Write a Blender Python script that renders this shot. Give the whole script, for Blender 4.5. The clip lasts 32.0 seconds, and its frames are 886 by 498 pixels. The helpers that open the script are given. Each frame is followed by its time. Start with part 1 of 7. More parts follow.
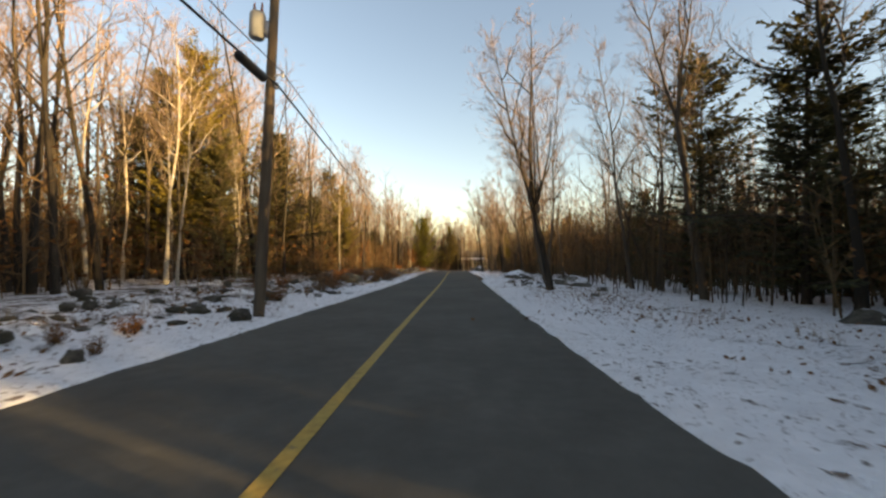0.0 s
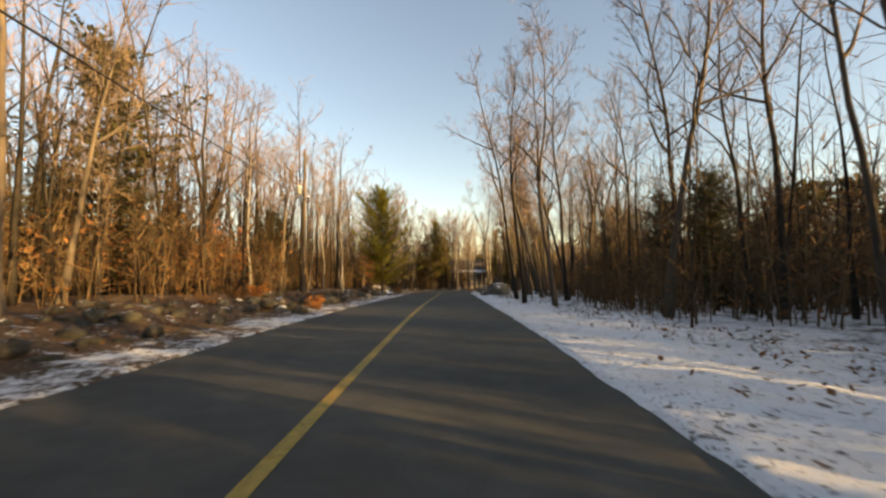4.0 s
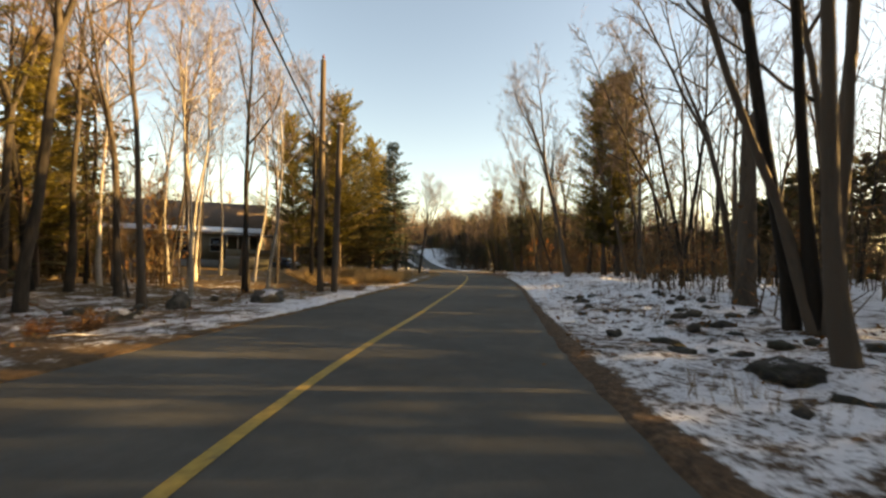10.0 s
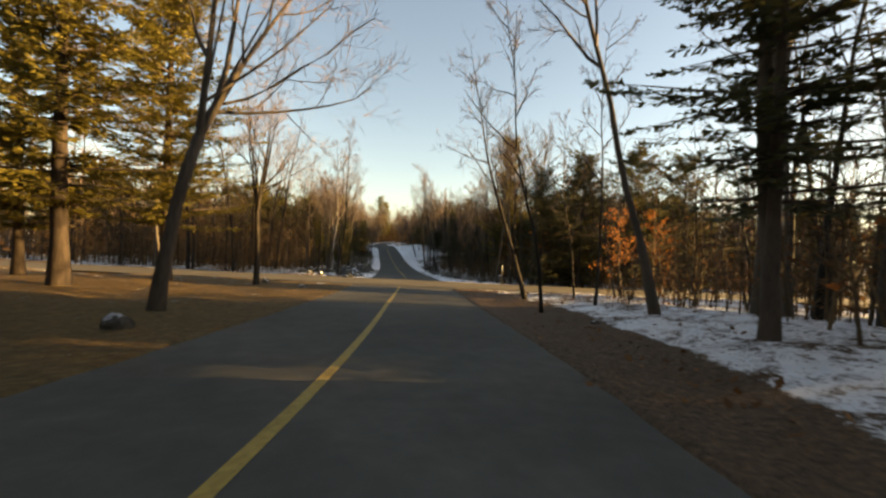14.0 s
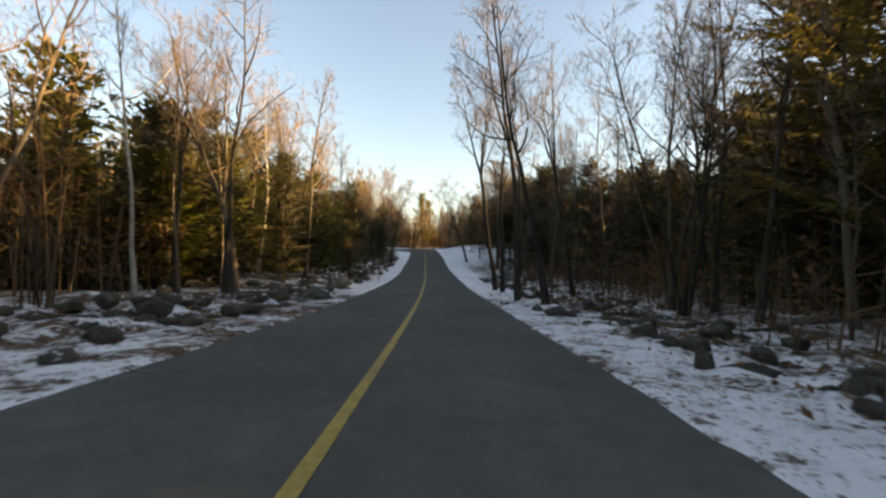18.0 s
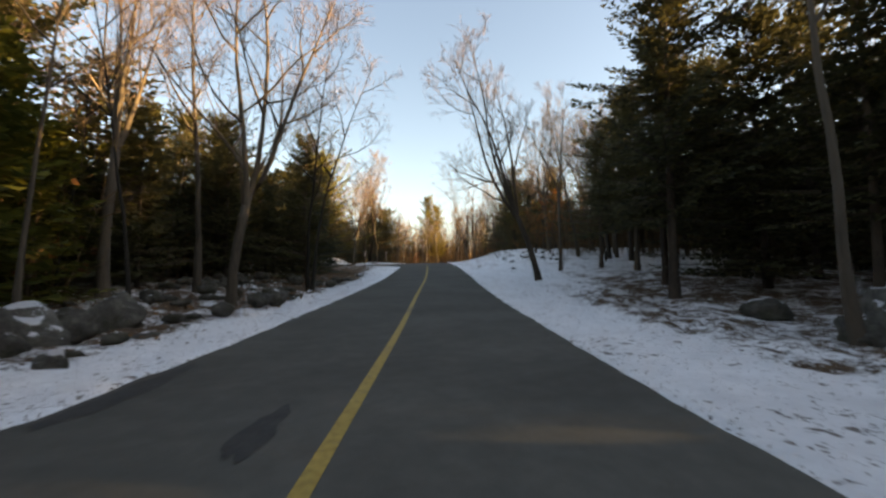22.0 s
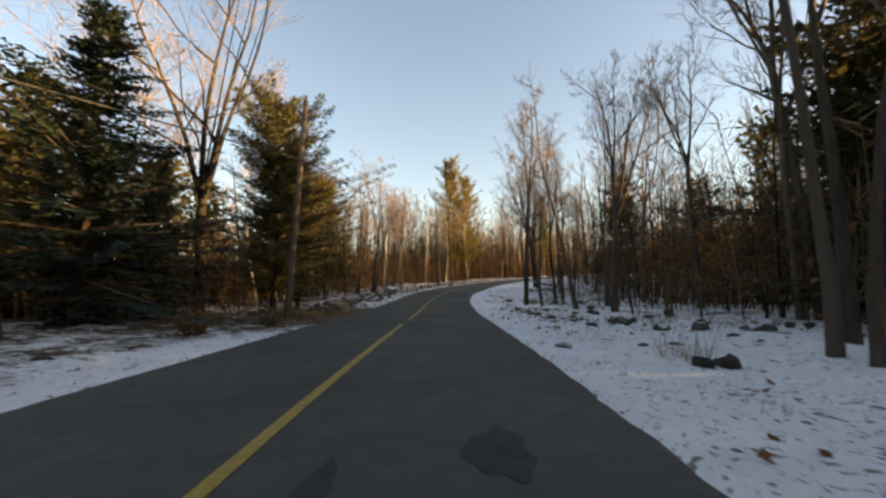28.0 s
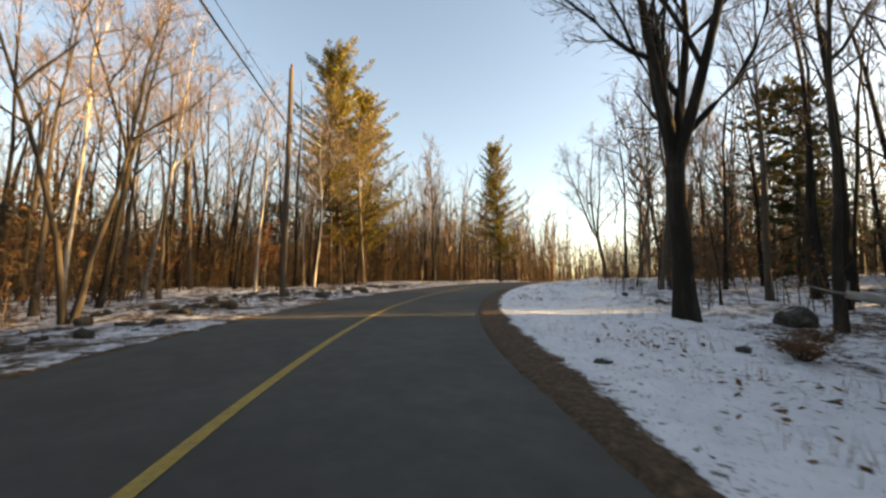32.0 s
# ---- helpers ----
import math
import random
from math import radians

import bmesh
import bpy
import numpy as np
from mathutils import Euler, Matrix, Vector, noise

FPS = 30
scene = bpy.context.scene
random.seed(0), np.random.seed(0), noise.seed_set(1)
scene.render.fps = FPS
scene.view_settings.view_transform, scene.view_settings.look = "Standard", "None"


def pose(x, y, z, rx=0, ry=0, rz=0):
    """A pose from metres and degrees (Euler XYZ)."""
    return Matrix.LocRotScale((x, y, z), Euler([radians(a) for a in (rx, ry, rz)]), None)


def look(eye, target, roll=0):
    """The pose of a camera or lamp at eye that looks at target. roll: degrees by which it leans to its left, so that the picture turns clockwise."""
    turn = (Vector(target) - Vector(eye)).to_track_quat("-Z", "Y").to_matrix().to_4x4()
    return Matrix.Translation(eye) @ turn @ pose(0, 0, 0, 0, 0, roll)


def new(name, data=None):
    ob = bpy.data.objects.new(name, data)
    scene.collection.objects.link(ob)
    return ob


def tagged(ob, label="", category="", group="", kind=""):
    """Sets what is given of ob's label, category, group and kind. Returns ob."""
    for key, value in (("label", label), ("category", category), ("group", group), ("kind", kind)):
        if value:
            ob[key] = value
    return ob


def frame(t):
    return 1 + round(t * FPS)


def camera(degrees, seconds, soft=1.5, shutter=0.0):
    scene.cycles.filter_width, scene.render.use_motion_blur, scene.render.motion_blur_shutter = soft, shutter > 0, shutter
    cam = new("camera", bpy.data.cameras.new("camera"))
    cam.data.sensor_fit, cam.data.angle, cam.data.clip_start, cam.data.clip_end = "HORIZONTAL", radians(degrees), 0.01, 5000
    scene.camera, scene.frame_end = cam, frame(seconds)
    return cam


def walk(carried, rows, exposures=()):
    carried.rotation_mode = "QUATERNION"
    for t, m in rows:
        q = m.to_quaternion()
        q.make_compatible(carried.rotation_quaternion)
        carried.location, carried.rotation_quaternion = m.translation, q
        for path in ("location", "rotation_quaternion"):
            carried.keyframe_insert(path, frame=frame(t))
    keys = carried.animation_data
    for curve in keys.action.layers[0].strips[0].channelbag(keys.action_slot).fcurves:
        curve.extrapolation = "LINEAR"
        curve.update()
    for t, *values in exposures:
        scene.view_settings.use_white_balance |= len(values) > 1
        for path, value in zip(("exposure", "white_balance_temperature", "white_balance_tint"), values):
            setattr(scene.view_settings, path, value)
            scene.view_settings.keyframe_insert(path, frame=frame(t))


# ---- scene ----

# camera and its drive
cam = camera(92.8, 32.0, soft=2.5, shutter=0.12)
PATH = [
    (0, 0.000, 0.000, 1.300, 0.00, 1.00, 0.00),
    (0.5, -0.021, 5.641, 1.141, -1.10, 1.50, -0.30),
    (1, 0.131, 11.264, 1.014, -1.50, 1.80, 0.00),
    (1.5, 0.402, 16.866, 0.908, -1.50, 1.90, 0.20),
    (2, 0.686, 22.450, 0.812, -1.30, 2.00, 0.40),
    (2.5, 0.931, 28.020, 0.713, -1.50, 1.80, 0.80),
    (4.5, 1.727, 50.139, 0.505, -1.00, 3.20, 0.00),
    (5, 1.883, 55.630, 0.463, -1.00, 1.90, -0.50),
    (5.5, 2.016, 61.106, 0.350, -1.70, 1.20, 0.10),
    (6, 2.166, 66.569, 0.196, -2.20, 1.20, -0.20),
    (6.5, 2.359, 72.015, 0.032, -2.80, 1.20, -0.60),
    (7, 2.608, 77.445, -0.139, -3.80, 1.00, -0.70),
    (7.5, 2.950, 82.856, -0.310, -6.30, 1.00, -0.80),
    (8, 3.412, 88.243, -0.469, -10.20, 1.50, 0.00),
    (8.5, 4.095, 93.580, -0.625, -15.20, 1.30, 0.00),
    (9, 5.233, 98.798, -0.815, -20.40, 0.50, -0.80),
    (9.5, 6.975, 103.806, -1.044, -25.50, -0.00, -1.50),
    (10, 9.277, 108.543, -1.271, -30.90, 0.60, -1.60),
    (10.5, 11.998, 113.031, -1.458, -34.70, 1.20, -2.60),
    (11, 14.995, 117.341, -1.594, -38.60, 1.50, -3.70),
    (11.5, 18.173, 121.519, -1.678, -39.70, 2.60, -4.40),
    (12, 21.429, 125.638, -1.727, -39.20, 2.40, -4.40),
    (12.5, 24.666, 129.771, -1.774, -37.90, 2.40, -3.50),
    (13, 27.850, 133.945, -1.844, -35.50, 2.10, -3.00),
    (13.5, 30.933, 138.194, -1.959, -33.10, 1.20, -3.10),
    (14, 33.838, 142.567, -2.128, -31.20, 0.80, -2.90),
    (14.5, 36.558, 147.057, -2.334, -29.60, 0.40, -2.30),
    (16.5, 46.623, 165.846, -2.961, -25.60, 1.90, 0.00),
    (17, 48.976, 170.740, -3.053, -24.80, 2.00, 0.10),
    (17.5, 51.254, 175.678, -3.148, -24.50, 1.80, -1.30),
    (18, 53.491, 180.606, -3.250, -24.40, 1.90, -1.20),
    (18.5, 55.716, 185.513, -3.363, -23.70, 1.50, -1.10),
    (19, 57.891, 190.414, -3.481, -23.30, 1.60, -1.30),
    (19.5, 59.989, 195.322, -3.582, -22.70, 1.90, -1.50),
    (20, 62.034, 200.225, -3.639, -22.50, 2.50, -1.30),
    (20.5, 64.065, 205.111, -3.631, -22.20, 3.50, -0.50),
    (21, 66.107, 209.972, -3.561, -22.40, 4.00, -0.10),
    (21.5, 68.158, 214.810, -3.444, -22.70, 4.30, 0.50),
    (22, 70.202, 219.631, -3.281, -22.60, 5.00, 1.10),
    (22.5, 72.237, 224.436, -3.067, -22.50, 5.50, 1.10),
    (23, 74.281, 229.217, -2.796, -22.30, 6.20, 1.20),
    (23.5, 76.341, 233.972, -2.464, -21.40, 7.00, 0.90),
    (24, 78.392, 238.711, -2.086, -20.60, 7.40, 0.20),
    (24.5, 80.409, 243.444, -1.682, -20.40, 7.30, 0.00),
    (25, 82.370, 248.182, -1.245, -19.60, 8.00, -0.10),
    (25.5, 84.240, 252.936, -0.757, -18.80, 8.90, -1.20),
    (27.5, 91.273, 272.019, 1.059, -18.80, 7.90, 0.00),
    (28, 92.955, 276.797, 1.379, -18.80, 5.60, 1.00),
    (28.5, 94.625, 281.571, 1.544, -18.80, 3.70, 1.50),
    (29, 96.277, 286.344, 1.572, -18.50, 2.40, 0.90),
    (29.5, 97.869, 291.128, 1.528, -19.20, 1.80, 1.50),
    (30, 99.440, 295.911, 1.504, -20.90, 2.90, 1.50),
    (30.5, 101.095, 300.657, 1.570, -22.80, 4.50, 0.60),
    (31, 102.909, 305.337, 1.733, -24.90, 5.20, 0.20),
    (31.5, 104.906, 309.933, 1.966, -28.70, 6.10, 0.10),
    (32, 107.063, 314.448, 2.236, -34.40, 6.10, 0.00),
]
walk(cam, [(t, pose(x, y, z, 90 + pitch, roll, yaw)) for t, x, y, z, yaw, pitch, roll in PATH], exposures=[(0, 2.44, 8900, 17), (3, 2.42, 8900, 17), (5, 2.32, 9100, 18), (7, 2.56, 9100, 18), (9.5, 2.69, 9600, 17), (13, 2.60, 9800, 16), (14, 2.46, 9600, 16), (17, 2.34, 9000, 17), (18, 2.80, 9000, 17), (19, 2.68, 9200, 17), (21, 2.84, 9100, 18), (24, 2.92, 9300, 17), (26, 2.76, 9000, 18), (28, 2.59, 9000, 18), (29, 2.84, 8900, 17), (30.5, 2.84, 9000, 18), (32, 2.76, 9000, 17)])

# sky and low winter sun
SUN_AZ, SUN_EL = radians(117.5), radians(11.2)
world = bpy.data.worlds.new("winter_sky")
scene.world = world
world.use_nodes = True
wn = world.node_tree
sky = wn.nodes.new("ShaderNodeTexSky")
sky.sky_type, sky.sun_disc = "NISHITA", False
sky.sun_elevation, sky.sun_rotation = SUN_EL, SUN_AZ
sky.air_density, sky.dust_density, sky.ozone_density = 1.0, 0.8, 1.8
wn.nodes["Background"].inputs["Strength"].default_value = 0.07
wn.links.new(sky.outputs["Color"], wn.nodes["Background"].inputs["Color"])
sun_data = bpy.data.lights.new("sun", "SUN")
sun_data.energy, sun_data.angle, sun_data.color = 5.0, radians(0.5), (1.0, 0.75, 0.37)
sun = new("sun", sun_data)
sun_to = Vector((math.sin(SUN_AZ) * math.cos(SUN_EL), math.cos(SUN_AZ) * math.cos(SUN_EL), math.sin(SUN_EL)))
sun.matrix_basis = look(sun_to * 300, (0, 0, 0))

# ---- materials ----
def nodes_of(name):
    m = bpy.data.materials.new(name)
    m.use_nodes = True
    nt = m.node_tree
    return m, nt, nt.nodes["Principled BSDF"]


def put(nt, kind, **values):
    n = nt.nodes.new(kind)
    for k, v in values.items():
        n.inputs[k.replace("_", " ")].default_value = v
    return n


def ramp(nt, source, stops):
    r = nt.nodes.new("ShaderNodeValToRGB")
    while len(r.color_ramp.elements) < len(stops):
        r.color_ramp.elements.new(0.5)
    for e, (p, c) in zip(r.color_ramp.elements, stops):
        e.position, e.color = p, (*c, 1.0)
    nt.links.new(source, r.inputs["Fac"])
    return r


def mix(nt, fac, a, b):
    n = nt.nodes.new("ShaderNodeMix")
    n.data_type = "RGBA"
    for sock, v in ((n.inputs["Factor"], fac), (n.inputs["A"], a), (n.inputs["B"], b)):
        if isinstance(v, (int, float)):
            sock.default_value = v
        elif isinstance(v, tuple):
            sock.default_value = (*v, 1.0)
        else:
            nt.links.new(v, sock)
    return n.outputs["Result"]


def maths(nt, op, a, b=0.0, clamp=False):
    n = nt.nodes.new("ShaderNodeMath")
    n.operation, n.use_clamp = op, clamp
    for sock, v in zip(n.inputs, (a, b)):
        if isinstance(v, (int, float)):
            sock.default_value = v
        else:
            nt.links.new(v, sock)
    return n.outputs[0]


def noise_at(nt, scale, detail=4.0, rough=0.55, stretch=(1, 1, 1), coords="Object"):
    tc = nt.nodes.new("ShaderNodeTexCoord")
    mp = nt.nodes.new("ShaderNodeMapping")
    mp.inputs["Scale"].default_value = stretch
    n = put(nt, "ShaderNodeTexNoise", Scale=scale, Detail=detail, Roughness=rough)
    nt.links.new(tc.outputs[coords], mp.inputs["Vector"])
    nt.links.new(mp.outputs["Vector"], n.inputs["Vector"])
    return n.outputs["Fac"]


def bump(nt, bsdf, height, strength, distance):
    b = put(nt, "ShaderNodeBump", Strength=strength, Distance=distance)
    nt.links.new(height, b.inputs["Height"])
    nt.links.new(b.outputs["Normal"], bsdf.inputs["Normal"])


def varied(name, dark, light, scale=3.0, rough=0.9, stretch=(1, 1, 1), bump_strength=0.4, bump_distance=0.02, spread=0.35, fine=6.0):
    """A two-scale noise between two colours, shifted a little from object to object."""
    m, nt, bsdf = nodes_of(name)
    big, small = noise_at(nt, scale, 3, 0.6, stretch), noise_at(nt, scale * fine, 4, 0.6, stretch)
    f = maths(nt, "ADD", maths(nt, "MULTIPLY", big, 0.6), maths(nt, "MULTIPLY", small, 0.4))
    info = nt.nodes.new("ShaderNodeObjectInfo")
    f = maths(nt, "ADD", f, maths(nt, "MULTIPLY", maths(nt, "SUBTRACT", info.outputs["Random"], 0.5), spread))
    r = ramp(nt, f, [(0.3, dark), (0.7, light)])
    nt.links.new(r.outputs["Color"], bsdf.inputs["Base Color"])
    bsdf.inputs["Roughness"].default_value = rough
    bsdf.inputs["Specular IOR Level"].default_value = 0.25
    if bump_strength:
        bump(nt, bsdf, small, bump_strength, bump_distance)
    return m


def island_varied(name, dark, light, rough=0.8, spread=0.6, through_light=0.0):
    """For leaves and twigs: each loose piece takes its own tone."""
    m, nt, bsdf = nodes_of(name)
    geo = nt.nodes.new("ShaderNodeNewGeometry")
    info = nt.nodes.new("ShaderNodeObjectInfo")
    f = maths(nt, "ADD", maths(nt, "MULTIPLY", geo.outputs["Random Per Island"], 0.6), maths(nt, "MULTIPLY", info.outputs["Random"], 0.4))
    r = ramp(nt, f, [(0.5 - spread / 2, dark), (0.5 + spread / 2, light)])
    nt.links.new(r.outputs["Color"], bsdf.inputs["Base Color"])
    bsdf.inputs["Roughness"].default_value = rough
    bsdf.inputs["Specular IOR Level"].default_value = 0.2
    if through_light:
        t = nt.nodes.new("ShaderNodeBsdfTranslucent")
        nt.links.new(r.outputs["Color"], t.inputs["Color"])
        mx = nt.nodes.new("ShaderNodeMixShader")
        mx.inputs[0].default_value = through_light
        nt.links.new(bsdf.outputs[0], mx.inputs[1])
        nt.links.new(t.outputs[0], mx.inputs[2])
        nt.links.new(mx.outputs[0], nt.nodes["Material Output"].inputs["Surface"])
    return m


def ground_material(name):
    """Patchy snow over leaf litter; the mesh's "cover" says how much snow lies, "lawn" where dry grass grows."""
    m, nt, bsdf = nodes_of(name)
    cover = nt.nodes.new("ShaderNodeAttribute")
    cover.attribute_name = "cover"
    lawn = nt.nodes.new("ShaderNodeAttribute")
    lawn.attribute_name = "lawn"
    patch = noise_at(nt, 0.9, 9, 0.74)
    mid = noise_at(nt, 4.0, 7, 0.72)
    fleck = noise_at(nt, 15.0, 5, 0.7)
    both = maths(nt, "ADD", maths(nt, "ADD", maths(nt, "MULTIPLY", patch, 0.46), maths(nt, "MULTIPLY", mid, 0.32)), maths(nt, "MULTIPLY", fleck, 0.22))
    level = maths(nt, "ADD", maths(nt, "MULTIPLY", cover.outputs["Fac"], 0.40), 0.30)
    depth = maths(nt, "SUBTRACT", level, both)
    snow = maths(nt, "ADD", maths(nt, "MULTIPLY", depth, 20.0), 0.5, clamp=True)
    # dead leaves and twig ends that lie on the snow, thicker in drifts of their own
    drift = maths(nt, "MULTIPLY", maths(nt, "SUBTRACT", noise_at(nt, 0.55, 5, 0.65), 0.36), 1.5, clamp=True)
    tc = nt.nodes.new("ShaderNodeTexCoord")
    bend = put(nt, "ShaderNodeTexNoise", Scale=5.0, Detail=3.0)
    nt.links.new(tc.outputs["Object"], bend.inputs["Vector"])
    shifted = nt.nodes.new("ShaderNodeVectorMath")
    shifted.operation = "MULTIPLY_ADD"
    nt.links.new(bend.outputs["Color"], shifted.inputs[0])
    shifted.inputs[1].default_value = (0.35, 0.35, 0.35)
    nt.links.new(tc.outputs["Object"], shifted.inputs[2])
    specks = None
    for scale, size, stretch in ((4.5, 0.30, (1.0, 0.45, 1.0)), (10.0, 0.38, (0.6, 1.0, 1.0)), (21.0, 0.42, (1.0, 0.7, 1.0))):
        mp = nt.nodes.new("ShaderNodeMapping")
        mp.inputs["Scale"].default_value = stretch
        nt.links.new(shifted.outputs[0], mp.inputs["Vector"])
        cell = put(nt, "ShaderNodeTexVoronoi", Scale=scale, Randomness=1.0)
        nt.links.new(mp.outputs["Vector"], cell.inputs["Vector"])
        sep = nt.nodes.new("ShaderNodeSeparateColor")
        nt.links.new(cell.outputs["Color"], sep.inputs[0])
        some = maths(nt, "MULTIPLY", maths(nt, "SUBTRACT", sep.outputs[0], 0.30), size * 2.2, clamp=True)
        one = maths(nt, "MULTIPLY", maths(nt, "SUBTRACT", maths(nt, "MULTIPLY", some, maths(nt, "ADD", drift, 0.40)), cell.outputs["Distance"]), 16.0, clamp=True)
        specks = one if specks is None else maths(nt, "MAXIMUM", specks, one)
    snow = maths(nt, "MULTIPLY", snow, maths(nt, "SUBTRACT", 1.0, maths(nt, "MULTIPLY", specks, 0.85)))
    litter = ramp(nt, noise_at(nt, 11.0, 7, 0.78), [(0.28, (0.022, 0.014, 0.009)), (0.45, (0.075, 0.045, 0.026)), (0.6, (0.16, 0.095, 0.052)), (0.75, (0.25, 0.18, 0.12))])
    grass = ramp(nt, noise_at(nt, 6.0, 8, 0.75), [(0.3, (0.045, 0.026, 0.010)), (0.5, (0.12, 0.072, 0.026)), (0.7, (0.22, 0.14, 0.054))])
    base = mix(nt, lawn.outputs["Fac"], litter.outputs["Color"], grass.outputs["Color"])
    white = ramp(nt, noise_at(nt, 2.2, 7, 0.68), [(0.3, (0.76, 0.76, 0.77)), (0.62, (0.90, 0.90, 0.91))])
    thin = maths(nt, "MULTIPLY", maths(nt, "SUBTRACT", 0.16, depth), 2.6, clamp=True)
    snow_colour = mix(nt, maths(nt, "MULTIPLY", thin, 0.22), white.outputs["Color"], (0.42, 0.37, 0.31))
    nt.links.new(mix(nt, snow, base, snow_colour), bsdf.inputs["Base Color"])
    bsdf.inputs["Roughness"].default_value = 0.85
    bsdf.inputs["Specular IOR Level"].default_value = 0.2
    high = maths(nt, "ADD", maths(nt, "ADD", maths(nt, "MULTIPLY", snow, 0.45), maths(nt, "MULTIPLY", fleck, 0.5)), maths(nt, "MULTIPLY", mid, 1.1))
    bump(nt, bsdf, high, 0.75, 0.13)
    return m


def asphalt_material(name, low=(0.050, 0.047, 0.040), mean=(0.077, 0.073, 0.062), high=(0.115, 0.108, 0.092), cracked=0.67):
    m, nt, bsdf = nodes_of(name)
    big, mid, fine = noise_at(nt, 0.35, 4, 0.6), noise_at(nt, 3.0, 5, 0.65), noise_at(nt, 90.0, 3, 0.7)
    f = maths(nt, "ADD", maths(nt, "ADD", maths(nt, "MULTIPLY", big, 0.45), maths(nt, "MULTIPLY", mid, 0.3)), maths(nt, "MULTIPLY", fine, 0.25))
    r = ramp(nt, f, [(0.32, low), (0.5, mean), (0.68, high)])
    tc = nt.nodes.new("ShaderNodeTexCoord")
    warp = put(nt, "ShaderNodeTexNoise", Scale=0.8, Detail=4.0)
    nt.links.new(tc.outputs["Object"], warp.inputs["Vector"])
    add = nt.nodes.new("ShaderNodeVectorMath")
    add.operation = "MULTIPLY_ADD"
    nt.links.new(warp.outputs["Color"], add.inputs[0])
    add.inputs[1].default_value = (1.8, 1.8, 1.8)
    nt.links.new(tc.outputs["Object"], add.inputs[2])
    v = put(nt, "ShaderNodeTexVoronoi", Scale=0.22)
    v.feature = "DISTANCE_TO_EDGE"
    nt.links.new(add.outputs[0], v.inputs["Vector"])
    line = maths(nt, "LESS_THAN", v.outputs["Distance"], 0.004)
    some = maths(nt, "GREATER_THAN", noise_at(nt, 0.12, 2), cracked)
    nt.links.new(mix(nt, maths(nt, "MULTIPLY", maths(nt, "MULTIPLY", line, some), 0.75), r.outputs["Color"], (0.018, 0.018, 0.018)), bsdf.inputs["Base Color"])
    bsdf.inputs["Roughness"].default_value = 0.88
    bsdf.inputs["Specular IOR Level"].default_value = 0.18
    bump(nt, bsdf, fine, 0.35, 0.006)
    return m


def paint_line_material(name):
    m, nt, bsdf = nodes_of(name)
    wear = maths(nt, "MULTIPLY", maths(nt, "SUBTRACT", noise_at(nt, 5.0, 6, 0.75), 0.60), 9.0, clamp=True)
    long_wear = maths(nt, "MULTIPLY", maths(nt, "SUBTRACT", noise_at(nt, 0.25, 2, 0.5), 0.62), 5.0, clamp=True)
    w = maths(nt, "ADD", wear, long_wear, clamp=True)
    yellow = ramp(nt, noise_at(nt, 14, 4), [(0.3, (0.25, 0.155, 0.026)), (0.7, (0.42, 0.27, 0.05))])
    nt.links.new(mix(nt, w, yellow.outputs["Color"], (0.09, 0.08, 0.06)), bsdf.inputs["Base Color"])
    bsdf.inputs["Roughness"].default_value = 0.75
    return m


def rock_material(name):
    """Dark fieldstone with moss and lichen, and snow caught on what faces up."""
    m, nt, bsdf = nodes_of(name)
    info = nt.nodes.new("ShaderNodeObjectInfo")
    stone = ramp(nt, maths(nt, "ADD", noise_at(nt, 2.5, 7, 0.72), maths(nt, "MULTIPLY", maths(nt, "SUBTRACT", info.outputs["Random"], 0.5), 0.16)), [(0.3, (0.042, 0.038, 0.033)), (0.5, (0.125, 0.114, 0.098)), (0.7, (0.27, 0.25, 0.215))])
    moss = ramp(nt, noise_at(nt, 1.7, 6, 0.7), [(0.45, (0, 0, 0)), (0.60, (1, 1, 1))])
    c = mix(nt, maths(nt, "MULTIPLY", moss.outputs["Color"], 0.55), stone.outputs["Color"], (0.058, 0.057, 0.026))
    lichen = ramp(nt, noise_at(nt, 7.0, 5, 0.7), [(0.58, (0, 0, 0)), (0.64, (1, 1, 1))])
    c = mix(nt, maths(nt, "MULTIPLY", lichen.outputs["Color"], 0.45), c, (0.15, 0.15, 0.11))
    geo = nt.nodes.new("ShaderNodeNewGeometry")
    sep = nt.nodes.new("ShaderNodeSeparateXYZ")
    nt.links.new(geo.outputs["Normal"], sep.inputs[0])
    up = maths(nt, "ADD", maths(nt, "SUBTRACT", sep.outputs["Z"], 0.90), maths(nt, "MULTIPLY", maths(nt, "SUBTRACT", noise_at(nt, 3.0, 6, 0.72), 0.5), 2.0))
    up = maths(nt, "ADD", up, maths(nt, "MULTIPLY", maths(nt, "SUBTRACT", info.outputs["Random"], 0.5), 0.5))
    snow = maths(nt, "MULTIPLY", up, 14.0, clamp=True)
    nt.links.new(mix(nt, snow, c, (0.83, 0.83, 0.85)), bsdf.inputs["Base Color"])
    bsdf.inputs["Roughness"].default_value = 0.92
    bsdf.inputs["Specular IOR Level"].default_value = 0.2
    bump(nt, bsdf, noise_at(nt, 6.0, 9, 0.78), 1.0, 0.2)
    return m


def plain(name, colour, rough=0.6, metal=0.0, grain=8.0, amount=0.15):
    dark = tuple(c * (1 - amount) for c in colour)
    light = tuple(min(1.0, c * (1 + amount)) for c in colour)
    m = varied(name, dark, light, grain, rough, bump_strength=0.1, bump_distance=0.004, spread=0.1)
    m.node_tree.nodes["Principled BSDF"].inputs["Metallic"].default_value = metal
    return m


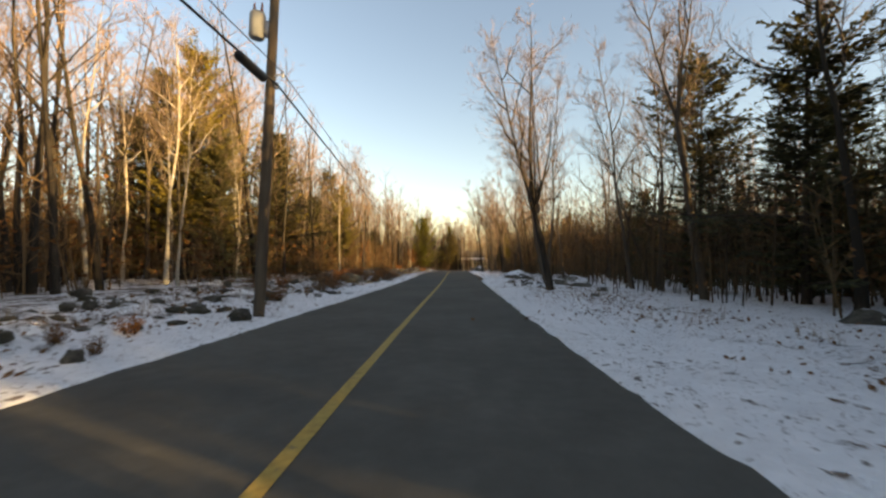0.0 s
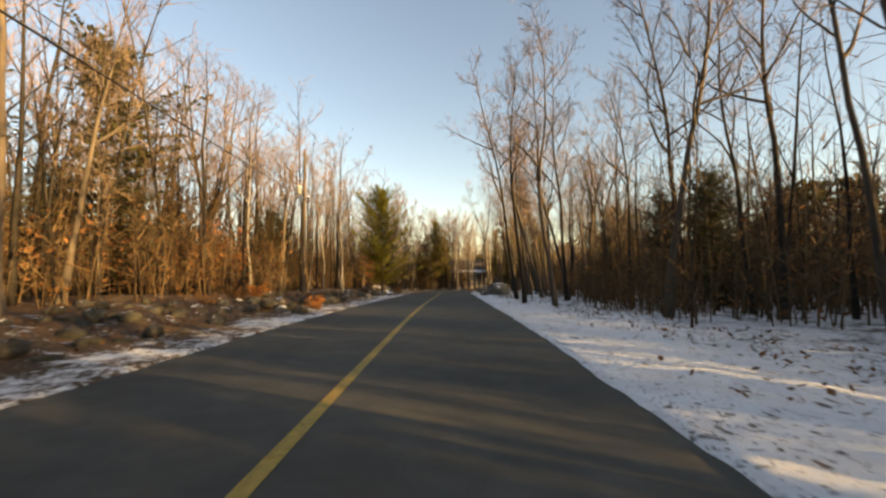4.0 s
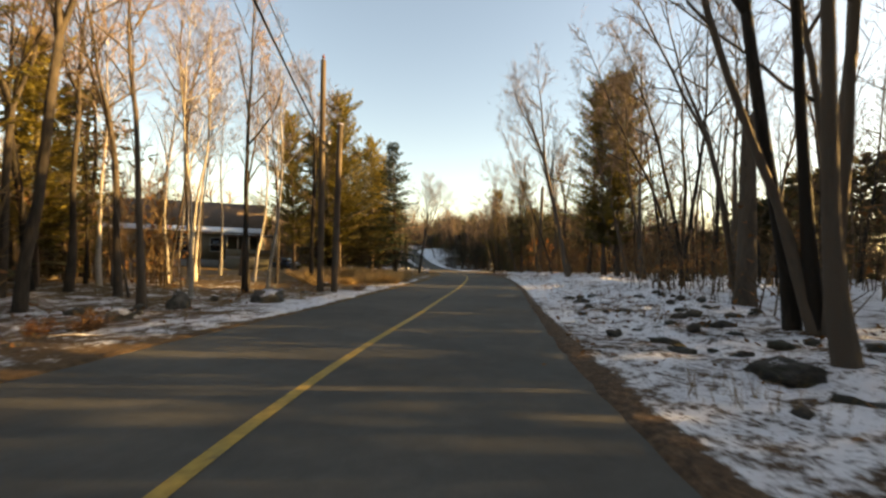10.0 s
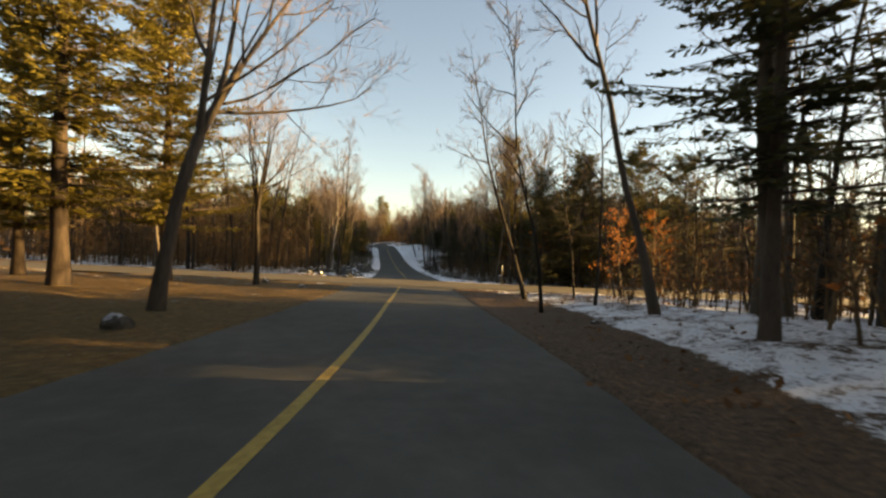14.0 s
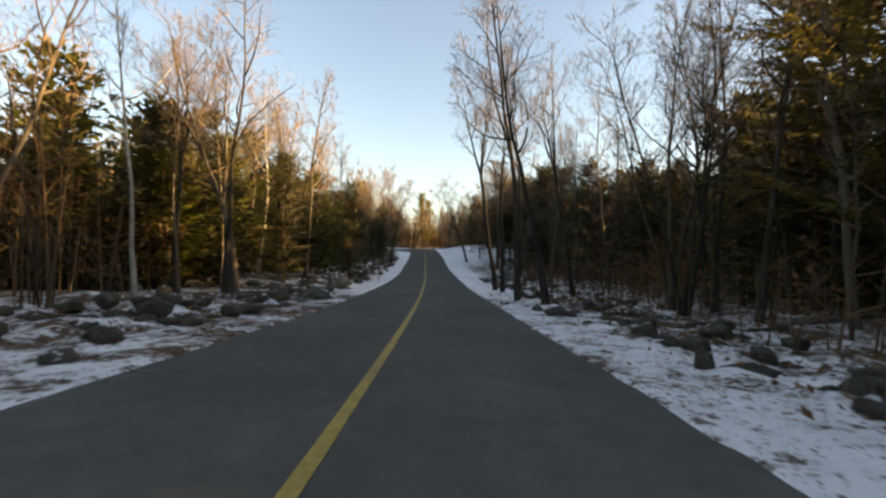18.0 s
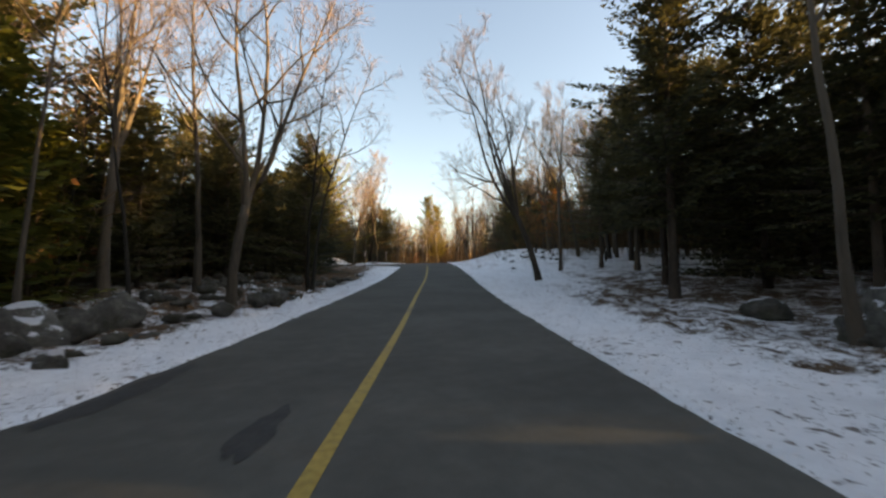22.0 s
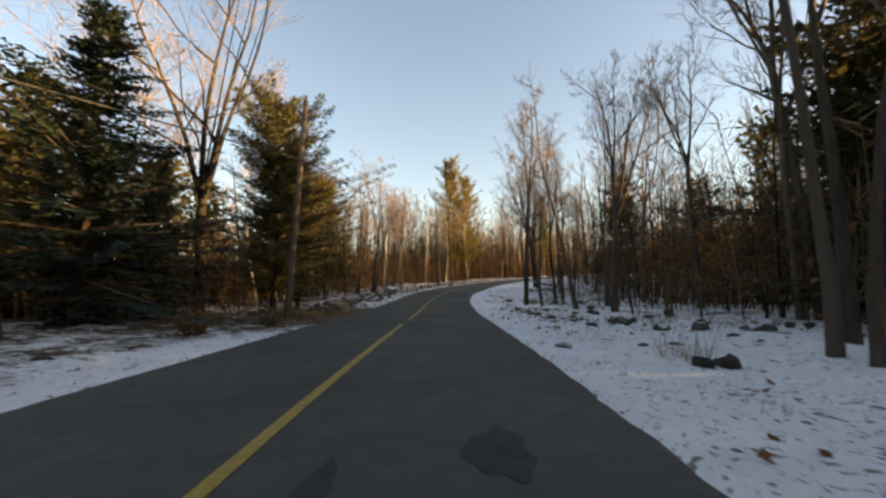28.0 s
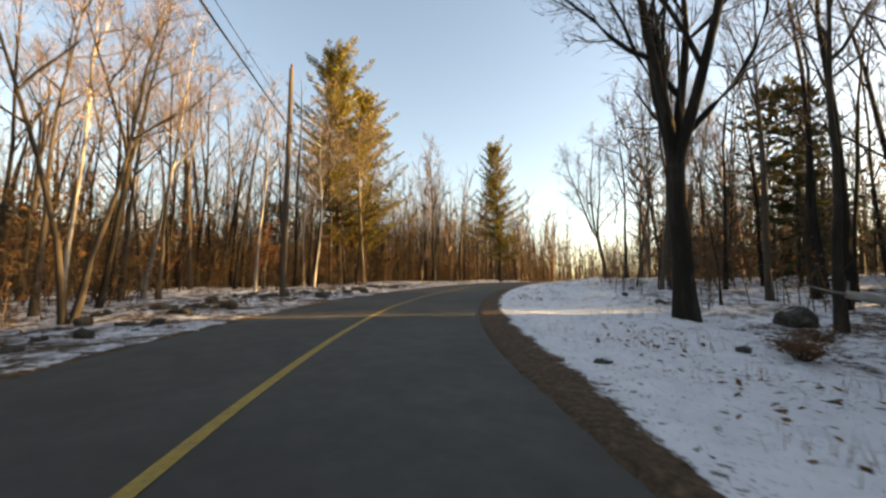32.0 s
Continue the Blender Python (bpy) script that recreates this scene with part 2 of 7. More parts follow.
GROUND = ground_material("snowy_ground")
ASPHALT = asphalt_material("worn_asphalt")
YELLOW = paint_line_material("worn_yellow_paint")
BARK = varied("grey_bark", (0.020, 0.016, 0.012), (0.092, 0.072, 0.054), 2.2, 0.95, (1, 1, 0.22), 0.9, 0.03, 0.5)
TWIG = island_varied("twig_bark", (0.078, 0.054, 0.042), (0.20, 0.145, 0.112), 0.9)
BRUSH_WOOD = island_varied("brown_brush", (0.030, 0.019, 0.011), (0.125, 0.080, 0.040), 0.9)
PALE_BARK = varied("pale_birch_bark", (0.15, 0.135, 0.11), (0.38, 0.34, 0.29), 3.0, 0.9, (1, 1, 2.5), 0.3, 0.01, 0.3)
CON_BARK = varied("conifer_bark", (0.030, 0.021, 0.016), (0.09, 0.066, 0.049), 3.0, 0.95, (1, 1, 0.3), 0.8, 0.03, 0.3)
NEEDLE = island_varied("hemlock_needles", (0.034, 0.035, 0.020), (0.125, 0.115, 0.045), 0.75, 0.8, 0.3)
PINE_NEEDLE = island_varied("pine_needles", (0.055, 0.052, 0.013), (0.19, 0.15, 0.034), 0.7, 0.8, 0.3)
# also used on deep conifers, where the yellow stands for sunlight
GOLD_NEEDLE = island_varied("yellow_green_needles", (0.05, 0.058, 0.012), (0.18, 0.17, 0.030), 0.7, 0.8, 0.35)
SPRUCE_NEEDLE = island_varied("spruce_needles", (0.016, 0.028, 0.019), (0.048, 0.068, 0.042), 0.7, 0.8, 0.1)
BROWN_LEAF = island_varied("clinging_brown_leaves", (0.10, 0.044, 0.017), (0.26, 0.125, 0.048), 0.8, 0.8, 0.3)
RUST_LEAF = island_varied("rust_oak_leaves", (0.22, 0.075, 0.02), (0.42, 0.17, 0.05), 0.8, 0.8, 0.3)
STRAW = island_varied("dry_grass", (0.20, 0.12, 0.05), (0.42, 0.29, 0.14), 0.9, 0.8, 0.2)
ROCK = rock_material("fieldstone")
POLE_WOOD = varied("weathered_pole_wood", (0.038, 0.029, 0.021), (0.11, 0.085, 0.062), 2.0, 0.95, (1, 1, 0.08), 0.5, 0.01, 0.2)
DEAD_WOOD = varied("dead_wood", (0.12, 0.10, 0.085), (0.36, 0.32, 0.27), 2.5, 0.95, (1, 1, 0.3), 0.6, 0.02, 0.3)

# ---- meshes ----
def mesh_of(name, verts, faces, material, smooth=False, attributes=()):
    """A mesh from arrays: verts (n, 3); faces a list of (m, 3) and (m, 4) arrays."""
    me = bpy.data.meshes.new(name)
    verts = np.asarray(verts, np.float32).reshape(-1, 3)
    faces = [np.asarray(f, np.int32) for f in faces if len(f)]
    loops = np.concatenate([f.ravel() for f in faces])
    sizes = np.concatenate([np.full(len(f), f.shape[1], np.int32) for f in faces])
    me.vertices.add(len(verts))
    me.vertices.foreach_set("co", verts.ravel())
    me.loops.add(len(loops))
    me.loops.foreach_set("vertex_index", loops)
    me.polygons.add(len(sizes))
    me.polygons.foreach_set("loop_start", np.concatenate([[0], np.cumsum(sizes)[:-1]]).astype(np.int32))
    me.polygons.foreach_set("loop_total", sizes)
    if smooth:
        me.polygons.foreach_set("use_smooth", np.ones(len(sizes), bool))
    for key, values in attributes:
        me.attributes.new(key, "FLOAT", "POINT").data.foreach_set("value", np.asarray(values, np.float32))
    me.update(calc_edges=True)
    me.materials.append(material)
    return me


def part(name, me, parent, label=""):
    ob = new(name, me)
    ob.parent = parent
    return tagged(ob, label)


def thing(name, m, label, category, group=""):
    ob = new(name)
    ob.empty_display_size = 0.3
    ob.matrix_basis = m
    return tagged(ob, label, category, group)


class Soup:
    """Collects tubes, leaves and boxes into one mesh."""

    def __init__(self, forked=False):
        self.forked = forked
        self.v, self.tri, self.quad = [], [], []

    def tube(self, pts, radii, sides=6, cap=True, grow=None):
        base = len(self.v)
        if grow is not None:
            self.tri.append((grow, base, base + 1))
        pts = [Vector(p) for p in pts]
        for i, (p, r) in enumerate(zip(pts, radii)):
            d = (pts[min(i + 1, len(pts) - 1)] - pts[max(i - 1, 0)]).normalized()
            u = d.orthogonal().normalized() if abs(d.z) < 0.9 else Vector((1, 0, 0)).cross(d).normalized()
            w = d.cross(u)
            for k in range(sides):
                a = 2 * math.pi * k / sides
                self.v.append(tuple(p + r * (math.cos(a) * u + math.sin(a) * w)))
        for i in range(len(pts) - 1):
            for k in range(sides):
                a, b = base + i * sides + k, base + i * sides + (k + 1) % sides
                self.quad.append((a, b, b + sides, a + sides))
        if cap:
            n = len(self.v)
            self.v.append(tuple(pts[-1] + (pts[-1] - pts[-2]).normalized() * radii[-1] * 0.3))
            top = base + (len(pts) - 1) * sides
            for k in range(sides):
                self.tri.append((top + k, top + (k + 1) % sides, n))
        return self

    def spike(self, a, b, r, grow=None):
        """A thin twig: three sides that meet in a point."""
        a, b = Vector(a), Vector(b)
        d = (b - a).normalized()
        u = d.orthogonal().normalized()
        w = d.cross(u)
        n = len(self.v)
        if grow is not None:
            self.tri.append((grow, n, n + 1))
        for k in range(3):
            t = 2.0944 * k
            self.v.append(tuple(a + r * (math.cos(t) * u + math.sin(t) * w)))
        self.v.append(tuple(b))
        self.tri += [(n, n + 1, n + 3), (n + 1, n + 2, n + 3), (n + 2, n, n + 3)]

    def blade(self, a, b, w):
        """A fine twig: one sliver."""
        a, b = Vector(a), Vector(b)
        d = (b - a).normalized()
        u = d.orthogonal().normalized() * math.cos(len(self.v) * 1.7) + d.cross(d.orthogonal().normalized()) * math.sin(len(self.v) * 1.7)
        n = len(self.v)
        self.v += [tuple(a - u * w), tuple(a + u * w), tuple(b)]
        self.tri.append((n, n + 1, n + 2))

    def ribbon(self, pts, r0, r1):
        """A small branch: a narrow band that thins to its end."""
        base, n = len(self.v), len(pts)
        roll = base * 1.3
        for i, p in enumerate(pts):
            d = (pts[min(i + 1, n - 1)] - pts[max(i - 1, 0)]).normalized()
            u = d.orthogonal().normalized()
            u = (math.cos(roll) * u + math.sin(roll) * d.cross(u)) * (r0 + (r1 - r0) * i / (n - 1))
            self.v += [tuple(p - u), tuple(p + u)]
        self.quad += [(base + 2 * i, base + 2 * i + 1, base + 2 * i + 3, base + 2 * i + 2) for i in range(n - 1)]

    def fan(self, p, d, side, length, width):
        """A spray of needles: narrow where it grows, broad and notched at its end."""
        p, d, side = Vector(p), Vector(d), Vector(side)
        n = len(self.v)
        if not self.forked:
            self.v += [tuple(p), tuple(p + d * length * 0.8 + side * width * 0.5), tuple(p + d * length - side * width * 0.5)]
            self.tri.append((n, n + 1, n + 2))
            return
        hang = Vector((0, 0, -0.12 * length))
        self.v += [tuple(p), tuple(p + d * length * 0.55 + side * width * 0.85), tuple(p + d * length * 0.95 + side * width * 0.55 + hang),
                   tuple(p + d * length * 0.75 - side * width * 0.75), tuple(p + d * length * 1.05 - side * width * 0.25 + hang)]
        self.tri += [(n, n + 1, n + 2), (n, n + 3, n + 4)]

    def leaf(self, p, d, side, length, width):
        """A bent lozenge from p along d."""
        p, d, side = Vector(p), Vector(d), Vector(side)
        n = len(self.v)
        mid = p + d * length * 0.5 
        self.v += [tuple(p), tuple(mid + side * width * 0.5), tuple(p + d * length), tuple(mid - side * width * 0.5)]
        self.quad.append((n, n + 1, n + 2, n + 3))

    def box(self, lo, hi, m=None):
        n = len(self.v)
        c = [Vector((x, y, z)) for z in (lo[2], hi[2]) for y in (lo[1], hi[1]) for x in (lo[0], hi[0])]
        self.v += [tuple(m @ p) if m else tuple(p) for p in c]
        self.quad += [tuple(n + i for i in f) for f in ((0, 2, 3, 1), (4, 5, 7, 6), (0, 1, 5, 4), (2, 6, 7, 3), (0, 4, 6, 2), (1, 3, 7, 5))]
        return self

    def arrays(self):
        return np.array(self.v, np.float32), np.array(self.tri, np.int32).reshape(-1, 3), np.array(self.quad, np.int32).reshape(-1, 4)

    def mesh(self, name, material, smooth=False):
        v, t, q = self.arrays()
        return mesh_of(name, v, [t, q], material, smooth)


# ---- the road's plan: stations every STEP metres ----
STEP = 11.0416
PLAN_X = [-2.98, -2.64, -2.28, -1.91, -1.54, -1.19, -0.88, -0.44, -0.05, 0.29, 0.7, 1.15, 1.73, 2.28, 4.08, 8.7, 15.3, 22.18, 28.67, 34.65, 39.87, 45.01, 50.14, 54.8, 59.25, 63.55, 67.86, 71.99, 76.03, 80.19, 84.15, 87.95, 91.68, 95.32, 98.96, 102.87, 107.77, 114.22, 122.11, 130.97, 140.49, 150.41, 160.54, 170.67, 180.81, 190.94, 199.45]
PLAN_Y = [-52.64, -42.47, -31.43, -20.39, -9.36, 1.68, 12.71, 23.75, 34.78, 45.82, 56.85, 67.88, 78.91, 89.93, 100.79, 110.75, 119.59, 128.22, 137.15, 146.43, 156.16, 165.93, 175.71, 185.71, 195.82, 205.99, 216.15, 226.39, 236.67, 246.89, 257.2, 267.57, 277.96, 288.38, 298.81, 309.13, 318.99, 327.94, 335.62, 342.13, 347.7, 352.55, 356.95, 361.33, 365.72, 370.1, 373.77]
PLAN_Z = [1.03, 0.83, 0.6, 0.38, 0.16, -0.06, -0.31, -0.51, -0.66, -0.74, -0.86, -1.14, -1.48, -1.81, -2.18, -2.63, -2.93, -3.05, -3.21, -3.57, -3.9, -4.16, -4.42, -4.66, -4.88, -4.92, -4.71, -4.28, -3.6, -2.73, -1.69, -0.73, 0.1, 0.26, 0.23, 0.59, 1.18, 1.81, 2.44, 3.03, 3.53, 3.9, 4.14, 4.25, 4.29, 4.29, 4.29]


def spline(values, s):
    """Catmull-Rom through the stations."""
    v = np.asarray(values, float)
    u = np.clip(np.asarray(s, float) / STEP, 0, len(v) - 1.001)
    i = u.astype(int)
    f = u - i
    p = [v[np.clip(i + k, 0, len(v) - 1)] for k in (-1, 0, 1, 2)]
    return 0.5 * (2 * p[1] + (p[2] - p[0]) * f + (2 * p[0] - 5 * p[1] + 4 * p[2] - p[3]) * f**2 + (3 * p[1] - p[0] - 3 * p[2] + p[3]) * f**3)


LENGTH = STEP * (len(PLAN_X) - 1.01)


def centre(s):
    """Place and heading of the road's middle: x, y, z and the unit vector to the right."""
    s = np.asarray(s, float)
    x, y, z = spline(PLAN_X, s), spline(PLAN_Y, s), spline(PLAN_Z, s)
    dx, dy = spline(PLAN_X, s + 0.5) - spline(PLAN_X, s - 0.5), spline(PLAN_Y, s + 0.5) - spline(PLAN_Y, s - 0.5)
    n = np.hypot(dx, dy)
    return x, y, z, dy / n, -dx / n


AXIS_S = np.arange(0, LENGTH, 1.0)
AXIS_X, AXIS_Y, AXIS_Z, AXIS_RX, AXIS_RY = centre(AXIS_S)
HALF = 3.1
# where the asphalt ends, left and right of the middle
EDGE_S = [0, 120, 150, 180, 192, 200, 225, 236, 270, 285, 300, 320, 335, 360, 392, 399, 420]
EDGE_L = [2.95, 2.88, 2.9, 2.8, 2.45, 2.4, 2.4, 2.9, 2.9, 2.76, 2.78, 2.75, 2.7, 2.95, 3.03, 3.03, 3.05]
EDGE_R = [3.05, 3.1, 3.1, 3.2, 3.3, 3.3, 3.15, 3.1, 3.1, 3.05, 3.05, 3.2, 3.3, 3.12, 3.15, 2.95, 2.95]


def edge_of(s, d):
    return np.where(np.asarray(d) < 0, np.interp(s, EDGE_S, EDGE_L), np.interp(s, EDGE_S, EDGE_R))


CROSS_S, CROSS_HALF = 236.4, 4.2
SIDE_S, SIDE_HALF = 344.5, 3.6
cx0, cy0, cz0, crx, cry = (float(v) for v in centre(CROSS_S))
sx0, sy0, sz0, srx, sry = (float(v) for v in centre(SIDE_S))


def smooth(a, b, x):
    t = np.clip((np.asarray(x, float) - a) / (b - a), 0, 1)
    return t * t * (3 - 2 * t)


def waves(x, y, size, seed=0.0):
    """A cheap rolling relief of about -1 to 1."""
    u, v = np.asarray(x) / size, np.asarray(y) / size
    return 0.4 * np.sin(u * 2.1 + v * 1.3 + seed) + 0.3 * np.sin(-u * 1.1 + v * 2.7 + 2.1 * seed + 1) + 0.2 * np.sin(u * 4.3 - v * 3.1 + seed * 3) + 0.15 * np.sin(u * 7.7 + v * 6.1 + 0.7)


# banks beside the road: station, height on the left, height on the right
BANK_S = [0, 55, 90, 120, 140, 158, 172, 190, 205, 222, 232, 250, 285, 300, 312, 320, 330, 339, 347, 356, 375, 392, 405, 420, 450]
BANK_L = [0.1, 0.2, 0.3, 0.3, 0.3, -0.1, -0.3, 0.1, 0.0, 0.0, 0.0, 0.1, 0.1, 0.3, 0.5, 0.35, 0.05, 0.0, 0.2, 0.4, 0.1, -0.4, 0.0, 0.2, 0.2]
BANK_R = [-0.1, -0.15, -0.3, -0.4, -0.1, 0.0, 0.3, 0.5, 0.7, 0.3, 0.0, -0.1, -0.1, -0.4, -0.1, 0.3, 1.2, 1.8, 1.0, 0.1, -0.1, -0.6, -0.2, 0.3, 0.2]


def profile(s, d, x, y):
    """Height above the road's middle at d metres to its right."""
    e = np.abs(d) - HALF
    left, right = np.interp(s, BANK_S, BANK_L), np.interp(s, BANK_S, BANK_R)
    bank = np.where(d < 0, left, right)
    rise = bank * smooth(0.3, 6.5, e)
    lumps = smooth(1.5, 6, e) * (0.10 * waves(x, y, 2.2) + 0.22 * waves(x, y, 9.0, 2.0)) + smooth(10, 60, e) * 0.8 * waves(x, y, 38.0, 1.0)
    broken = np.where(d < 0, smooth(40, 60, s) * (1 - smooth(160, 175, s)) + smooth(244, 250, s) * (1 - smooth(312, 325, s)), smooth(244, 250, s) * (1 - smooth(310, 320, s)) + 0.6 * smooth(138, 148, s) * (1 - smooth(176, 190, s)))
    rubble = broken * smooth(1.0, 2.2, e) * (1 - smooth(9, 12, e)) * (0.10 * waves(x, y, 0.55, 6.0) + 0.13 * waves(y, x, 1.1, 9.0))
    return rise + lumps + rubble + 0.03 * waves(x, y, 0.9, 4.0) * smooth(0.2, 1.0, e)


def in_cross(x, y):
    """Along and across the side street at the junction."""
    u, v = np.asarray(x) - cx0, np.asarray(y) - cy0
    return u * crx + v * cry, -u * cry + v * crx


def in_side(x, y):
    """Metres to the left of, and across, the lane that joins from the left."""
    u, v = np.asarray(x) - sx0, np.asarray(y) - sy0
    return -(u * srx + v * sry), -u * sry + v * srx


def junction_mask(x, y):
    """1 on the side streets, with rounded corners, falling to 0 within a step of their edges."""
    a, c = in_cross(x, y)
    flare = 1.0 * np.clip(1 - (np.abs(a) - HALF) / 6.0, 0, 1) ** 2
    m1 = 1 - smooth(-0.25, 0.35, np.abs(c) - CROSS_HALF - flare)
    b, c2 = in_side(x, y)
    flare2 = 3.5 * np.clip(1 - (b - HALF) / 5.0, 0, 1) ** 2
    m2 = (1 - smooth(-0.25, 0.35, np.abs(c2) - SIDE_HALF - flare2)) * (b > 0)
    return np.maximum(m1, m2 * (b < 75))


def locate(x, y):
    """Nearest station, signed distance to the right, and the road's height blended round there."""
    x, y = np.asarray(x, float).ravel(), np.asarray(y, float).ravel()
    s, d, z = np.empty_like(x), np.empty_like(x), np.empty_like(x)
    for i in range(0, len(x), 20000):
        dx, dy = x[i : i + 20000, None] - AXIS_X[None, ::2], y[i : i + 20000, None] - AXIS_Y[None, ::2]
        far = dx * dx + dy * dy
        j = far.argmin(1)
        k = np.arange(len(j))
        s[i : i + 20000] = AXIS_S[::2][j]
        side = dx[k, j] * AXIS_RX[::2][j] + dy[k, j] * AXIS_RY[::2][j]
        d[i : i + 20000] = np.where(side < 0, -1, 1) * np.sqrt(far[k, j])
        w = 1 / (far + 2.0) ** 3
        z[i : i + 20000] = (w * AXIS_Z[None, ::2]).sum(1) / w.sum(1)
    return s, d, z


def ground_z(x, y):
    """The ground's height, as the things that stand on it need it."""
    s, d, z = locate(x, y)
    x, y = np.asarray(x, float).ravel(), np.asarray(y, float).ravel()
    h = z + profile(s, d, x, y)
    m = junction_mask(x, y)
    return h * (1 - m) + z * m


def gz(x, y):
    return float(ground_z([x], [y])[0])


# snow cover by station: station, left verge, left wood, right verge, right wood
COVER_S = [0, 55, 85, 105, 130, 150, 168, 175, 190, 215, 228, 245, 256, 262, 268, 276, 300, 313, 325, 345, 362, 368, 376, 382, 410, 450]
COVER_LV = [0.8, 0.8, 0.7, 0.5, 0.52, 0.34, 0.36, 0.62, 0.5, 0.12, 0.2, 0.82, 0.5, 0.42, 0.5, 0.85, 0.9, 0.87, 0.72, 0.7, 0.75, 0.3, 0.3, 0.55, 0.46, 0.6]
COVER_LW = [0.56, 0.56, 0.46, 0.3, 0.3, 0.42, 0.42, 0.45, 0.3, 0.2, 0.3, 0.5, 0.47, 0.5, 0.46, 0.5, 0.46, 0.39, 0.2, 0.5, 0.5, 0.35, 0.4, 0.5, 0.5, 0.5]
COVER_RV = [0.8, 0.8, 0.78, 0.76, 0.64, 0.52, 0.53, 0.54, 0.66, 0.58, 0.42, 0.78, 0.56, 0.56, 0.56, 0.8, 0.87, 0.89, 0.9, 0.88, 0.84, 0.82, 0.8, 0.8, 0.74, 0.74]
COVER_RW = [0.68, 0.74, 0.68, 0.58, 0.54, 0.52, 0.54, 0.55, 0.66, 0.55, 0.5, 0.48, 0.46, 0.45, 0.48, 0.53, 0.5, 0.42, 0.66, 0.64, 0.6, 0.58, 0.56, 0.54, 0.54, 0.54]
# bare earth strip beside the asphalt on the right
EARTH_S = [0, 85, 90, 98, 103, 135, 150, 165, 195, 205, 211, 222, 232, 240, 255, 265, 290, 380, 392, 398, 450]
EARTH_W = [0.0, 0.0, 0.55, 0.45, 0.0, 0.0, 0.35, 0.5, 0.3, 0.5, 1.8, 2.4, 1.4, 0.0, 0.15, 0.2, 0.0, 0.0, 0.12, 0.75, 0.75]


def cover_of(s, d):
    e = np.abs(d) - edge_of(s, d)
    wider = 0.9 * smooth(318, 330, s) * (1 - smooth(352, 362, s)) + 0.8 * (1 - smooth(70, 90, s))
    f = smooth(0.7 + wider, 2.3 + 2 * wider, e)
    g = smooth(3, 8, e) + (smooth(1.6, 3.6, e) - smooth(3, 8, e)) * smooth(244, 252, s) * (1 - smooth(305, 318, s))
    left = np.interp(s, COVER_S, COVER_LV) * (1 - f) + np.interp(s, COVER_S, COVER_LW) * f
    right = np.interp(s, COVER_S, COVER_RV) * (1 - g) + np.interp(s, COVER_S, COVER_RW) * g
    right = right * smooth(-0.45, -0.1, e - 1.25 * np.interp(s, EARTH_S, EARTH_W))
    left = left * smooth(-0.45, -0.1, e - 1.25 * np.interp(s, [0, 135, 150, 175, 200, 232, 240, 380, 400], [0, 0, 0.4, 0.3, 0.6, 0.8, 0.1, 0.1, 0.25]))
    far = smooth(45, 80, np.abs(d))
    return np.where(d < 0, left, right) * (1 - far) + 0.5 * far


def lawn_of(s, d):
    a = smooth(172, 182, s) * (1 - smooth(232, 236, s)) * (d < 0)
    return np.clip(a * (1 - smooth(32, 45, -d)) + 0.35 * smooth(150, 170, s) * (s < 236) * (d < 0) * (1 - smooth(32, 45, -d)), 0, 1)


# ground: one sheet, fine near the road and wide as far as the horizon
far_steps = np.cumsum(4.0 * 1.22 ** np.arange(26))
gx = np.concatenate([-100 - far_steps[::-1], np.arange(-100, 260, 2.0), 260 + far_steps])
gy = np.concatenate([-70 - far_steps[::-1], np.arange(-70, 440, 2.0), 440 + far_steps])
GX, GY = (a.ravel() for a in np.meshgrid(gx, gy))
gs, gd, groad = locate(GX, GY)
GZ = groad + profile(gs, gd, GX, GY)
gm = junction_mask(GX, GY)
GZ = GZ * (1 - gm) + (groad - 0.10) * gm
GZ -= 0.16 * (1 - smooth(7.0, 9.0, np.abs(gd))) + 0.1 * (1 - smooth(3.0, 4.5, np.abs(gd)))
nx = len(gx)
ii = (np.arange(len(gy) - 1)[:, None] * nx + np.arange(nx - 1)[None]).ravel()
ground_faces = np.stack([ii, ii + 1, ii + nx + 1, ii + nx], 1)
ground = new("ground", mesh_of("ground", np.stack([GX, GY, GZ], 1), [ground_faces], GROUND, True,
             [("cover", cover_of(gs, gd) * (1 - gm)), ("lawn", lawn_of(gs, gd))]))
tagged(ground, "woodland floor of patchy snow over brown leaf litter", "ground", kind="structure")


def strip(name, material, stations, offsets, lift, label, category, attributes=False, edge=None):
    """A ribbon along the road between sideways offsets."""
    x, y, z, rx, ry = centre(stations)
    off = np.asarray(offsets, float)
    X, Y = x[:, None] + rx[:, None] * off, y[:, None] + ry[:, None] * off
    S, D = np.repeat(stations, len(off)), np.tile(off, len(stations))
    Z = np.repeat(z, len(off)) + (lift if not callable(lift) else lift(S, D, X.ravel(), Y.ravel()))
    n = len(off)
    i = (np.arange(len(stations) - 1)[:, None] * n + np.arange(n - 1)[None]).ravel()
    faces = np.stack([i, i + 1, i + n + 1, i + n], 1) if off[0] < off[-1] else np.stack([i, i + n, i + n + 1, i + 1], 1)
    at = [("cover", cover_of(S, D)), ("lawn", lawn_of(S, D))] if attributes else []
    ob = new(name, mesh_of(name, np.stack([X.ravel(), Y.ravel(), Z], 1), [faces], material, True, at))
    return tagged(ob, label, category, kind="structure")


def road_lift(s, d, x, y):
    return 0.02 - 0.006 * np.abs(d) + 0.008 * waves(x, y, 3.0)


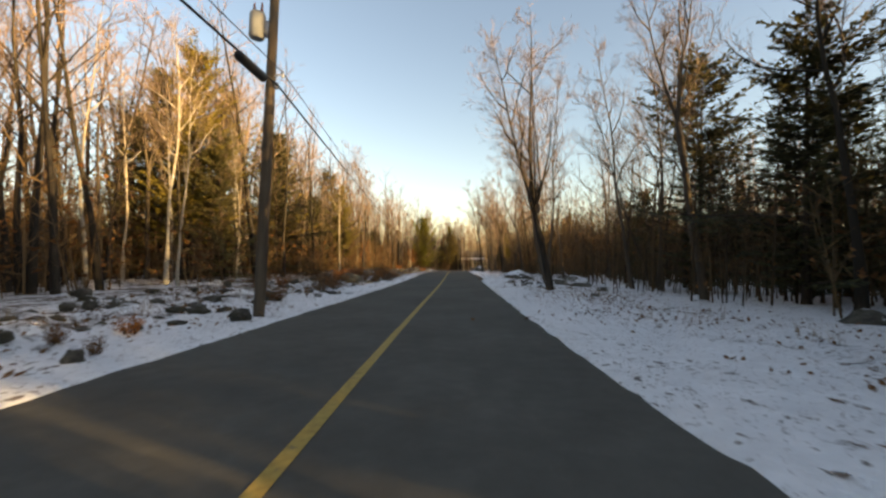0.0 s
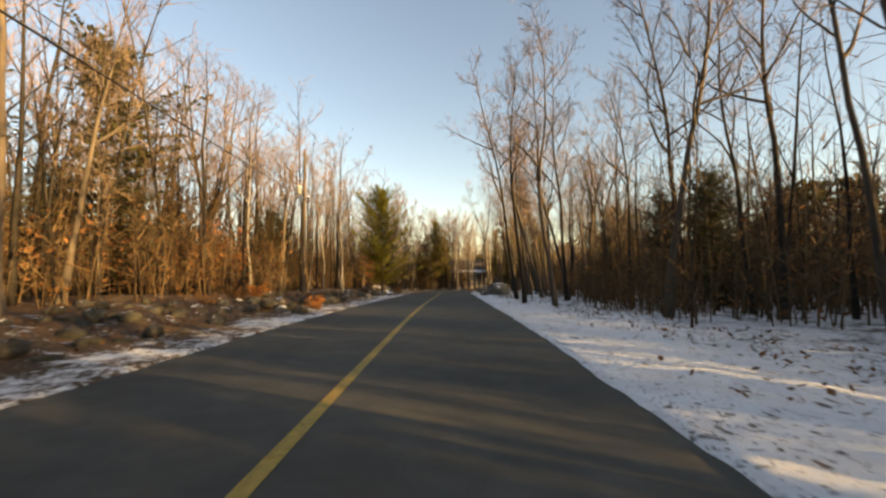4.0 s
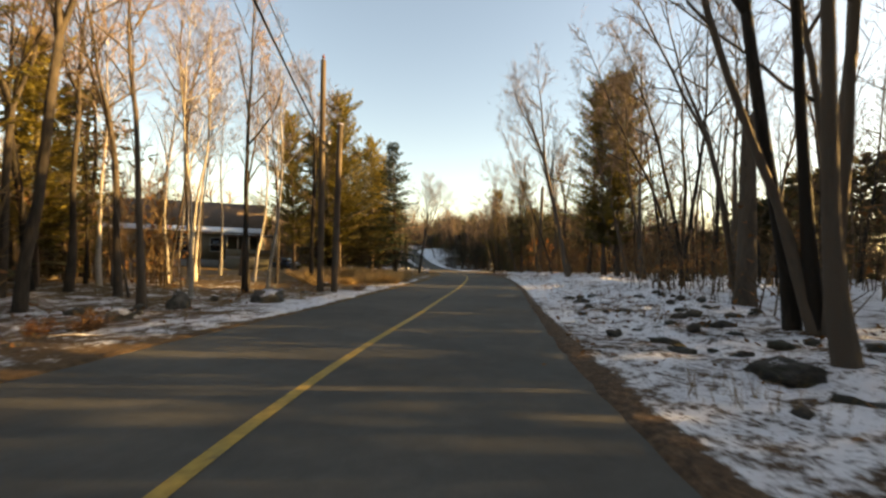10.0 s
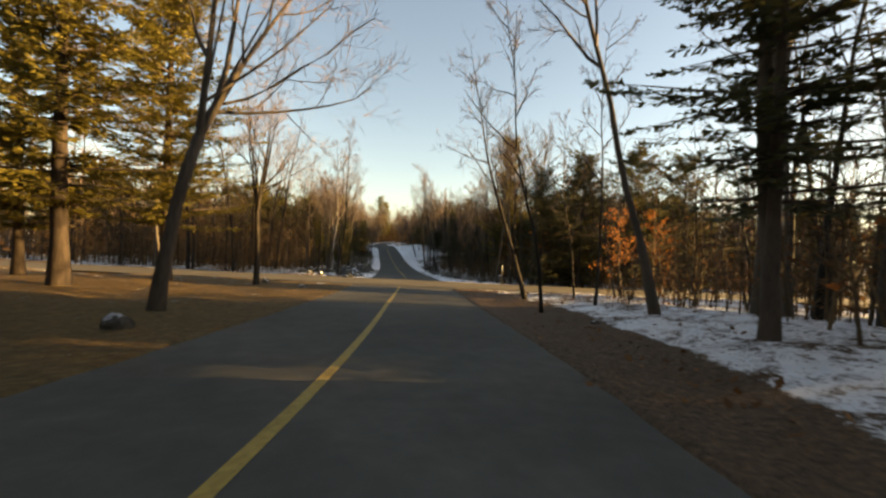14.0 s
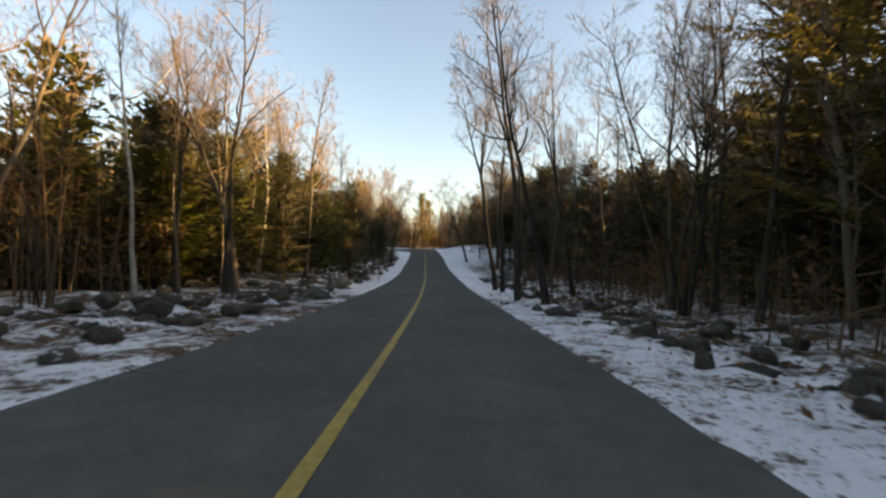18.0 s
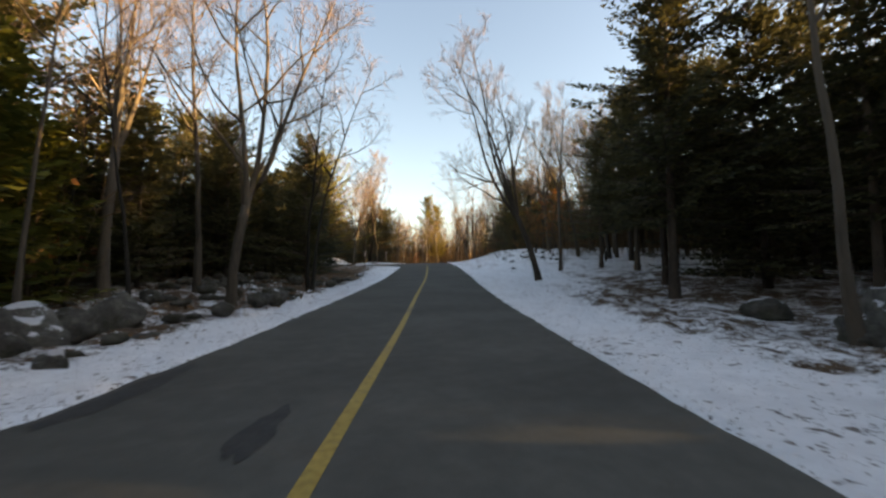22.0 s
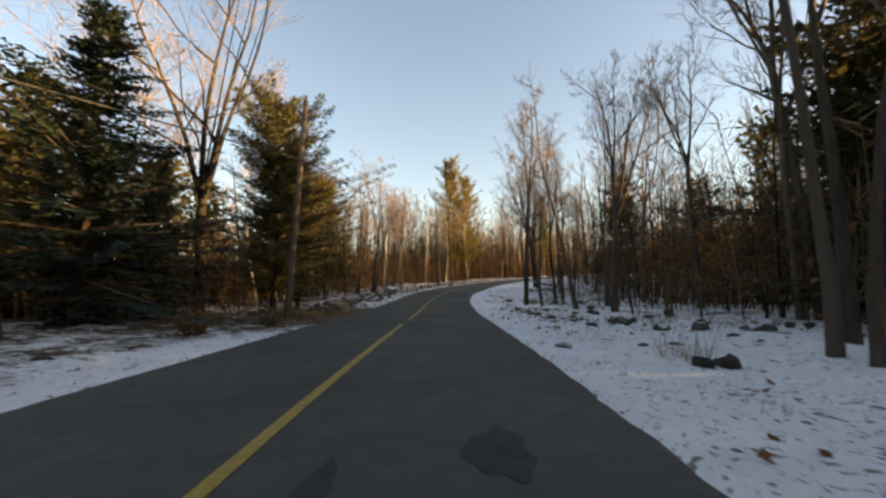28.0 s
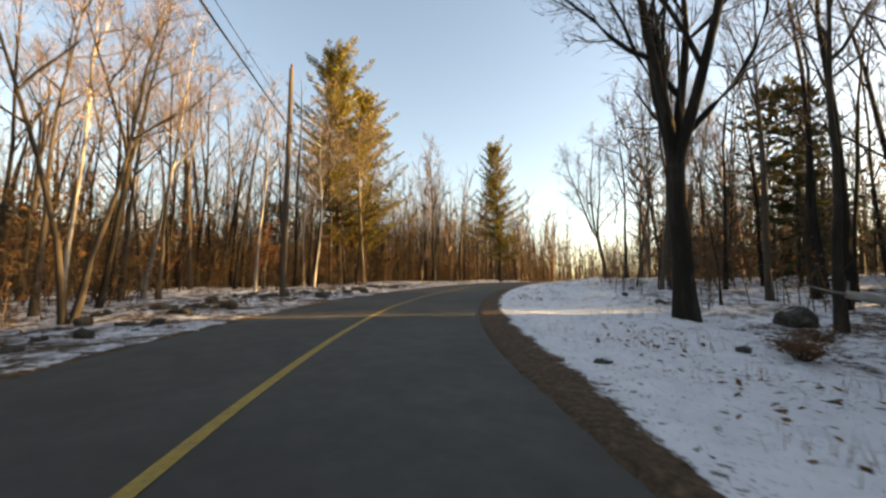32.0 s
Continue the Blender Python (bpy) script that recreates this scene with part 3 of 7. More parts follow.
road = strip("road", ASPHALT, np.arange(2, LENGTH - 2, 1.0), np.linspace(-3.45, 3.45, 9), road_lift, "worn grey asphalt two-lane road with fine cracks", "road")


# how far the painted line lies right of the middle
LINE_S = [56, 78, 112, 133, 145, 155, 177, 198, 208, 251, 272, 283, 294, 314, 325, 355, 375, 385, 396]
LINE_D = [0.10, 0.10, 0.09, 0.07, 0.03, 0.10, 0.11, 0.11, 0.06, 0.06, 0.07, 0.04, 0.05, 0.09, 0.10, 0.08, 0.10, 0.10, 0.06]


def line_run(a, b):
    st = np.arange(a, b, 0.5)
    wob = np.interp(st, LINE_S, LINE_D) + 0.012 * np.sin(st * 0.21)
    x, y, z, rx, ry = centre(st)
    v = []
    for o in (-0.065, 0.065):
        X, Y = x + rx * (o + wob), y + ry * (o + wob)
        v.append(np.stack([X, Y, z + road_lift(st, o, X, Y) + 0.007], 1))
    v = np.stack(v, 1).reshape(-1, 3)
    i = np.arange(len(st) - 1) * 2
    ob = new("road_line", mesh_of("road_line", v, [np.stack([i, i + 1, i + 3, i + 2], 1)], YELLOW))
    return tagged(ob, "worn yellow centre line painted on the asphalt", "road marking", kind="structure")


line_run(4, 230.5)
line_run(244.6, 337.5)
line_run(351.5, 367.2)
line_run(369.0, LENGTH - 6)


TAR = varied("tar_patch", (0.023, 0.022, 0.021), (0.050, 0.047, 0.042), 3.0, 0.8, (1, 1, 1), 0.4, 0.01, 0.1)


def tar_patch(s, d, long, wide, seed):
    """A ragged darker repair in the asphalt."""
    r = random.Random(seed)
    n = 26
    ph = r.uniform(0, 6.283)
    edge = [1 + 0.16 * math.sin(3 * a_ + ph) + 0.10 * math.sin(7 * a_ + 2 * ph) + r.uniform(-0.05, 0.05) for a_ in (6.283 * k / n for k in range(n))]
    st = [s + 0.5 * long * math.cos(6.283 * k / n) * edge[k] for k in range(n)]
    of = [d + 0.5 * wide * math.sin(6.283 * k / n) * edge[k] for k in range(n)]
    st, of = np.array(st + [s]), np.array(of + [d])
    x, y, z, rx, ry = centre(st)
    X, Y = x + rx * of, y + ry * of
    v = np.stack([X, Y, z + road_lift(st, of, X, Y) + 0.006], 1)
    ob = new("asphalt_patch", mesh_of("asphalt_patch", v, [np.array([(n, k, (k + 1) % n) for k in range(n)])], TAR))
    return tagged(ob, "dark ragged tar patch in the grey asphalt", "road patch", kind="structure")


for k, (s_, d_, long_, wide_) in enumerate(((376.0, 2.62, 1.7, 0.42), (379.0, -2.52, 1.4, 0.35), (296.0, -2.55, 2.4, 0.34), (294.7, -0.6, 1.1, 0.3), (355.9, 1.95, 0.9, 0.5), (355.4, 0.75, 0.7, 0.2), (179.9, -0.5, 2.6, 0.16), (188.2, -0.6, 2.2, 0.10), (188.2, 1.3, 1.6, 0.10), (133.0, -0.35, 3.4, 0.12), (145.5, -0.3, 3.0, 0.14), (121.5, 2.3, 2.2, 0.16), (261.0, -1.0, 1.4, 0.12), (284.0, 0.35, 2.6, 0.13))):
    tar_patch(s_, d_, long_, wide_, 600 + k)


def verge_lift(s, d, x, y):
    ragged = 0.014 * waves(s, d * 0, 1.3, 3.0 + (d < 0)) + 0.03 * waves(s, d * 0, 0.3, 1.0 + (d < 0)) + 0.02 * waves(s, d * 0, 6.0, 5.0)
    up = smooth(-0.08, 0.12, np.abs(d) - edge_of(s, d) + ragged)
    m = junction_mask(x, y)
    h = -0.06 + up * (0.095 + profile(s, d, x, y) + 0.02 * waves(x, y, 0.5, 8.0))
    end = smooth(8.4, 9.6, np.abs(d)) * 0.22
    return h * (1 - m) - 0.12 * m - end


verge_off = np.array([2.1, 2.25, 2.4, 2.55, 2.7, 2.82, 2.92, 3.02, 3.12, 3.22, 3.32, 3.45, 3.6, 3.85, 4.1, 4.4, 4.7, 5.0, 5.3, 5.6, 5.95, 6.3, 6.7, 7.1, 7.6, 8.1, 8.7, 9.6])
verge_s = np.arange(24, LENGTH - 50, 0.35)
strip("verge_right", GROUND, verge_s, verge_off, verge_lift, "snow verge with dead leaves beside the road", "verge", True)
strip("verge_left", GROUND, verge_s, -verge_off, verge_lift, "patchy snow verge with leaf litter beside the road", "verge", True)


def side_street(name, x0, y0, ux, uy, z0, a, b, half, label, flare, both, material=ASPHALT):
    """A street from the junction outwards along (ux, uy)."""
    al = np.concatenate([np.arange(a, a + 14, 0.5), np.arange(a + 14, b, 3.0)]) if a > 0 else np.concatenate([np.arange(a, -17, 3.0), np.arange(-17, 17, 0.5), np.arange(17, b, 3.0)])
    v, n = [], 9
    for k in np.linspace(-1, 1, n):
        w = half + 0.35 + flare * np.clip(1 - (np.abs(al) - HALF) / (6.0 if both else 5.0), 0, 1) ** 2
        X, Y = x0 + ux * al - uy * w * k, y0 + uy * al + ux * w * k
        v.append(np.stack([X, Y, locate(X, Y)[2] + (0.034 if both else 0.008)], 1))
    v = np.stack(v, 1).reshape(-1, 3)
    i = (np.arange(len(al) - 1)[:, None] * n + np.arange(n - 1)[None]).ravel()
    f = np.stack([i, i + n, i + n + 1, i + 1], 1)
    return tagged(new(name, mesh_of(name, v, [f], material, True)), label, "road", kind="structure")


# asphalt with the junction's warm sunlight mixed into its tones, and more cracks
SUN_TINTED_ASPHALT = asphalt_material("sun_tinted_worn_asphalt", (0.050, 0.043, 0.033), (0.080, 0.068, 0.051), (0.115, 0.099, 0.075), 0.56)
side_street("cross_road", cx0, cy0, crx, cry, cz0, -90, 90, CROSS_HALF, "worn asphalt of the crossing street, tinted warm as if sunlit", 1.0, True, SUN_TINTED_ASPHALT)
side_street("side_lane", sx0, sy0, -srx, -sry, sz0, 3.0, 74, SIDE_HALF, "grey asphalt lane that joins the road", 3.5, False)

# ---- trees ----
def wander(rng, p, d, length, n, bend, lift):
    """A crooked line of n steps from p along d, turning up by lift."""
    pts, p, d = [Vector(p)], Vector(p), Vector(d).normalized()
    for _ in range(n):
        d = (d + Vector((rng.uniform(-bend, bend), rng.uniform(-bend, bend), rng.uniform(-bend, bend) * 0.5 + lift))).normalized()
        p = p + d * (length / n)
        pts.append(p.copy())
    return pts


def side_way(rng, d, angle, roll):
    u = d.orthogonal().normalized()
    w = d.cross(u)
    out = math.cos(roll) * u + math.sin(roll) * w
    return (math.cos(angle) * d + math.sin(angle) * out).normalized()


def along(pts, f):
    u = f * (len(pts) - 1)
    i = min(int(u), len(pts) - 2)
    return pts[i].lerp(pts[i + 1], u - i), (pts[i + 1] - pts[i]).normalized()


def twigs(rng, crown, pts, r, n, length, deep):
    """Twigs along a branch, to both sides of it, each with finer ones."""
    for k in range(n):
        f = 0.2 + 0.8 * (k + rng.random()) / n
        p, d = along(pts, min(f, 0.999))
        w = side_way(rng, d, rng.uniform(0.45, 1.0), rng.uniform(0, 6.283))
        w = (w + Vector((0, 0, 0.12))).normalized()
        L = length * rng.uniform(0.5, 1.15) * (1.25 - 0.55 * f)
        end = p + w * L
        crown.blade(p, end, r)
        for _ in range(deep):
            q = p.lerp(end, rng.uniform(0.2, 0.9))
            x = side_way(rng, w, rng.uniform(0.4, 1.0), rng.uniform(0, 6.283))
            crown.blade(q, q + (x + Vector((0, 0, 0.15))).normalized() * L * rng.uniform(0.35, 0.75), r * 0.7)


def bare_shape(seed, h, r, stems=1, first=0.4, limbs=11, reach=0.32, bend=0.10, angle=(0.5, 0.9), fine=3, lean=0.05, limb_twigs=7, fork=0.0, leaders=3, sub=6):
    """A leafless broadleaf tree: trunk, leaders and crooked limbs, and the fine branches and twigs that make its crown."""
    rng = random.Random(seed)
    wood, crown = Soup(), Soup()
    for k in range(stems):
        a = rng.uniform(0, 6.283) if stems == 1 else k * 6.283 / stems + rng.uniform(-0.4, 0.4)
        tilt = lean if stems == 1 else rng.uniform(0.10, 0.22)
        d = Vector((math.cos(a) * tilt, math.sin(a) * tilt, 1))
        hh = h * (1 if k == 0 else rng.uniform(0.75, 1.0))
        rr = r * (1 if stems == 1 else 0.68)
        start = Vector((math.cos(a) * r * 0.6, math.sin(a) * r * 0.6, -0.25)) if stems > 1 else Vector((0, 0, -0.25))
        axes = []
        if fork:
            low = wander(rng, start, d, hh * fork, 5, bend, 0.03)
            wood.tube(low, [rr * (1.4 if i == 0 else 1.07 if i == 1 else 1 - 0.04 * i) for i in range(6)], 8)
            for j in range(leaders):
                w = side_way(rng, (low[-1] - low[-2]).normalized(), rng.uniform(0.16, 0.5), j * 6.283 / leaders + rng.uniform(-0.5, 0.5))
                top = wander(rng, low[-1] - w * rr * 0.6, w, hh * (1 - fork) * rng.uniform(0.8, 1.05), 8, bend * 1.5, 0.09)
                foot = len(wood.v)
                wood.tube(top, [rr * (0.72 if i == 0 else 0.62 * (1 - 0.93 * (i / 8) ** 0.85)) for i in range(9)], 6, True, foot - 3)
                axes.append((top, foot, 6, 8, rr * 0.62, 0.06, max(5, limbs // leaders + 1)))
        else:
            pts = wander(rng, start, d, hh, 12, bend, 0.05)
            foot = len(wood.v)
            wood.tube(pts, [rr * (1.35 if i == 0 else 1.06 if i == 1 else 1 - 0.93 * (i / 12) ** 0.8) for i in range(13)], 8)
            axes.append((pts, foot, 8, 12, rr, first, limbs))
        for pts, foot, sides, steps, ra, f0, count in axes:
            for j in range(count):
                f = f0 + (0.97 - f0) * (j + rng.uniform(0.1, 0.9)) / count
                p, t = along(pts, f)
                L = hh * reach * (1.15 - 0.75 * (f - f0) / (1 - f0)) * rng.uniform(0.65, 1.2)
                R = ra * (1 - 0.85 * f) * rng.uniform(0.36, 0.6) + 0.008
                w = side_way(rng, t, rng.uniform(*angle), j * 2.4 + rng.uniform(-0.5, 0.5))
                lp = wander(rng, p, w, L, 6, 0.27, 0.10)
                wood.tube(lp, [R * (1 - 0.82 * i / 6) + 0.003 for i in range(7)], 4, False, foot + sides * round(f * steps))
                for m_ in range(limb_twigs):
                    g = 0.18 + 0.8 * (m_ + rng.random()) / limb_twigs
                    q, lt = along(lp, min(g, 0.999))
                    bw = side_way(rng, lt, rng.uniform(0.5, 1.0), rng.uniform(0, 6.283))
                    bl = L * rng.uniform(0.25, 0.48) * (1.2 - 0.55 * g)
                    bp = wander(rng, q, bw, bl, 3, 0.3, 0.07)
                    br = max(0.007, R * (1 - 0.8 * g) * 0.45)
                    crown.ribbon(bp, br, br * 0.35)
                    twigs(rng, crown, bp, max(0.009, br * 0.45), sub, bl * 0.66, fine)
                twigs(rng, crown, lp[2:], 0.010, 6, L * 0.28, fine)
            twigs(rng, crown, pts[len(pts) // 2:], 0.011, 22, hh * 0.10, fine + 1)
    return wood, crown


def conifer_shape(seed, h, r, base=0.08, width=0.26, power=0.9, whorl=0.5, per=6, droop=-0.25, spray=0.42, wide=0.13, gap=0.0, tip_up=0.25, step=0.26, clump=0.0, forked=True, twiggy=True):
    """A needle tree: trunk with bare branch wood, and sprays of needles along every branch."""
    rng = random.Random(seed)
    wood, crown = Soup(), Soup(forked)
    lobes = [(rng.uniform(0, 6.283), rng.uniform(0.12, 0.3)) for _ in range(3)]
    pts = wander(rng, (0, 0, -0.25), (0, 0, 1), h, 10, 0.02, 0.1)
    wood.tube(pts, [r * (1.4 if i == 0 else 1 - 0.93 * i / 10) for i in range(11)], 8)
    z = h * base
    while z < h * 0.985:
        f = (z / h - base) / (1 - base)
        L0 = h * width * ((1 - f) ** power) * (0.75 + 0.25 * min(1, f * 8)) + 0.18
        tier = 1 + clump * math.sin(z * 5.1 + seed)
        for k in range(per):
            if rng.random() < gap:
                continue
            p, _ = along(pts, min(0.999, z / h + rng.uniform(-0.4, 0.4) * whorl / h))
            a = rng.uniform(0, 6.283)
            uneven = 1 + sum(k2 * math.sin((j2 + 1) * a + z * (0.5 + 0.6 * j2) + ph) for j2, (ph, k2) in enumerate(lobes))
            L = L0 * rng.uniform(0.4, 1.25) * tier * max(0.35, uneven)
            d = Vector((math.cos(a), math.sin(a), droop + 0.55 * f + rng.uniform(-0.12, 0.12)))
            bp = wander(rng, p, d, L, 3, 0.10, tip_up * 0.3)
            if twiggy:
                wood.spike(p, bp[-1], max(0.008, 0.012 * L), 8 * round(z / h * 10))
            m = max(3, int(L / step))
            for i in range(m):
                g = 0.10 + 0.90 * (i + rng.random()) / m
                q, t = along(bp, min(0.999, g))
                s = t.cross(Vector((0, 0, 1))).normalized()
                for sgn in (-1, 1):
                    w = (t * rng.uniform(0.4, 0.9) + s * sgn * rng.uniform(0.5, 1.0) + Vector((0, 0, rng.uniform(-0.45, 0.2)))).normalized()
                    side = w.cross(Vector((rng.uniform(-0.8, 0.8), rng.uniform(-0.8, 0.8), 1))).normalized()
                    crown.fan(q, w, side, spray * rng.uniform(0.6, 1.3) * (1.15 - 0.5 * g), wide * rng.uniform(0.6, 1.4))
            q, t = along(bp, 0.98)
            crown.fan(q, t, t.cross(Vector((0, 0, 1))).normalized(), spray * 0.8, wide)
        z += whorl * rng.uniform(0.75, 1.25) * (1.0 - 0.45 * f)
    return wood, crown


PARK = {}


def variant(key, name, shape, bark, crown_material, label, category, wood_name="trunk", crown_name="crown"):
    """Keeps the two meshes of a kind of tree for all its copies."""
    wood, crown = shape
    PARK[key] = (name, wood.mesh(wood_name, bark, True), crown.mesh(crown_name, crown_material), label, category, wood_name, crown_name)


COUNTS = {}
FREE = []  # places kept clear: x, y, radius


def tree(key, s, d, h=1.0, turn=None, lean=0.0, to=0.0, label="", sink=0.0):
    """One tree of a kind, h times its size, at station s and d metres right of the road's middle; leans by some degrees towards a compass turn."""
    x, y, z, rx, ry = (float(v) for v in centre(s))
    x, y = x + rx * d, y + ry * d
    if abs(d) > 13.2 and key + "_back" in PARK:
        key += "_back"
    name, wood, crown, lab, cat, wn_, cn_ = PARK[key]
    COUNTS[key] = COUNTS.get(key, 0) + 1
    turn = (COUNTS[key] * 137.5 + len(key) * 31) % 360 if turn is None else turn
    m = Matrix.Translation((x, y, gz(x, y) - sink)) @ Matrix.Rotation(radians(lean), 4, Vector((math.cos(radians(to)), math.sin(radians(to)), 0))) @ Matrix.Rotation(radians(turn), 4, "Z") @ Matrix.Diagonal((h, h, h, 1))
    t = thing(name, m, label or lab, cat, "trees along the road")
    FREE.append((x, y, 1.2))
    part(wn_, wood, t)
    tagged(part(cn_, crown, t), kind="stuff")
    return t


for i in range(5):
    variant(f"tall{i}", "bare_tree", bare_shape(11 + i, 17, 0.135 + 0.018 * (i % 3), first=0.36 + 0.03 * i, limbs=12, reach=0.22, bend=0.085, angle=(0.5, 1.15), lean=0.03, fine=3, limb_twigs=9, fork=(0.0, 0.5, 0.0, 0.42, 0.0)[i], leaders=2), BARK, TWIG, "tall bare grey-barked broadleaf tree in the snow", "tree")
for i in range(4):
    variant(f"wide{i}", "bare_maple", bare_shape(31 + i, 15, 0.19, limbs=18, reach=0.30, bend=0.08, angle=(0.5, 1.2), lean=0.02, limb_twigs=10, fine=4, fork=0.26 + 0.04 * i, leaders=3 + i % 2), BARK, TWIG, "bare spreading roadside maple with fine twigs", "tree")
for i in range(3):
    variant(f"multi{i}", "multi_stem_tree", bare_shape(51 + i, 15, 0.145, stems=2 + i, first=0.35, limbs=10, reach=0.25, bend=0.10, angle=(0.5, 1.1), limb_twigs=8), BARK, TWIG, "bare tree with several grey stems from one foot", "tree")
for i in range(3):
    variant(f"thin{i}", "sapling", bare_shape(71 + i, 9, 0.05, first=0.3, limbs=9, reach=0.26, bend=0.12, angle=(0.5, 1.1), fine=2, limb_twigs=4), BARK, TWIG, "slender bare sapling at the wood's edge", "tree")
for i in range(2):
    variant(f"birch{i}", "pale_tree", bare_shape(81 + i, 14, 0.10, first=0.45, limbs=9, reach=0.2, bend=0.09, angle=(0.5, 1.1), fine=3, limb_twigs=6), PALE_BARK, TWIG, "slim pale-barked bare tree in the woods", "tree")
for i in range(3):
    variant(f"hem{i}", "hemlock", conifer_shape(101 + i, 13, 0.17, base=0.07, width=0.27, power=0.40, whorl=0.40, per=9, gap=0.12, droop=-0.12, spray=0.37, wide=0.13, step=0.115, clump=0.28, forked=False), CON_BARK, NEEDLE, "dark green hemlock with drooping branches", "conifer")
    variant(f"hem{i}_back", "hemlock", conifer_shape(101 + i, 13, 0.17, base=0.07, width=0.27, power=0.40, whorl=0.46, per=9, gap=0.12, droop=-0.12, spray=0.5, wide=0.2, step=0.17, clump=0.28, forked=False), CON_BARK, NEEDLE, "dark green hemlock with drooping branches", "conifer")
for i in range(3):
    variant(f"pine{i}", "white_pine", conifer_shape(121 + i, 18, 0.22, base=0.18, width=0.20, power=0.42, whorl=0.60, per=9, droop=0.02, spray=0.46, wide=0.18, gap=0.10, tip_up=0.5, step=0.125, clump=0.30), CON_BARK, PINE_NEEDLE, "tall yellow-green white pine with tiered branches", "conifer")
for i in range(2):
    variant(f"spruce{i}", "spruce", conifer_shape(141 + i, 12, 0.18, base=0.03 if i else 0.12, width=0.42 if i else 0.22, power=0.85, whorl=0.34, per=10, droop=-0.28, spray=0.36, wide=0.14, step=0.12, clump=0.16, forked=False), CON_BARK, SPRUCE_NEEDLE, "dense dark spruce with wide low branches", "conifer")


def leafy_shape(seed, h, r, leaves, reach=0.4, size=0.11):
    """A small beech or oak that keeps its dry leaves."""
    rng = random.Random(seed)
    wood, crown = Soup(), Soup()
    pts = wander(rng, (0, 0, -0.15), (0.05, 0, 1), h, 8, 0.12, 0.06)
    wood.tube(pts, [r * (1.2 - 1.1 * i / 8) + 0.004 for i in range(9)], 5)
    for j in range(14):
        f = 0.18 + 0.78 * (j + rng.random()) / 14
        p, t = along(pts, f)
        L = h * reach * (1.1 - 0.7 * f) * rng.uniform(0.7, 1.2)
        lp = wander(rng, p, side_way(rng, t, rng.uniform(0.9, 1.4), j * 2.4), L, 4, 0.2, 0.05)
        wood.tube(lp, [0.3 * r * (1 - 0.8 * i / 4) + 0.003 for i in range(5)], 3, False, 5 * round(f * 8))
        for _ in range(leaves):
            q, t2 = along(lp, rng.uniform(0.15, 1.0))
            q = q + Vector((rng.uniform(-0.3, 0.3), rng.uniform(-0.3, 0.3), rng.uniform(-0.22, 0.2))) * (L / 1.4)
            w = Vector((rng.uniform(-1, 1), rng.uniform(-1, 1), rng.uniform(-1, 0.3))).normalized()
            crown.leaf(q, w, w.orthogonal().normalized(), size * rng.uniform(0.7, 1.4), size * 0.6)
    return wood, crown


for i in range(2):
    variant(f"beech{i}", "young_beech", leafy_shape(201 + i, 4.6, 0.04, 34), BARK, BROWN_LEAF, "young beech with clinging brown leaves", "tree", "trunk", "leaves")
variant("oak0", "young_oak", leafy_shape(211, 5.5, 0.06, 38, 0.34, 0.14), BARK, RUST_LEAF, "young oak holding rust-coloured dry leaves", "tree", "trunk", "leaves")

# ---- the woods behind ----
def scatter(shapes, places):
    """Joins many turned and scaled copies of small shapes; gives verts, triangles and quads."""
    V, T, Q, n = [], [], [], 0
    for k, x, y, z, scale, turn, wide in places:
        v, t, q = shapes[k]
        c, s = math.cos(turn), math.sin(turn)
        w = v.copy()
        w[:, 0], w[:, 1] = (v[:, 0] * c - v[:, 1] * s) * scale * wide + x, (v[:, 0] * s + v[:, 1] * c) * scale * wide + y
        w[:, 2] = v[:, 2] * scale + z
        V.append(w)
        T.append(t + n)
        Q.append(q + n)
        n += len(v)
    return np.concatenate(V), np.concatenate(T), np.concatenate(Q)


def stuff(name, shapes, places, material, label, category, smooth=False):
    v, t, q = scatter(shapes, places)
    ob = new(name, mesh_of(name, v, [t, q], material, smooth))
    return tagged(ob, label, category, kind="stuff")


def far_tree(seed):
    rng = random.Random(seed)
    wood, crown = Soup(), Soup()
    h = 16
    pts = wander(rng, (0, 0, -0.3), (rng.uniform(-0.07, 0.07), 0, 1), h, 5, 0.10, 0.05)
    r0 = rng.uniform(0.09, 0.17)
    wood.tube(pts, [r0 * (1.3 if i == 0 else 1 - 0.9 * i / 5) for i in range(6)], 4, False)
    for j in range(9):
        f = 0.32 + 0.65 * (j + rng.random()) / 9
        p, t = along(pts, f)
        L = h * 0.24 * (1.35 - f) * rng.uniform(0.7, 1.3)
        lp = wander(rng, p, side_way(rng, t, rng.uniform(0.5, 1.05), j * 2.4), L, 2, 0.25, 0.16)
        wood.tube(lp, [0.04 * (1.2 - f) + 0.012, 0.025 * (1.2 - f) + 0.008, 0.006], 3, False)
        twigs(rng, crown, lp, 0.019, 6, L * 0.58, 2)
    twigs(rng, crown, pts[2:], 0.019, 9, 2.0, 2)
    return wood.arrays(), crown.arrays()


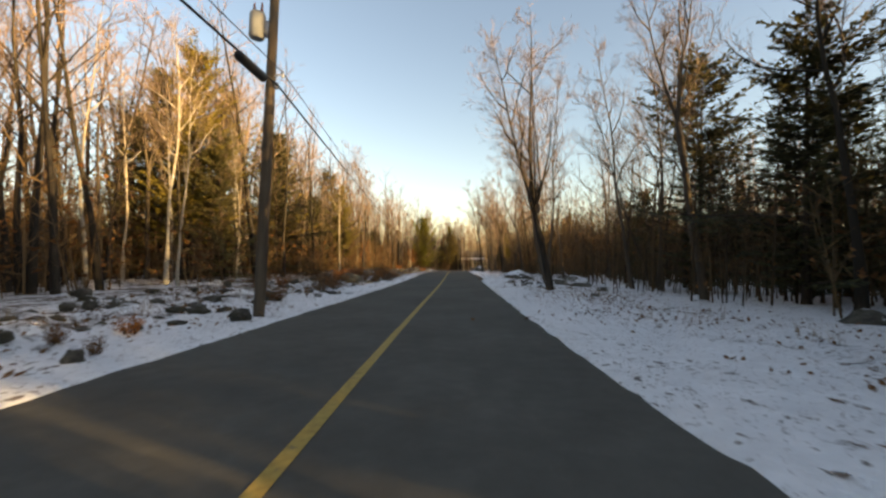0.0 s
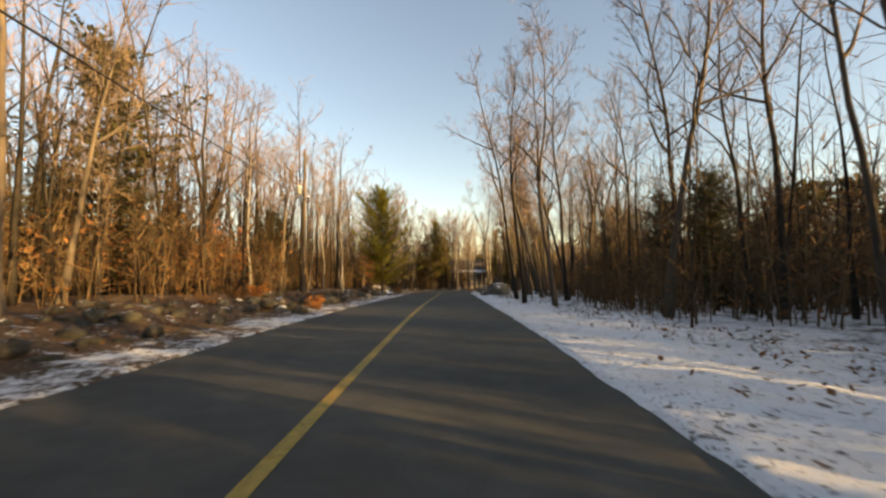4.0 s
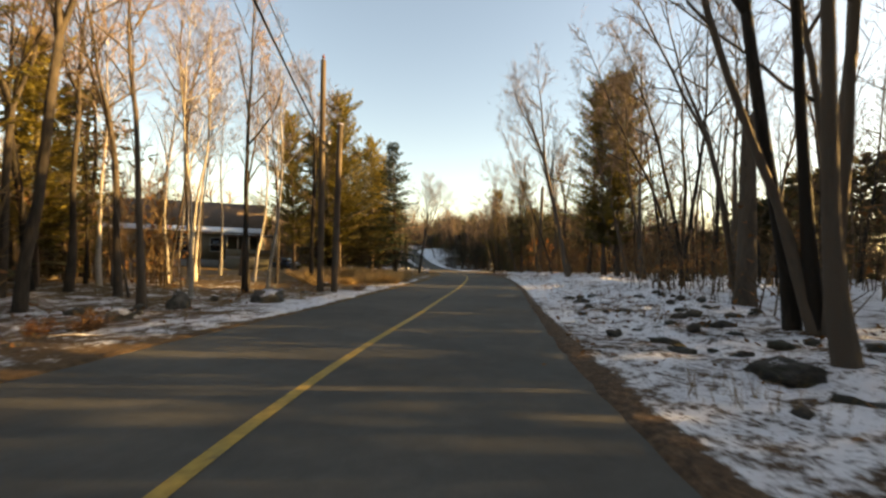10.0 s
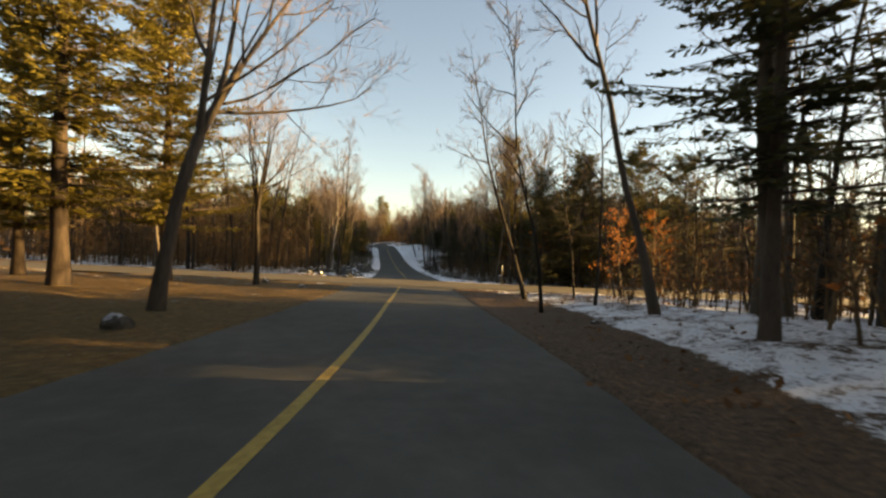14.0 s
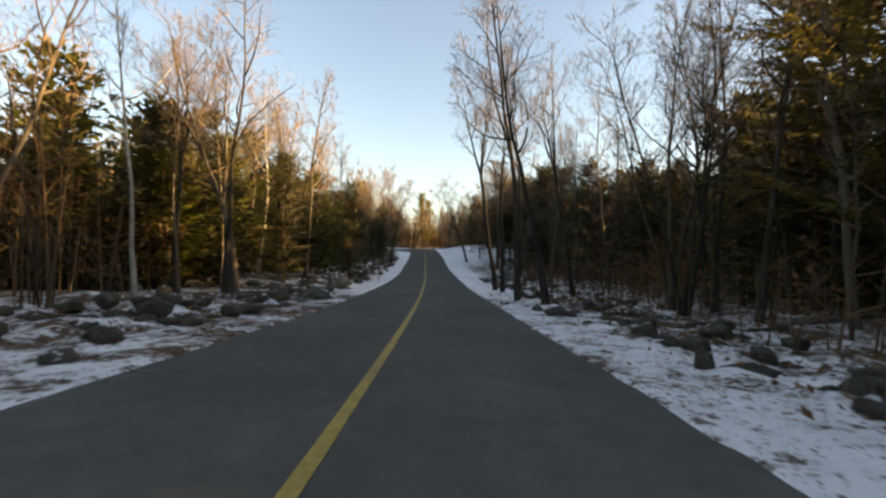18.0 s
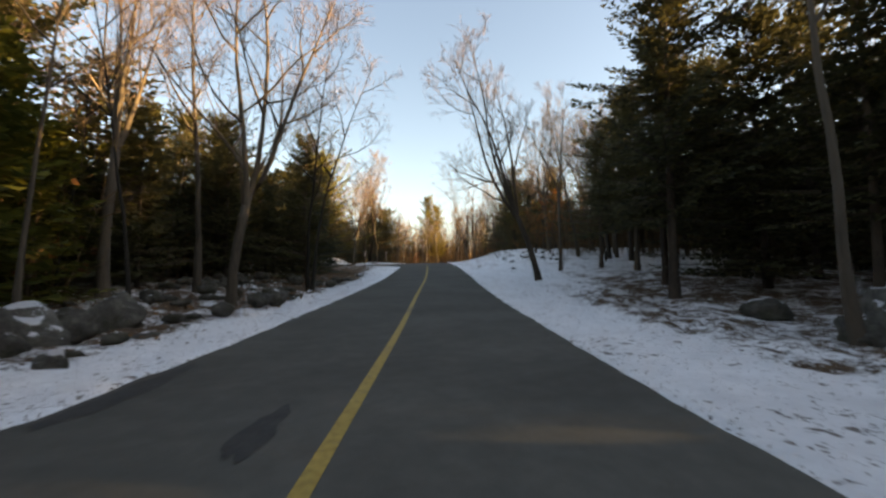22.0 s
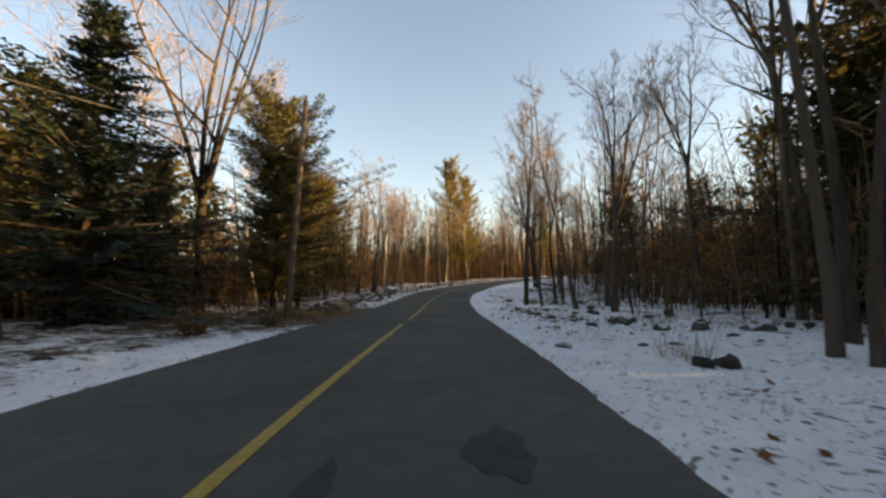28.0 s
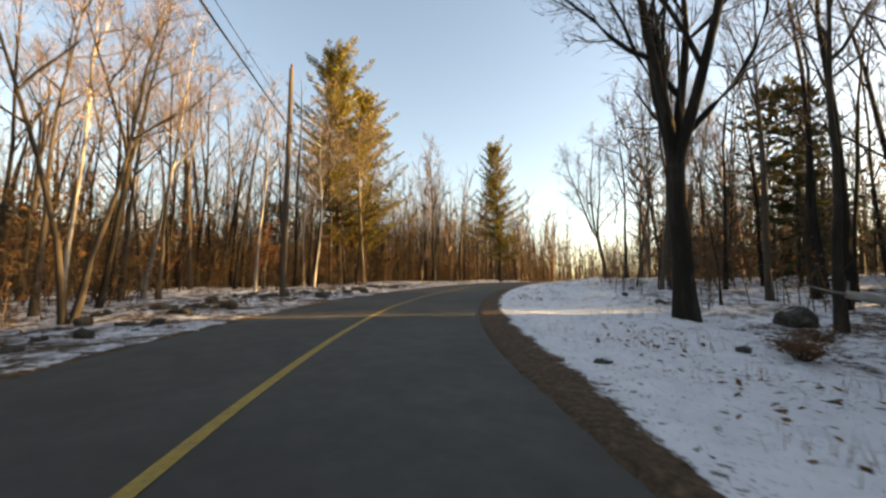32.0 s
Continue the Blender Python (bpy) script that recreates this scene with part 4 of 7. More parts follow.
def wood_places(rng, n, near, far, kinds, scale, s0=6.0, s1=LENGTH - 6, side=0, dense=1.0):
    """Random spots in the woods, denser near the road; none on streets, lawns or kept-clear spots."""
    out, tries = [], 0
    xs, ys, ds, ss = [], [], [], []
    s = np.array([rng.uniform(s0, s1) for _ in range(n * 2)])
    e = np.array([near + (far - near) * rng.random() ** dense for _ in range(n * 2)])
    sgn = np.array([side if side else rng.choice((-1, 1)) for _ in range(n * 2)])
    x, y, z, rx, ry = centre(s)
    X, Y = x + rx * e * sgn, y + ry * e * sgn
    ts, td, _ = locate(X, Y)
    ok = (np.abs(td) > near * 0.95) & (junction_mask(X, Y) < 0.01)
    a, c = in_cross(X, Y)
    ok &= np.abs(c) > CROSS_HALF + 3.0
    b, c2 = in_side(X, Y)
    ok &= ~((b > 0) & (b < 80) & (np.abs(c2) < SIDE_HALF + 4.0))
    ok &= ~((td < 0) & (ts > 189) & (ts < 236) & (np.abs(td) < 34))
    ok &= ~((td > 0) & (ts > 288) & (ts < 326) & (td < 24))
    ok &= ~((td < 0) & (ts > 326) & (ts < 368) & (np.abs(td) < 21))
    for fx, fy, fr in FREE:
        ok &= (X - fx) ** 2 + (Y - fy) ** 2 > fr * fr
    Z = ground_z(X, Y)
    for k in np.nonzero(ok)[0][:n]:
        out.append((rng.choice(kinds), X[k], Y[k], Z[k], rng.uniform(*scale), rng.uniform(0, 6.283), rng.uniform(0.85, 1.2)))
    return out
variant("gold0", "roadside_conifer", conifer_shape(171, 12, 0.2, base=0.10, width=0.36, power=0.50, whorl=0.40, per=11, droop=0.05, spray=0.36, wide=0.13, tip_up=0.5, step=0.12, clump=0.22, gap=0.05), CON_BARK, GOLD_NEEDLE, "yellow-green conifer beside the road", "conifer")

variant("broad0", "broad_hemlock", conifer_shape(174, 12, 0.17, base=0.13, width=0.31, power=0.28, whorl=0.40, per=11, droop=-0.05, spray=0.40, wide=0.14, tip_up=0.3, step=0.12, clump=0.22, gap=0.02), CON_BARK, NEEDLE, "broad dark hemlock with a full rounded crown", "conifer")
# lawn0 sunlit, lawn1 shaded: the difference is put into the needle colour
for i in range(2):
    variant(f"lawn{i}", "lawn_conifer", conifer_shape(181 + i, 14, 0.22, base=0.17, width=0.23, power=0.6, whorl=0.42, per=10, droop=-0.08, spray=0.34, wide=0.12, gap=0.1, tip_up=0.3, step=0.11, clump=0.28), CON_BARK, NEEDLE if i else PINE_NEEDLE, "tall conifer with a bare foot on the lawn", "conifer")
for i in range(2):
    variant(f"slim{i}", "slender_tree", bare_shape(91 + i, 15, 0.085, first=0.45, limbs=10, reach=0.22, bend=0.07, lean=0.02, fine=3, limb_twigs=6), BARK, TWIG, "slender dark-barked bare tree beside the road", "tree")
for i in range(2):
    variant(f"old{i}", "old_hemlock", conifer_shape(191 + i, 15, 0.19, base=0.24, width=0.24, power=0.5, whorl=0.46, per=10, droop=-0.15, spray=0.38, wide=0.14, gap=0.12, step=0.12, clump=0.38, forked=False), CON_BARK, NEEDLE, "tall dark hemlock with a bare lower trunk", "conifer")
variant("great0", "large_maple", bare_shape(38, 15, 0.30, limbs=20, reach=0.34, bend=0.06, angle=(0.45, 1.1), lean=0.02, limb_twigs=11, fine=4, fork=0.30, leaders=4), BARK, TWIG, "large bare maple with a stout trunk", "tree")

def thin_out(places, a, b, side, keep, reach):
    """Leave only a share of the places on one side of a stretch of road."""
    r = random.Random(int(a))
    s, d, _ = locate([p[1] for p in places], [p[2] for p in places])
    return [p for p, s_, d_ in zip(places, s, d) if not (a < s_ < b and 0 < d_ * side < reach) or r.random() < keep]


# trees that stand close to the road
tree("wide0", 77.3, 6.4, 1.03, lean=4, to=294, label="bare forked maple on the open snowy verge")
tree("hem0", 69.1, 13.7, 0.79, lean=2, to=301)
tree("tall0", 80.0, 12.0, 0.94, lean=12, to=275)
tree("tall1", 73.3, 12.5, 1.00, lean=8, to=277)
tree("thin0", 87.2, 16.5, 1.51, lean=5, to=282)
tree("tall2", 66.0, 12.8, 0.88, lean=5, to=281)
tree("tall3", 98.3, 12.4, 0.82, lean=8, to=282)
tree("tall4", 109.1, 12.5, 0.88, lean=10, to=278)
tree("multi0", 82.8, 14.7, 1.07, lean=13, to=276)
tree("hem1", 80.0, 16.1, 1.10, lean=2, to=358)
tree("tall1", 88.2, -22.5, 1.06, lean=7, to=74, label="tall bare tree with sunlit pale trunk")
tree("pine0", 90.8, -19.9, 0.90, lean=2, to=69)
tree("pine2", 80.0, -15.7, 0.83, lean=2, to=70)
tree("hem2", 79.1, -13.2, 0.72, lean=2, to=295)
tree("birch0", 96.1, -19.9, 1.18, lean=2, to=37)
tree("birch1", 78.8, -12.2, 0.68, lean=3, to=288)
tree("birch0", 72.5, -11.6, 0.76, lean=2, to=65)
tree("tall2", 74.7, -20.5, 1.00, lean=3, to=71)
tree("tall0", 76.8, -19.0, 1.00, lean=4, to=76)
tree("birch1", 72.9, -16.4, 1.07, lean=2, to=63)
tree("multi1", 86.4, 8.1, 1.10, lean=7, to=285, label="bare maple with three grey stems among small boulders")
tree("tall2", 99.5, 10.7, 0.94, lean=10, to=280)
tree("tall3", 104.9, 9.3, 0.88, lean=9, to=282)
tree("hem1", 91.2, 17.6, 0.62, lean=2, to=324)
tree("hem2", 92.9, -16.0, 1.02, lean=2, to=49)
tree("pine1", 104.9, -12.7, 0.57, lean=2, to=317)
tree("pine0", 99.8, -18.5, 0.85, lean=2, to=338)
tree("tall1", 101.8, -17.0, 1.00, lean=4, to=55)
tree("tall4", 109.9, -11.3, 1.00, lean=2, to=322)
tree("hem0", 103.8, -15.8, 0.71, lean=2, to=315)
tree("birch0", 102.9, -12.7, 0.93, lean=3, to=52)
tree("gold0", 144.1, -6.4, 0.94, lean=2, to=318, label="sunlit yellow-green conifer standing alone at the roadside")
tree("tall0", 125.7, 5.5, 0.94, lean=12, to=274)
tree("tall1", 131.1, 8.2, 0.94, lean=13, to=273)
tree("tall3", 118.9, 6.4, 0.88, lean=8, to=293)
tree("tall4", 120.2, 5.1, 0.76, lean=6, to=300)
tree("hem0", 119.2, 14.3, 0.53, lean=2, to=312)
tree("hem1", 134.2, 14.4, 0.41, lean=2, to=281)
tree("tall2", 129.6, 9.8, 0.88, lean=10, to=275)
tree("tall2", 118.4, 12.7, 1.00, lean=11, to=286)
tree("wide1", 135.5, -21.0, 1.41, lean=4, to=37)
tree("hem2", 125.0, -21.2, 1.29, lean=2, to=345)
tree("birch0", 133.7, -7.9, 0.71, lean=3, to=340)
tree("birch1", 136.7, -10.4, 0.61, lean=3, to=335)
tree("tall0", 158.8, -37.9, 0.88, lean=2, to=299)
tree("birch1", 159.6, -33.1, 1.07, lean=1, to=10)
tree("birch0", 145.4, -11.7, 0.81, lean=2, to=51)
tree("hem1", 139.2, -16.2, 0.60, lean=1, to=11)
tree("hem2", 145.0, -18.3, 0.64, lean=2, to=40)
tree("tall1", 134.2, -13.4, 0.88, lean=5, to=74)
tree("tall4", 140.0, -17.7, 0.94, lean=4, to=70)
tree("tall2", 143.2, -17.7, 0.82, lean=3, to=62)
tree("tall3", 149.1, 8.1, 0.82, lean=2, to=301)
tree("tall1", 144.9, 9.1, 0.71, lean=5, to=282)
tree("thin1", 133.8, 7.9, 0.63, lean=6, to=280)
tree("tall0", 142.8, 10.5, 0.76, lean=4, to=285)
tree("tall3", 145.6, 11.3, 0.88, lean=8, to=273)
tree("thin2", 150.3, 10.9, 1.00, lean=4, to=280)
tree("oak0", 154.0, -11.4, 1.00, lean=5, to=60)
tree("tall4", 155.3, -13.8, 0.94, lean=6, to=66)
tree("tall0", 158.5, -12.1, 0.94, lean=5, to=63)
tree("tall2", 161.0, -12.3, 1.00, lean=5, to=63)
tree("pine1", 172.3, -13.6, 0.72, label="broad pine with yellow and brown-lit needles")
tree("hem1", 172.3, -16.9, 0.69, lean=1, to=47)
tree("tall3", 151.3, 5.0, 0.88, lean=5, to=278)
tree("slim1", 159.1, 7.5, 0.95, lean=3, to=296)
tree("tall4", 157.3, 10.3, 0.94, lean=11, to=267)
tree("tall2", 155.1, 10.3, 1.00, lean=10, to=268)
tree("thin0", 166.3, 9.9, 1.11, lean=2, to=318)
tree("tall0", 152.1, 11.4, 0.94, lean=5, to=276)
tree("multi2", 164.1, 6.8, 1.10, lean=8, to=253, label="bare tree with a sheaf of tall grey stems")
tree("tall1", 160.2, 6.9, 0.94, lean=5, to=255)
tree("tall3", 162.6, 8.1, 0.94, lean=18, to=251)
tree("tall4", 171.0, 9.6, 0.88)
tree("birch1", 171.4, -7.8, 0.93, lean=2, to=57)
tree("tall0", 169.2, -11.5, 0.88, lean=7, to=254)
tree("birch0", 178.9, -9.4, 0.86)
tree("birch1", 181.4, -7.8, 0.86)
tree("tall2", 163.6, -11.0, 0.71, lean=4, to=62)
tree("tall3", 167.0, -14.6, 0.88, lean=2, to=54)
tree("birch0", 184.4, -13.6, 1.00)
tree("birch1", 183.2, -14.2, 0.79)
tree("tall4", 178.3, -14.0, 0.94, lean=2, to=40)
tree("tall1", 173.7, -10.2, 0.88, lean=5, to=52)
tree("birch0", 189.0, -11.4, 0.86)
tree("tall0", 188.8, -13.6, 0.88)
tree("multi1", 173.2, 8.3, 1.13, lean=8, to=243, label="stout bare tree with several dark stems")
tree("tall2", 170.2, 6.6, 0.76, lean=7, to=244)
tree("pine2", 199.9, 12.5, 0.93, lean=2, to=244)
tree("pine0", 200.3, 11.5, 0.89, lean=2, to=251)
tree("tall2", 192.1, 11.4, 0.82, lean=11, to=242)
tree("thin2", 190.8, 10.6, 1.00, lean=8, to=243)
tree("tall3", 180.4, 10.5, 0.82, lean=13, to=242)
tree("pine1", 199.9, -14.9, 0.75, lean=2, to=258)
tree("pine0", 204.0, -12.1, 0.94, lean=2, to=258)
tree("spruce0", 207.3, -7.1, 1.16, lean=2, to=258, label="dense dark blue-green spruce beside the house lawn")
tree("hem0", 206.5, -10.4, 0.45)
tree("hem2", 210.0, -9.2, 0.5)
tree("lawn1", 211.4, -11.8, 1.00, lean=2, to=312)
tree("hem2", 208.4, -14.3, 1.07, lean=2, to=280)
tree("hem1", 206.1, -14.8, 1.07, lean=2, to=259)
tree("tall0", 191.0, 13.6, 1.00, lean=21, to=235)
tree("tall4", 191.3, 13.7, 1.00, lean=14, to=238)
tree("tall1", 198.2, 8.2, 0.82, lean=12, to=239)
tree("thin1", 196.1, 11.2, 1.00, lean=6, to=245)
tree("old0", 212.8, 6.9, 0.72, lean=2, to=271, label="dark old hemlock with sparse drooping branches near the corner")
tree("tall1", 194.4, 7.2, 1.00, lean=13, to=239, label="leaning bare tree with a sunlit trunk")
tree("tall3", 197.4, 12.4, 0.94, lean=13, to=242)
tree("tall0", 206.5, 7.2, 0.71, lean=13, to=241)
tree("thin0", 207.9, 11.2, 1.22, lean=14, to=241)
tree("slim0", 206.0, 7.4, 1.00, lean=18, to=241)
tree("tall1", 212.9, 7.0, 0.82, lean=6, to=256)
tree("tall2", 214.9, 17.0, 0.76, lean=7, to=251)
tree("hem1", 209.6, 13.6, 0.55, lean=2, to=270)
tree("slim1", 201.6, 7.5, 1.00, lean=13, to=243)
tree("lawn0", 221.3, -11.3, 1.30, lean=2, to=289, label="tall conifer glowing gold in low sun")
tree("lawn1", 218.0, -15.7, 1.05, lean=2, to=280)
tree("lawn0", 225.1, -16.0, 0.95, lean=2, to=269)
tree("lawn0", 226.4, -10.7, 1.23, lean=2, to=285)
tree("wide2", 216.0, -4.9, 0.87, lean=3, to=29, label="bare spreading maple by a stone at the lawn edge")
tree("wide3", 227.1, -6.8, 0.67, lean=3, to=248, label="bare tree with one long side limb on the lawn")
tree("tall0", 224.3, 5.8, 0.71, lean=13, to=242)
tree("thin2", 218.9, 4.9, 1.22, lean=9, to=243)
tree("tall4", 216.6, 7.2, 0.82, lean=15, to=242)
tree("thin0", 223.6, 7.7, 0.89, lean=7, to=244)
tree("oak0", 230.9, 13.4, 1.09, lean=2, to=250)
tree("oak0", 232.8, 17.0, 1.09, lean=2, to=250)
tree("tall1", 237.8, -17.6, 0.71, lean=6, to=244)
tree("thin1", 219.4, 6.8, 1.00, lean=4, to=246)
tree("birch1", 262.4, -8.8, 0.86, lean=3, to=249)
tree("tall3", 253.9, -14.5, 0.88, lean=3, to=16)
tree("multi0", 258.9, -10.6, 0.87, lean=5, to=43)
tree("tall1", 249.8, 11.3, 0.91, lean=7, to=261, label="stout bare trunk at the wood edge")
tree("pine2", 260.1, 13.6, 1.03, lean=2, to=334)
tree("hem1", 252.2, 18.5, 0.94, lean=2, to=315)
tree("hem2", 254.2, 16.1, 0.74, lean=2, to=334)
tree("tall4", 249.4, 14.2, 0.88, lean=6, to=264)
tree("slim0", 268.5, -11.0, 0.9, lean=2, to=335)
tree("slim0", 245.7, -6.2, 0.93, lean=4, to=38)
tree("multi1", 252.3, -8.0, 0.93, lean=3, to=23)
tree("slim1", 270.8, -10.2, 0.9, lean=2, to=350)
tree("tall2", 250.1, 12.2, 0.94, lean=9, to=258)
tree("multi2", 263.8, 9.7, 0.87, lean=2, to=11)
tree("wide2", 269.1, -8.7, 0.87, lean=2, to=315, label="bare maple with upswept limbs before dark hemlocks")
tree("tall1", 269.2, -11.7, 0.76, lean=2, to=349)
tree("tall4", 272.5, 5.6, 0.82, lean=3, to=293)
tree("tall0", 265.6, 12.0, 0.88, lean=2, to=303)
tree("multi0", 266.6, 10.9, 0.93, lean=3, to=286)
tree("hem0", 264.6, 15.3, 1.04, lean=2, to=304)
tree("hem2", 270.4, 17.3, 0.86, lean=2, to=323)
tree("hem1", 276.1, -8.9, 0.64, lean=2, to=263)
# yellow needles in place of a hemlock's: sunlight put into the crown's colour
tree("pine1", 273.4, -20.4, 0.62, lean=2, to=306)
tree("hem0", 275.2, -13.4, 0.83, lean=2, to=354)
tree("hem1", 284.0, -6.2, 0.62, lean=2, to=306)
tree("tall3", 267.8, 4.5, 0.94, lean=4, to=273, label="straight bare trunk close to the road")
tree("tall0", 273.0, 4.7, 0.88, lean=5, to=264)
tree("tall2", 265.3, 5.1, 0.82, lean=11, to=255)
tree("tall1", 271.1, 8.2, 0.82, lean=8, to=259)
tree("hem0", 286.8, -15.4, 0.99, lean=2, to=261)
tree("hem1", 289.8, -13.1, 0.86, lean=2, to=272)
# again a yellow crown that carries the sun in its colour
tree("gold0", 283.6, -16.5, 0.95, lean=2, to=298)
tree("hem0", 278.5, 15.9, 0.73, lean=2, to=298)
tree("hem2", 276.5, 16.9, 0.70, lean=2, to=298)
tree("hem1", 284.5, 14.3, 0.80, lean=2, to=297)
tree("hem0", 289.4, 11.4, 0.85, lean=2, to=297)
tree("pine0", 285.8, -24.2, 0.72, lean=2, to=359)
tree("tall4", 289.7, -7.9, 0.76, lean=3, to=276)
tree("slim1", 295.7, -5.6, 0.80, lean=3, to=283)
tree("tall3", 290.5, 10.4, 0.88, lean=9, to=272)
tree("slim0", 299.5, -7.2, 0.75, lean=2, to=300)
tree("slim1", 301.6, -6.6, 0.7, lean=2, to=20)
tree("wide3", 305.0, -9.8, 0.87, lean=5, to=18)
tree("tall2", 306.9, -7.9, 0.76, lean=6, to=23)
tree("thin1", 305.0, -11.4, 1.00, lean=4, to=323)
tree("tall0", 293.8, -12.7, 0.71, lean=7, to=35)
tree("tall1", 298.7, 11.5, 0.82, lean=7, to=280)
tree("tall4", 299.7, 9.4, 0.82, lean=8, to=279)
tree("old1", 307.6, 10.2, 1.03, lean=2, to=335)
tree("hem2", 299.6, 17.0, 1.05, lean=2, to=352)
tree("hem0", 304.5, 17.5, 0.88, lean=2, to=337)
tree("hem0", 307.0, -15.9, 0.94, lean=2, to=16)
# two more crowns with the sunlight coloured in
tree("gold0", 303.1, -16.9, 0.88, lean=2, to=338)
tree("pine2", 299.0, -16.4, 0.62, lean=2, to=358)
tree("hem2", 315.7, -6.7, 0.67, lean=2, to=299)
tree("hem0", 308.9, -11.5, 0.60, lean=2, to=336)
tree("wide0", 304.7, -5.6, 0.87, lean=7, to=14, label="bare pale-trunked tree on the verge")
tree("multi0", 310.6, -4.9, 0.87, lean=7, to=10, label="bare maple with two stems spreading over the road")
tree("wide1", 315.0, 6.6, 0.90, lean=15, to=272, label="leaning bare maple over the snow verge")
tree("tall3", 319.6, 9.2, 0.76, lean=7, to=317)
tree("old0", 321.5, 12.8, 0.73, lean=2, to=355)
tree("old1", 319.5, 14.4, 0.90, lean=2, to=352)
tree("old0", 318.6, 16.5, 0.94, lean=2, to=353)
tree("hem0", 315.7, -11.8, 0.66, lean=2, to=348)
tree("hem1", 317.8, -15.1, 0.81, lean=2, to=348)
tree("hem2", 321.8, -9.5, 0.50, lean=2, to=43)
tree("spruce1", 325.9, -8.7, 0.59, lean=2, to=9)
tree("hem1", 320.9, -11.1, 0.54, lean=2, to=18)
tree("oak0", 331.3, 10.6, 1.1, lean=2, to=283)
tree("beech0", 325.5, 8.6, 0.99, lean=6, to=352)
tree("beech1", 321.5, 10.0, 0.52, lean=6, to=352)
tree("gold0", 351.2, -15.0, 1.32, lean=2, to=345, label="tall green conifer with a sunlit yellow crown")
tree("old0", 353.1, -20.2, 0.92, lean=2, to=347)
tree("old1", 354.1, -14.0, 0.90, lean=2, to=335)
tree("old0", 353.6, -26.5, 0.8, lean=2, to=320)
tree("wide2", 349.2, -9.8, 0.81, lean=9, to=355)
tree("tall2", 354.3, -8.9, 0.80, lean=9, to=342)
tree("wide3", 361.3, -7.8, 1.05, lean=9, to=333)
tree("hem2", 351.4, 12.9, 1.03, lean=2, to=328)
tree("hem0", 348.5, 14.6, 0.83, lean=2, to=327)
tree("pine2", 347.5, 17.2, 0.67, lean=2, to=327)
tree("tall1", 345.5, 17.4, 0.82, lean=18, to=280)
tree("tall4", 342.4, 16.2, 0.71, lean=19, to=278)
tree("tall0", 359.4, 9.7, 0.71, lean=9, to=346)
tree("beech0", 346.5, 11.9, 0.99, lean=9, to=332)
tree("beech1", 345.5, 14.0, 0.94, lean=9, to=330)
tree("beech0", 343.5, 15.0, 0.78, lean=9, to=329)
tree("spruce1", 365.3, -9.4, 0.84, lean=2, to=24, label="broad dark spruce with snow at its foot")
tree("tall3", 358.4, -8.7, 0.88, lean=12, to=31)
tree("wide1", 379.5, -14.3, 1.66, lean=8, to=357)
tree("beech1", 370.9, -7.3, 0.90, lean=6, to=350)
tree("slim1", 358.0, 6.9, 0.87, lean=10, to=303)
tree("tall0", 359.8, 8.3, 0.82, lean=8, to=327)
tree("hem2", 363.0, 15.8, 1.10, lean=2, to=342)
tree("hem0", 366.0, 15.0, 0.95, lean=2, to=1)
# two hemlocks added on the sun's side to shade the leaning pole
tree("hem2", 367.4, 20.0, 1.15)
tree("hem1", 368.2, 25.5, 1.25)
tree("wide3", 374.0, 10.0, 0.87, lean=6, to=331)
tree("slim0", 358.6, 6.9, 1.00, lean=8, to=294)
tree("tall1", 373.0, 13.7, 0.82, lean=8, to=294)
tree("tall4", 396.6, 8.1, 0.76, lean=6, to=315)
tree("oak0", 370.9, 13.6, 0.88, lean=6, to=354)
tree("beech0", 373.0, 12.3, 0.87, lean=6, to=352)
tree("broad0", 376.2, -8.1, 1.0, lean=2, to=43, label="broad full-crowned hemlock with a bare lower trunk")
tree("hem0", 387.3, -13.3, 0.98, lean=2, to=19)
tree("birch0", 389.7, -13.7, 0.93, lean=7, to=46)
tree("pine0", 392.9, -11.4, 0.64, lean=2, to=6)
tree("hem1", 391.0, -13.4, 0.68, lean=2, to=26)
tree("tall2", 399.1, -10.8, 0.82, lean=6, to=38)
tree("multi0", 404.1, -7.7, 0.93, lean=3, to=6)
tree("tall0", 393.2, 9.5, 0.88, lean=7, to=274)
tree("tall3", 392.9, 10.7, 0.88, lean=4, to=294)
tree("tall4", 393.1, 11.4, 0.82, lean=3, to=2)
tree("tall1", 381.7, 6.9, 0.88, lean=3, to=6)
tree("hem1", 398.4, 17.5, 0.90, lean=2, to=346)
tree("thin2", 379.3, 7.5, 1.35, lean=6, to=271)
tree("tall2", 401.4, 11.6, 0.9, lean=3, to=308)
tree("oak0", 402.4, 12.6, 1.3)
tree("pine1", 430.4, -15.5, 1.36, lean=2, to=293, label="tall white pine glowing gold above the bend")
tree("pine2", 445.9, -4.2, 0.97, lean=2, to=304, label="white pine lit gold beyond the bend")
tree("pine0", 434.1, -15.7, 1.20, lean=2, to=326)
tree("great0", 405.9, 8.8, 1.00, lean=7, to=297, label="large bare maple with a stout forking trunk")
tree("tall0", 399.1, 9.5, 0.88, lean=6, to=306)
tree("tall4", 411.1, -11.9, 0.76, lean=6, to=5)
tree("tall2", 410.4, -13.0, 0.76, lean=5, to=346)
tree("tall1", 401.3, -9.9, 0.76, lean=16, to=47)
tree("multi1", 400.2, -11.6, 0.93, lean=10, to=33)
tree("tall3", 408.2, -11.3, 0.82, lean=12, to=24)
tree("tall0", 406.1, -11.1, 0.82, lean=12, to=26)
tree("birch1", 410.9, -12.5, 1.00, lean=11, to=20)
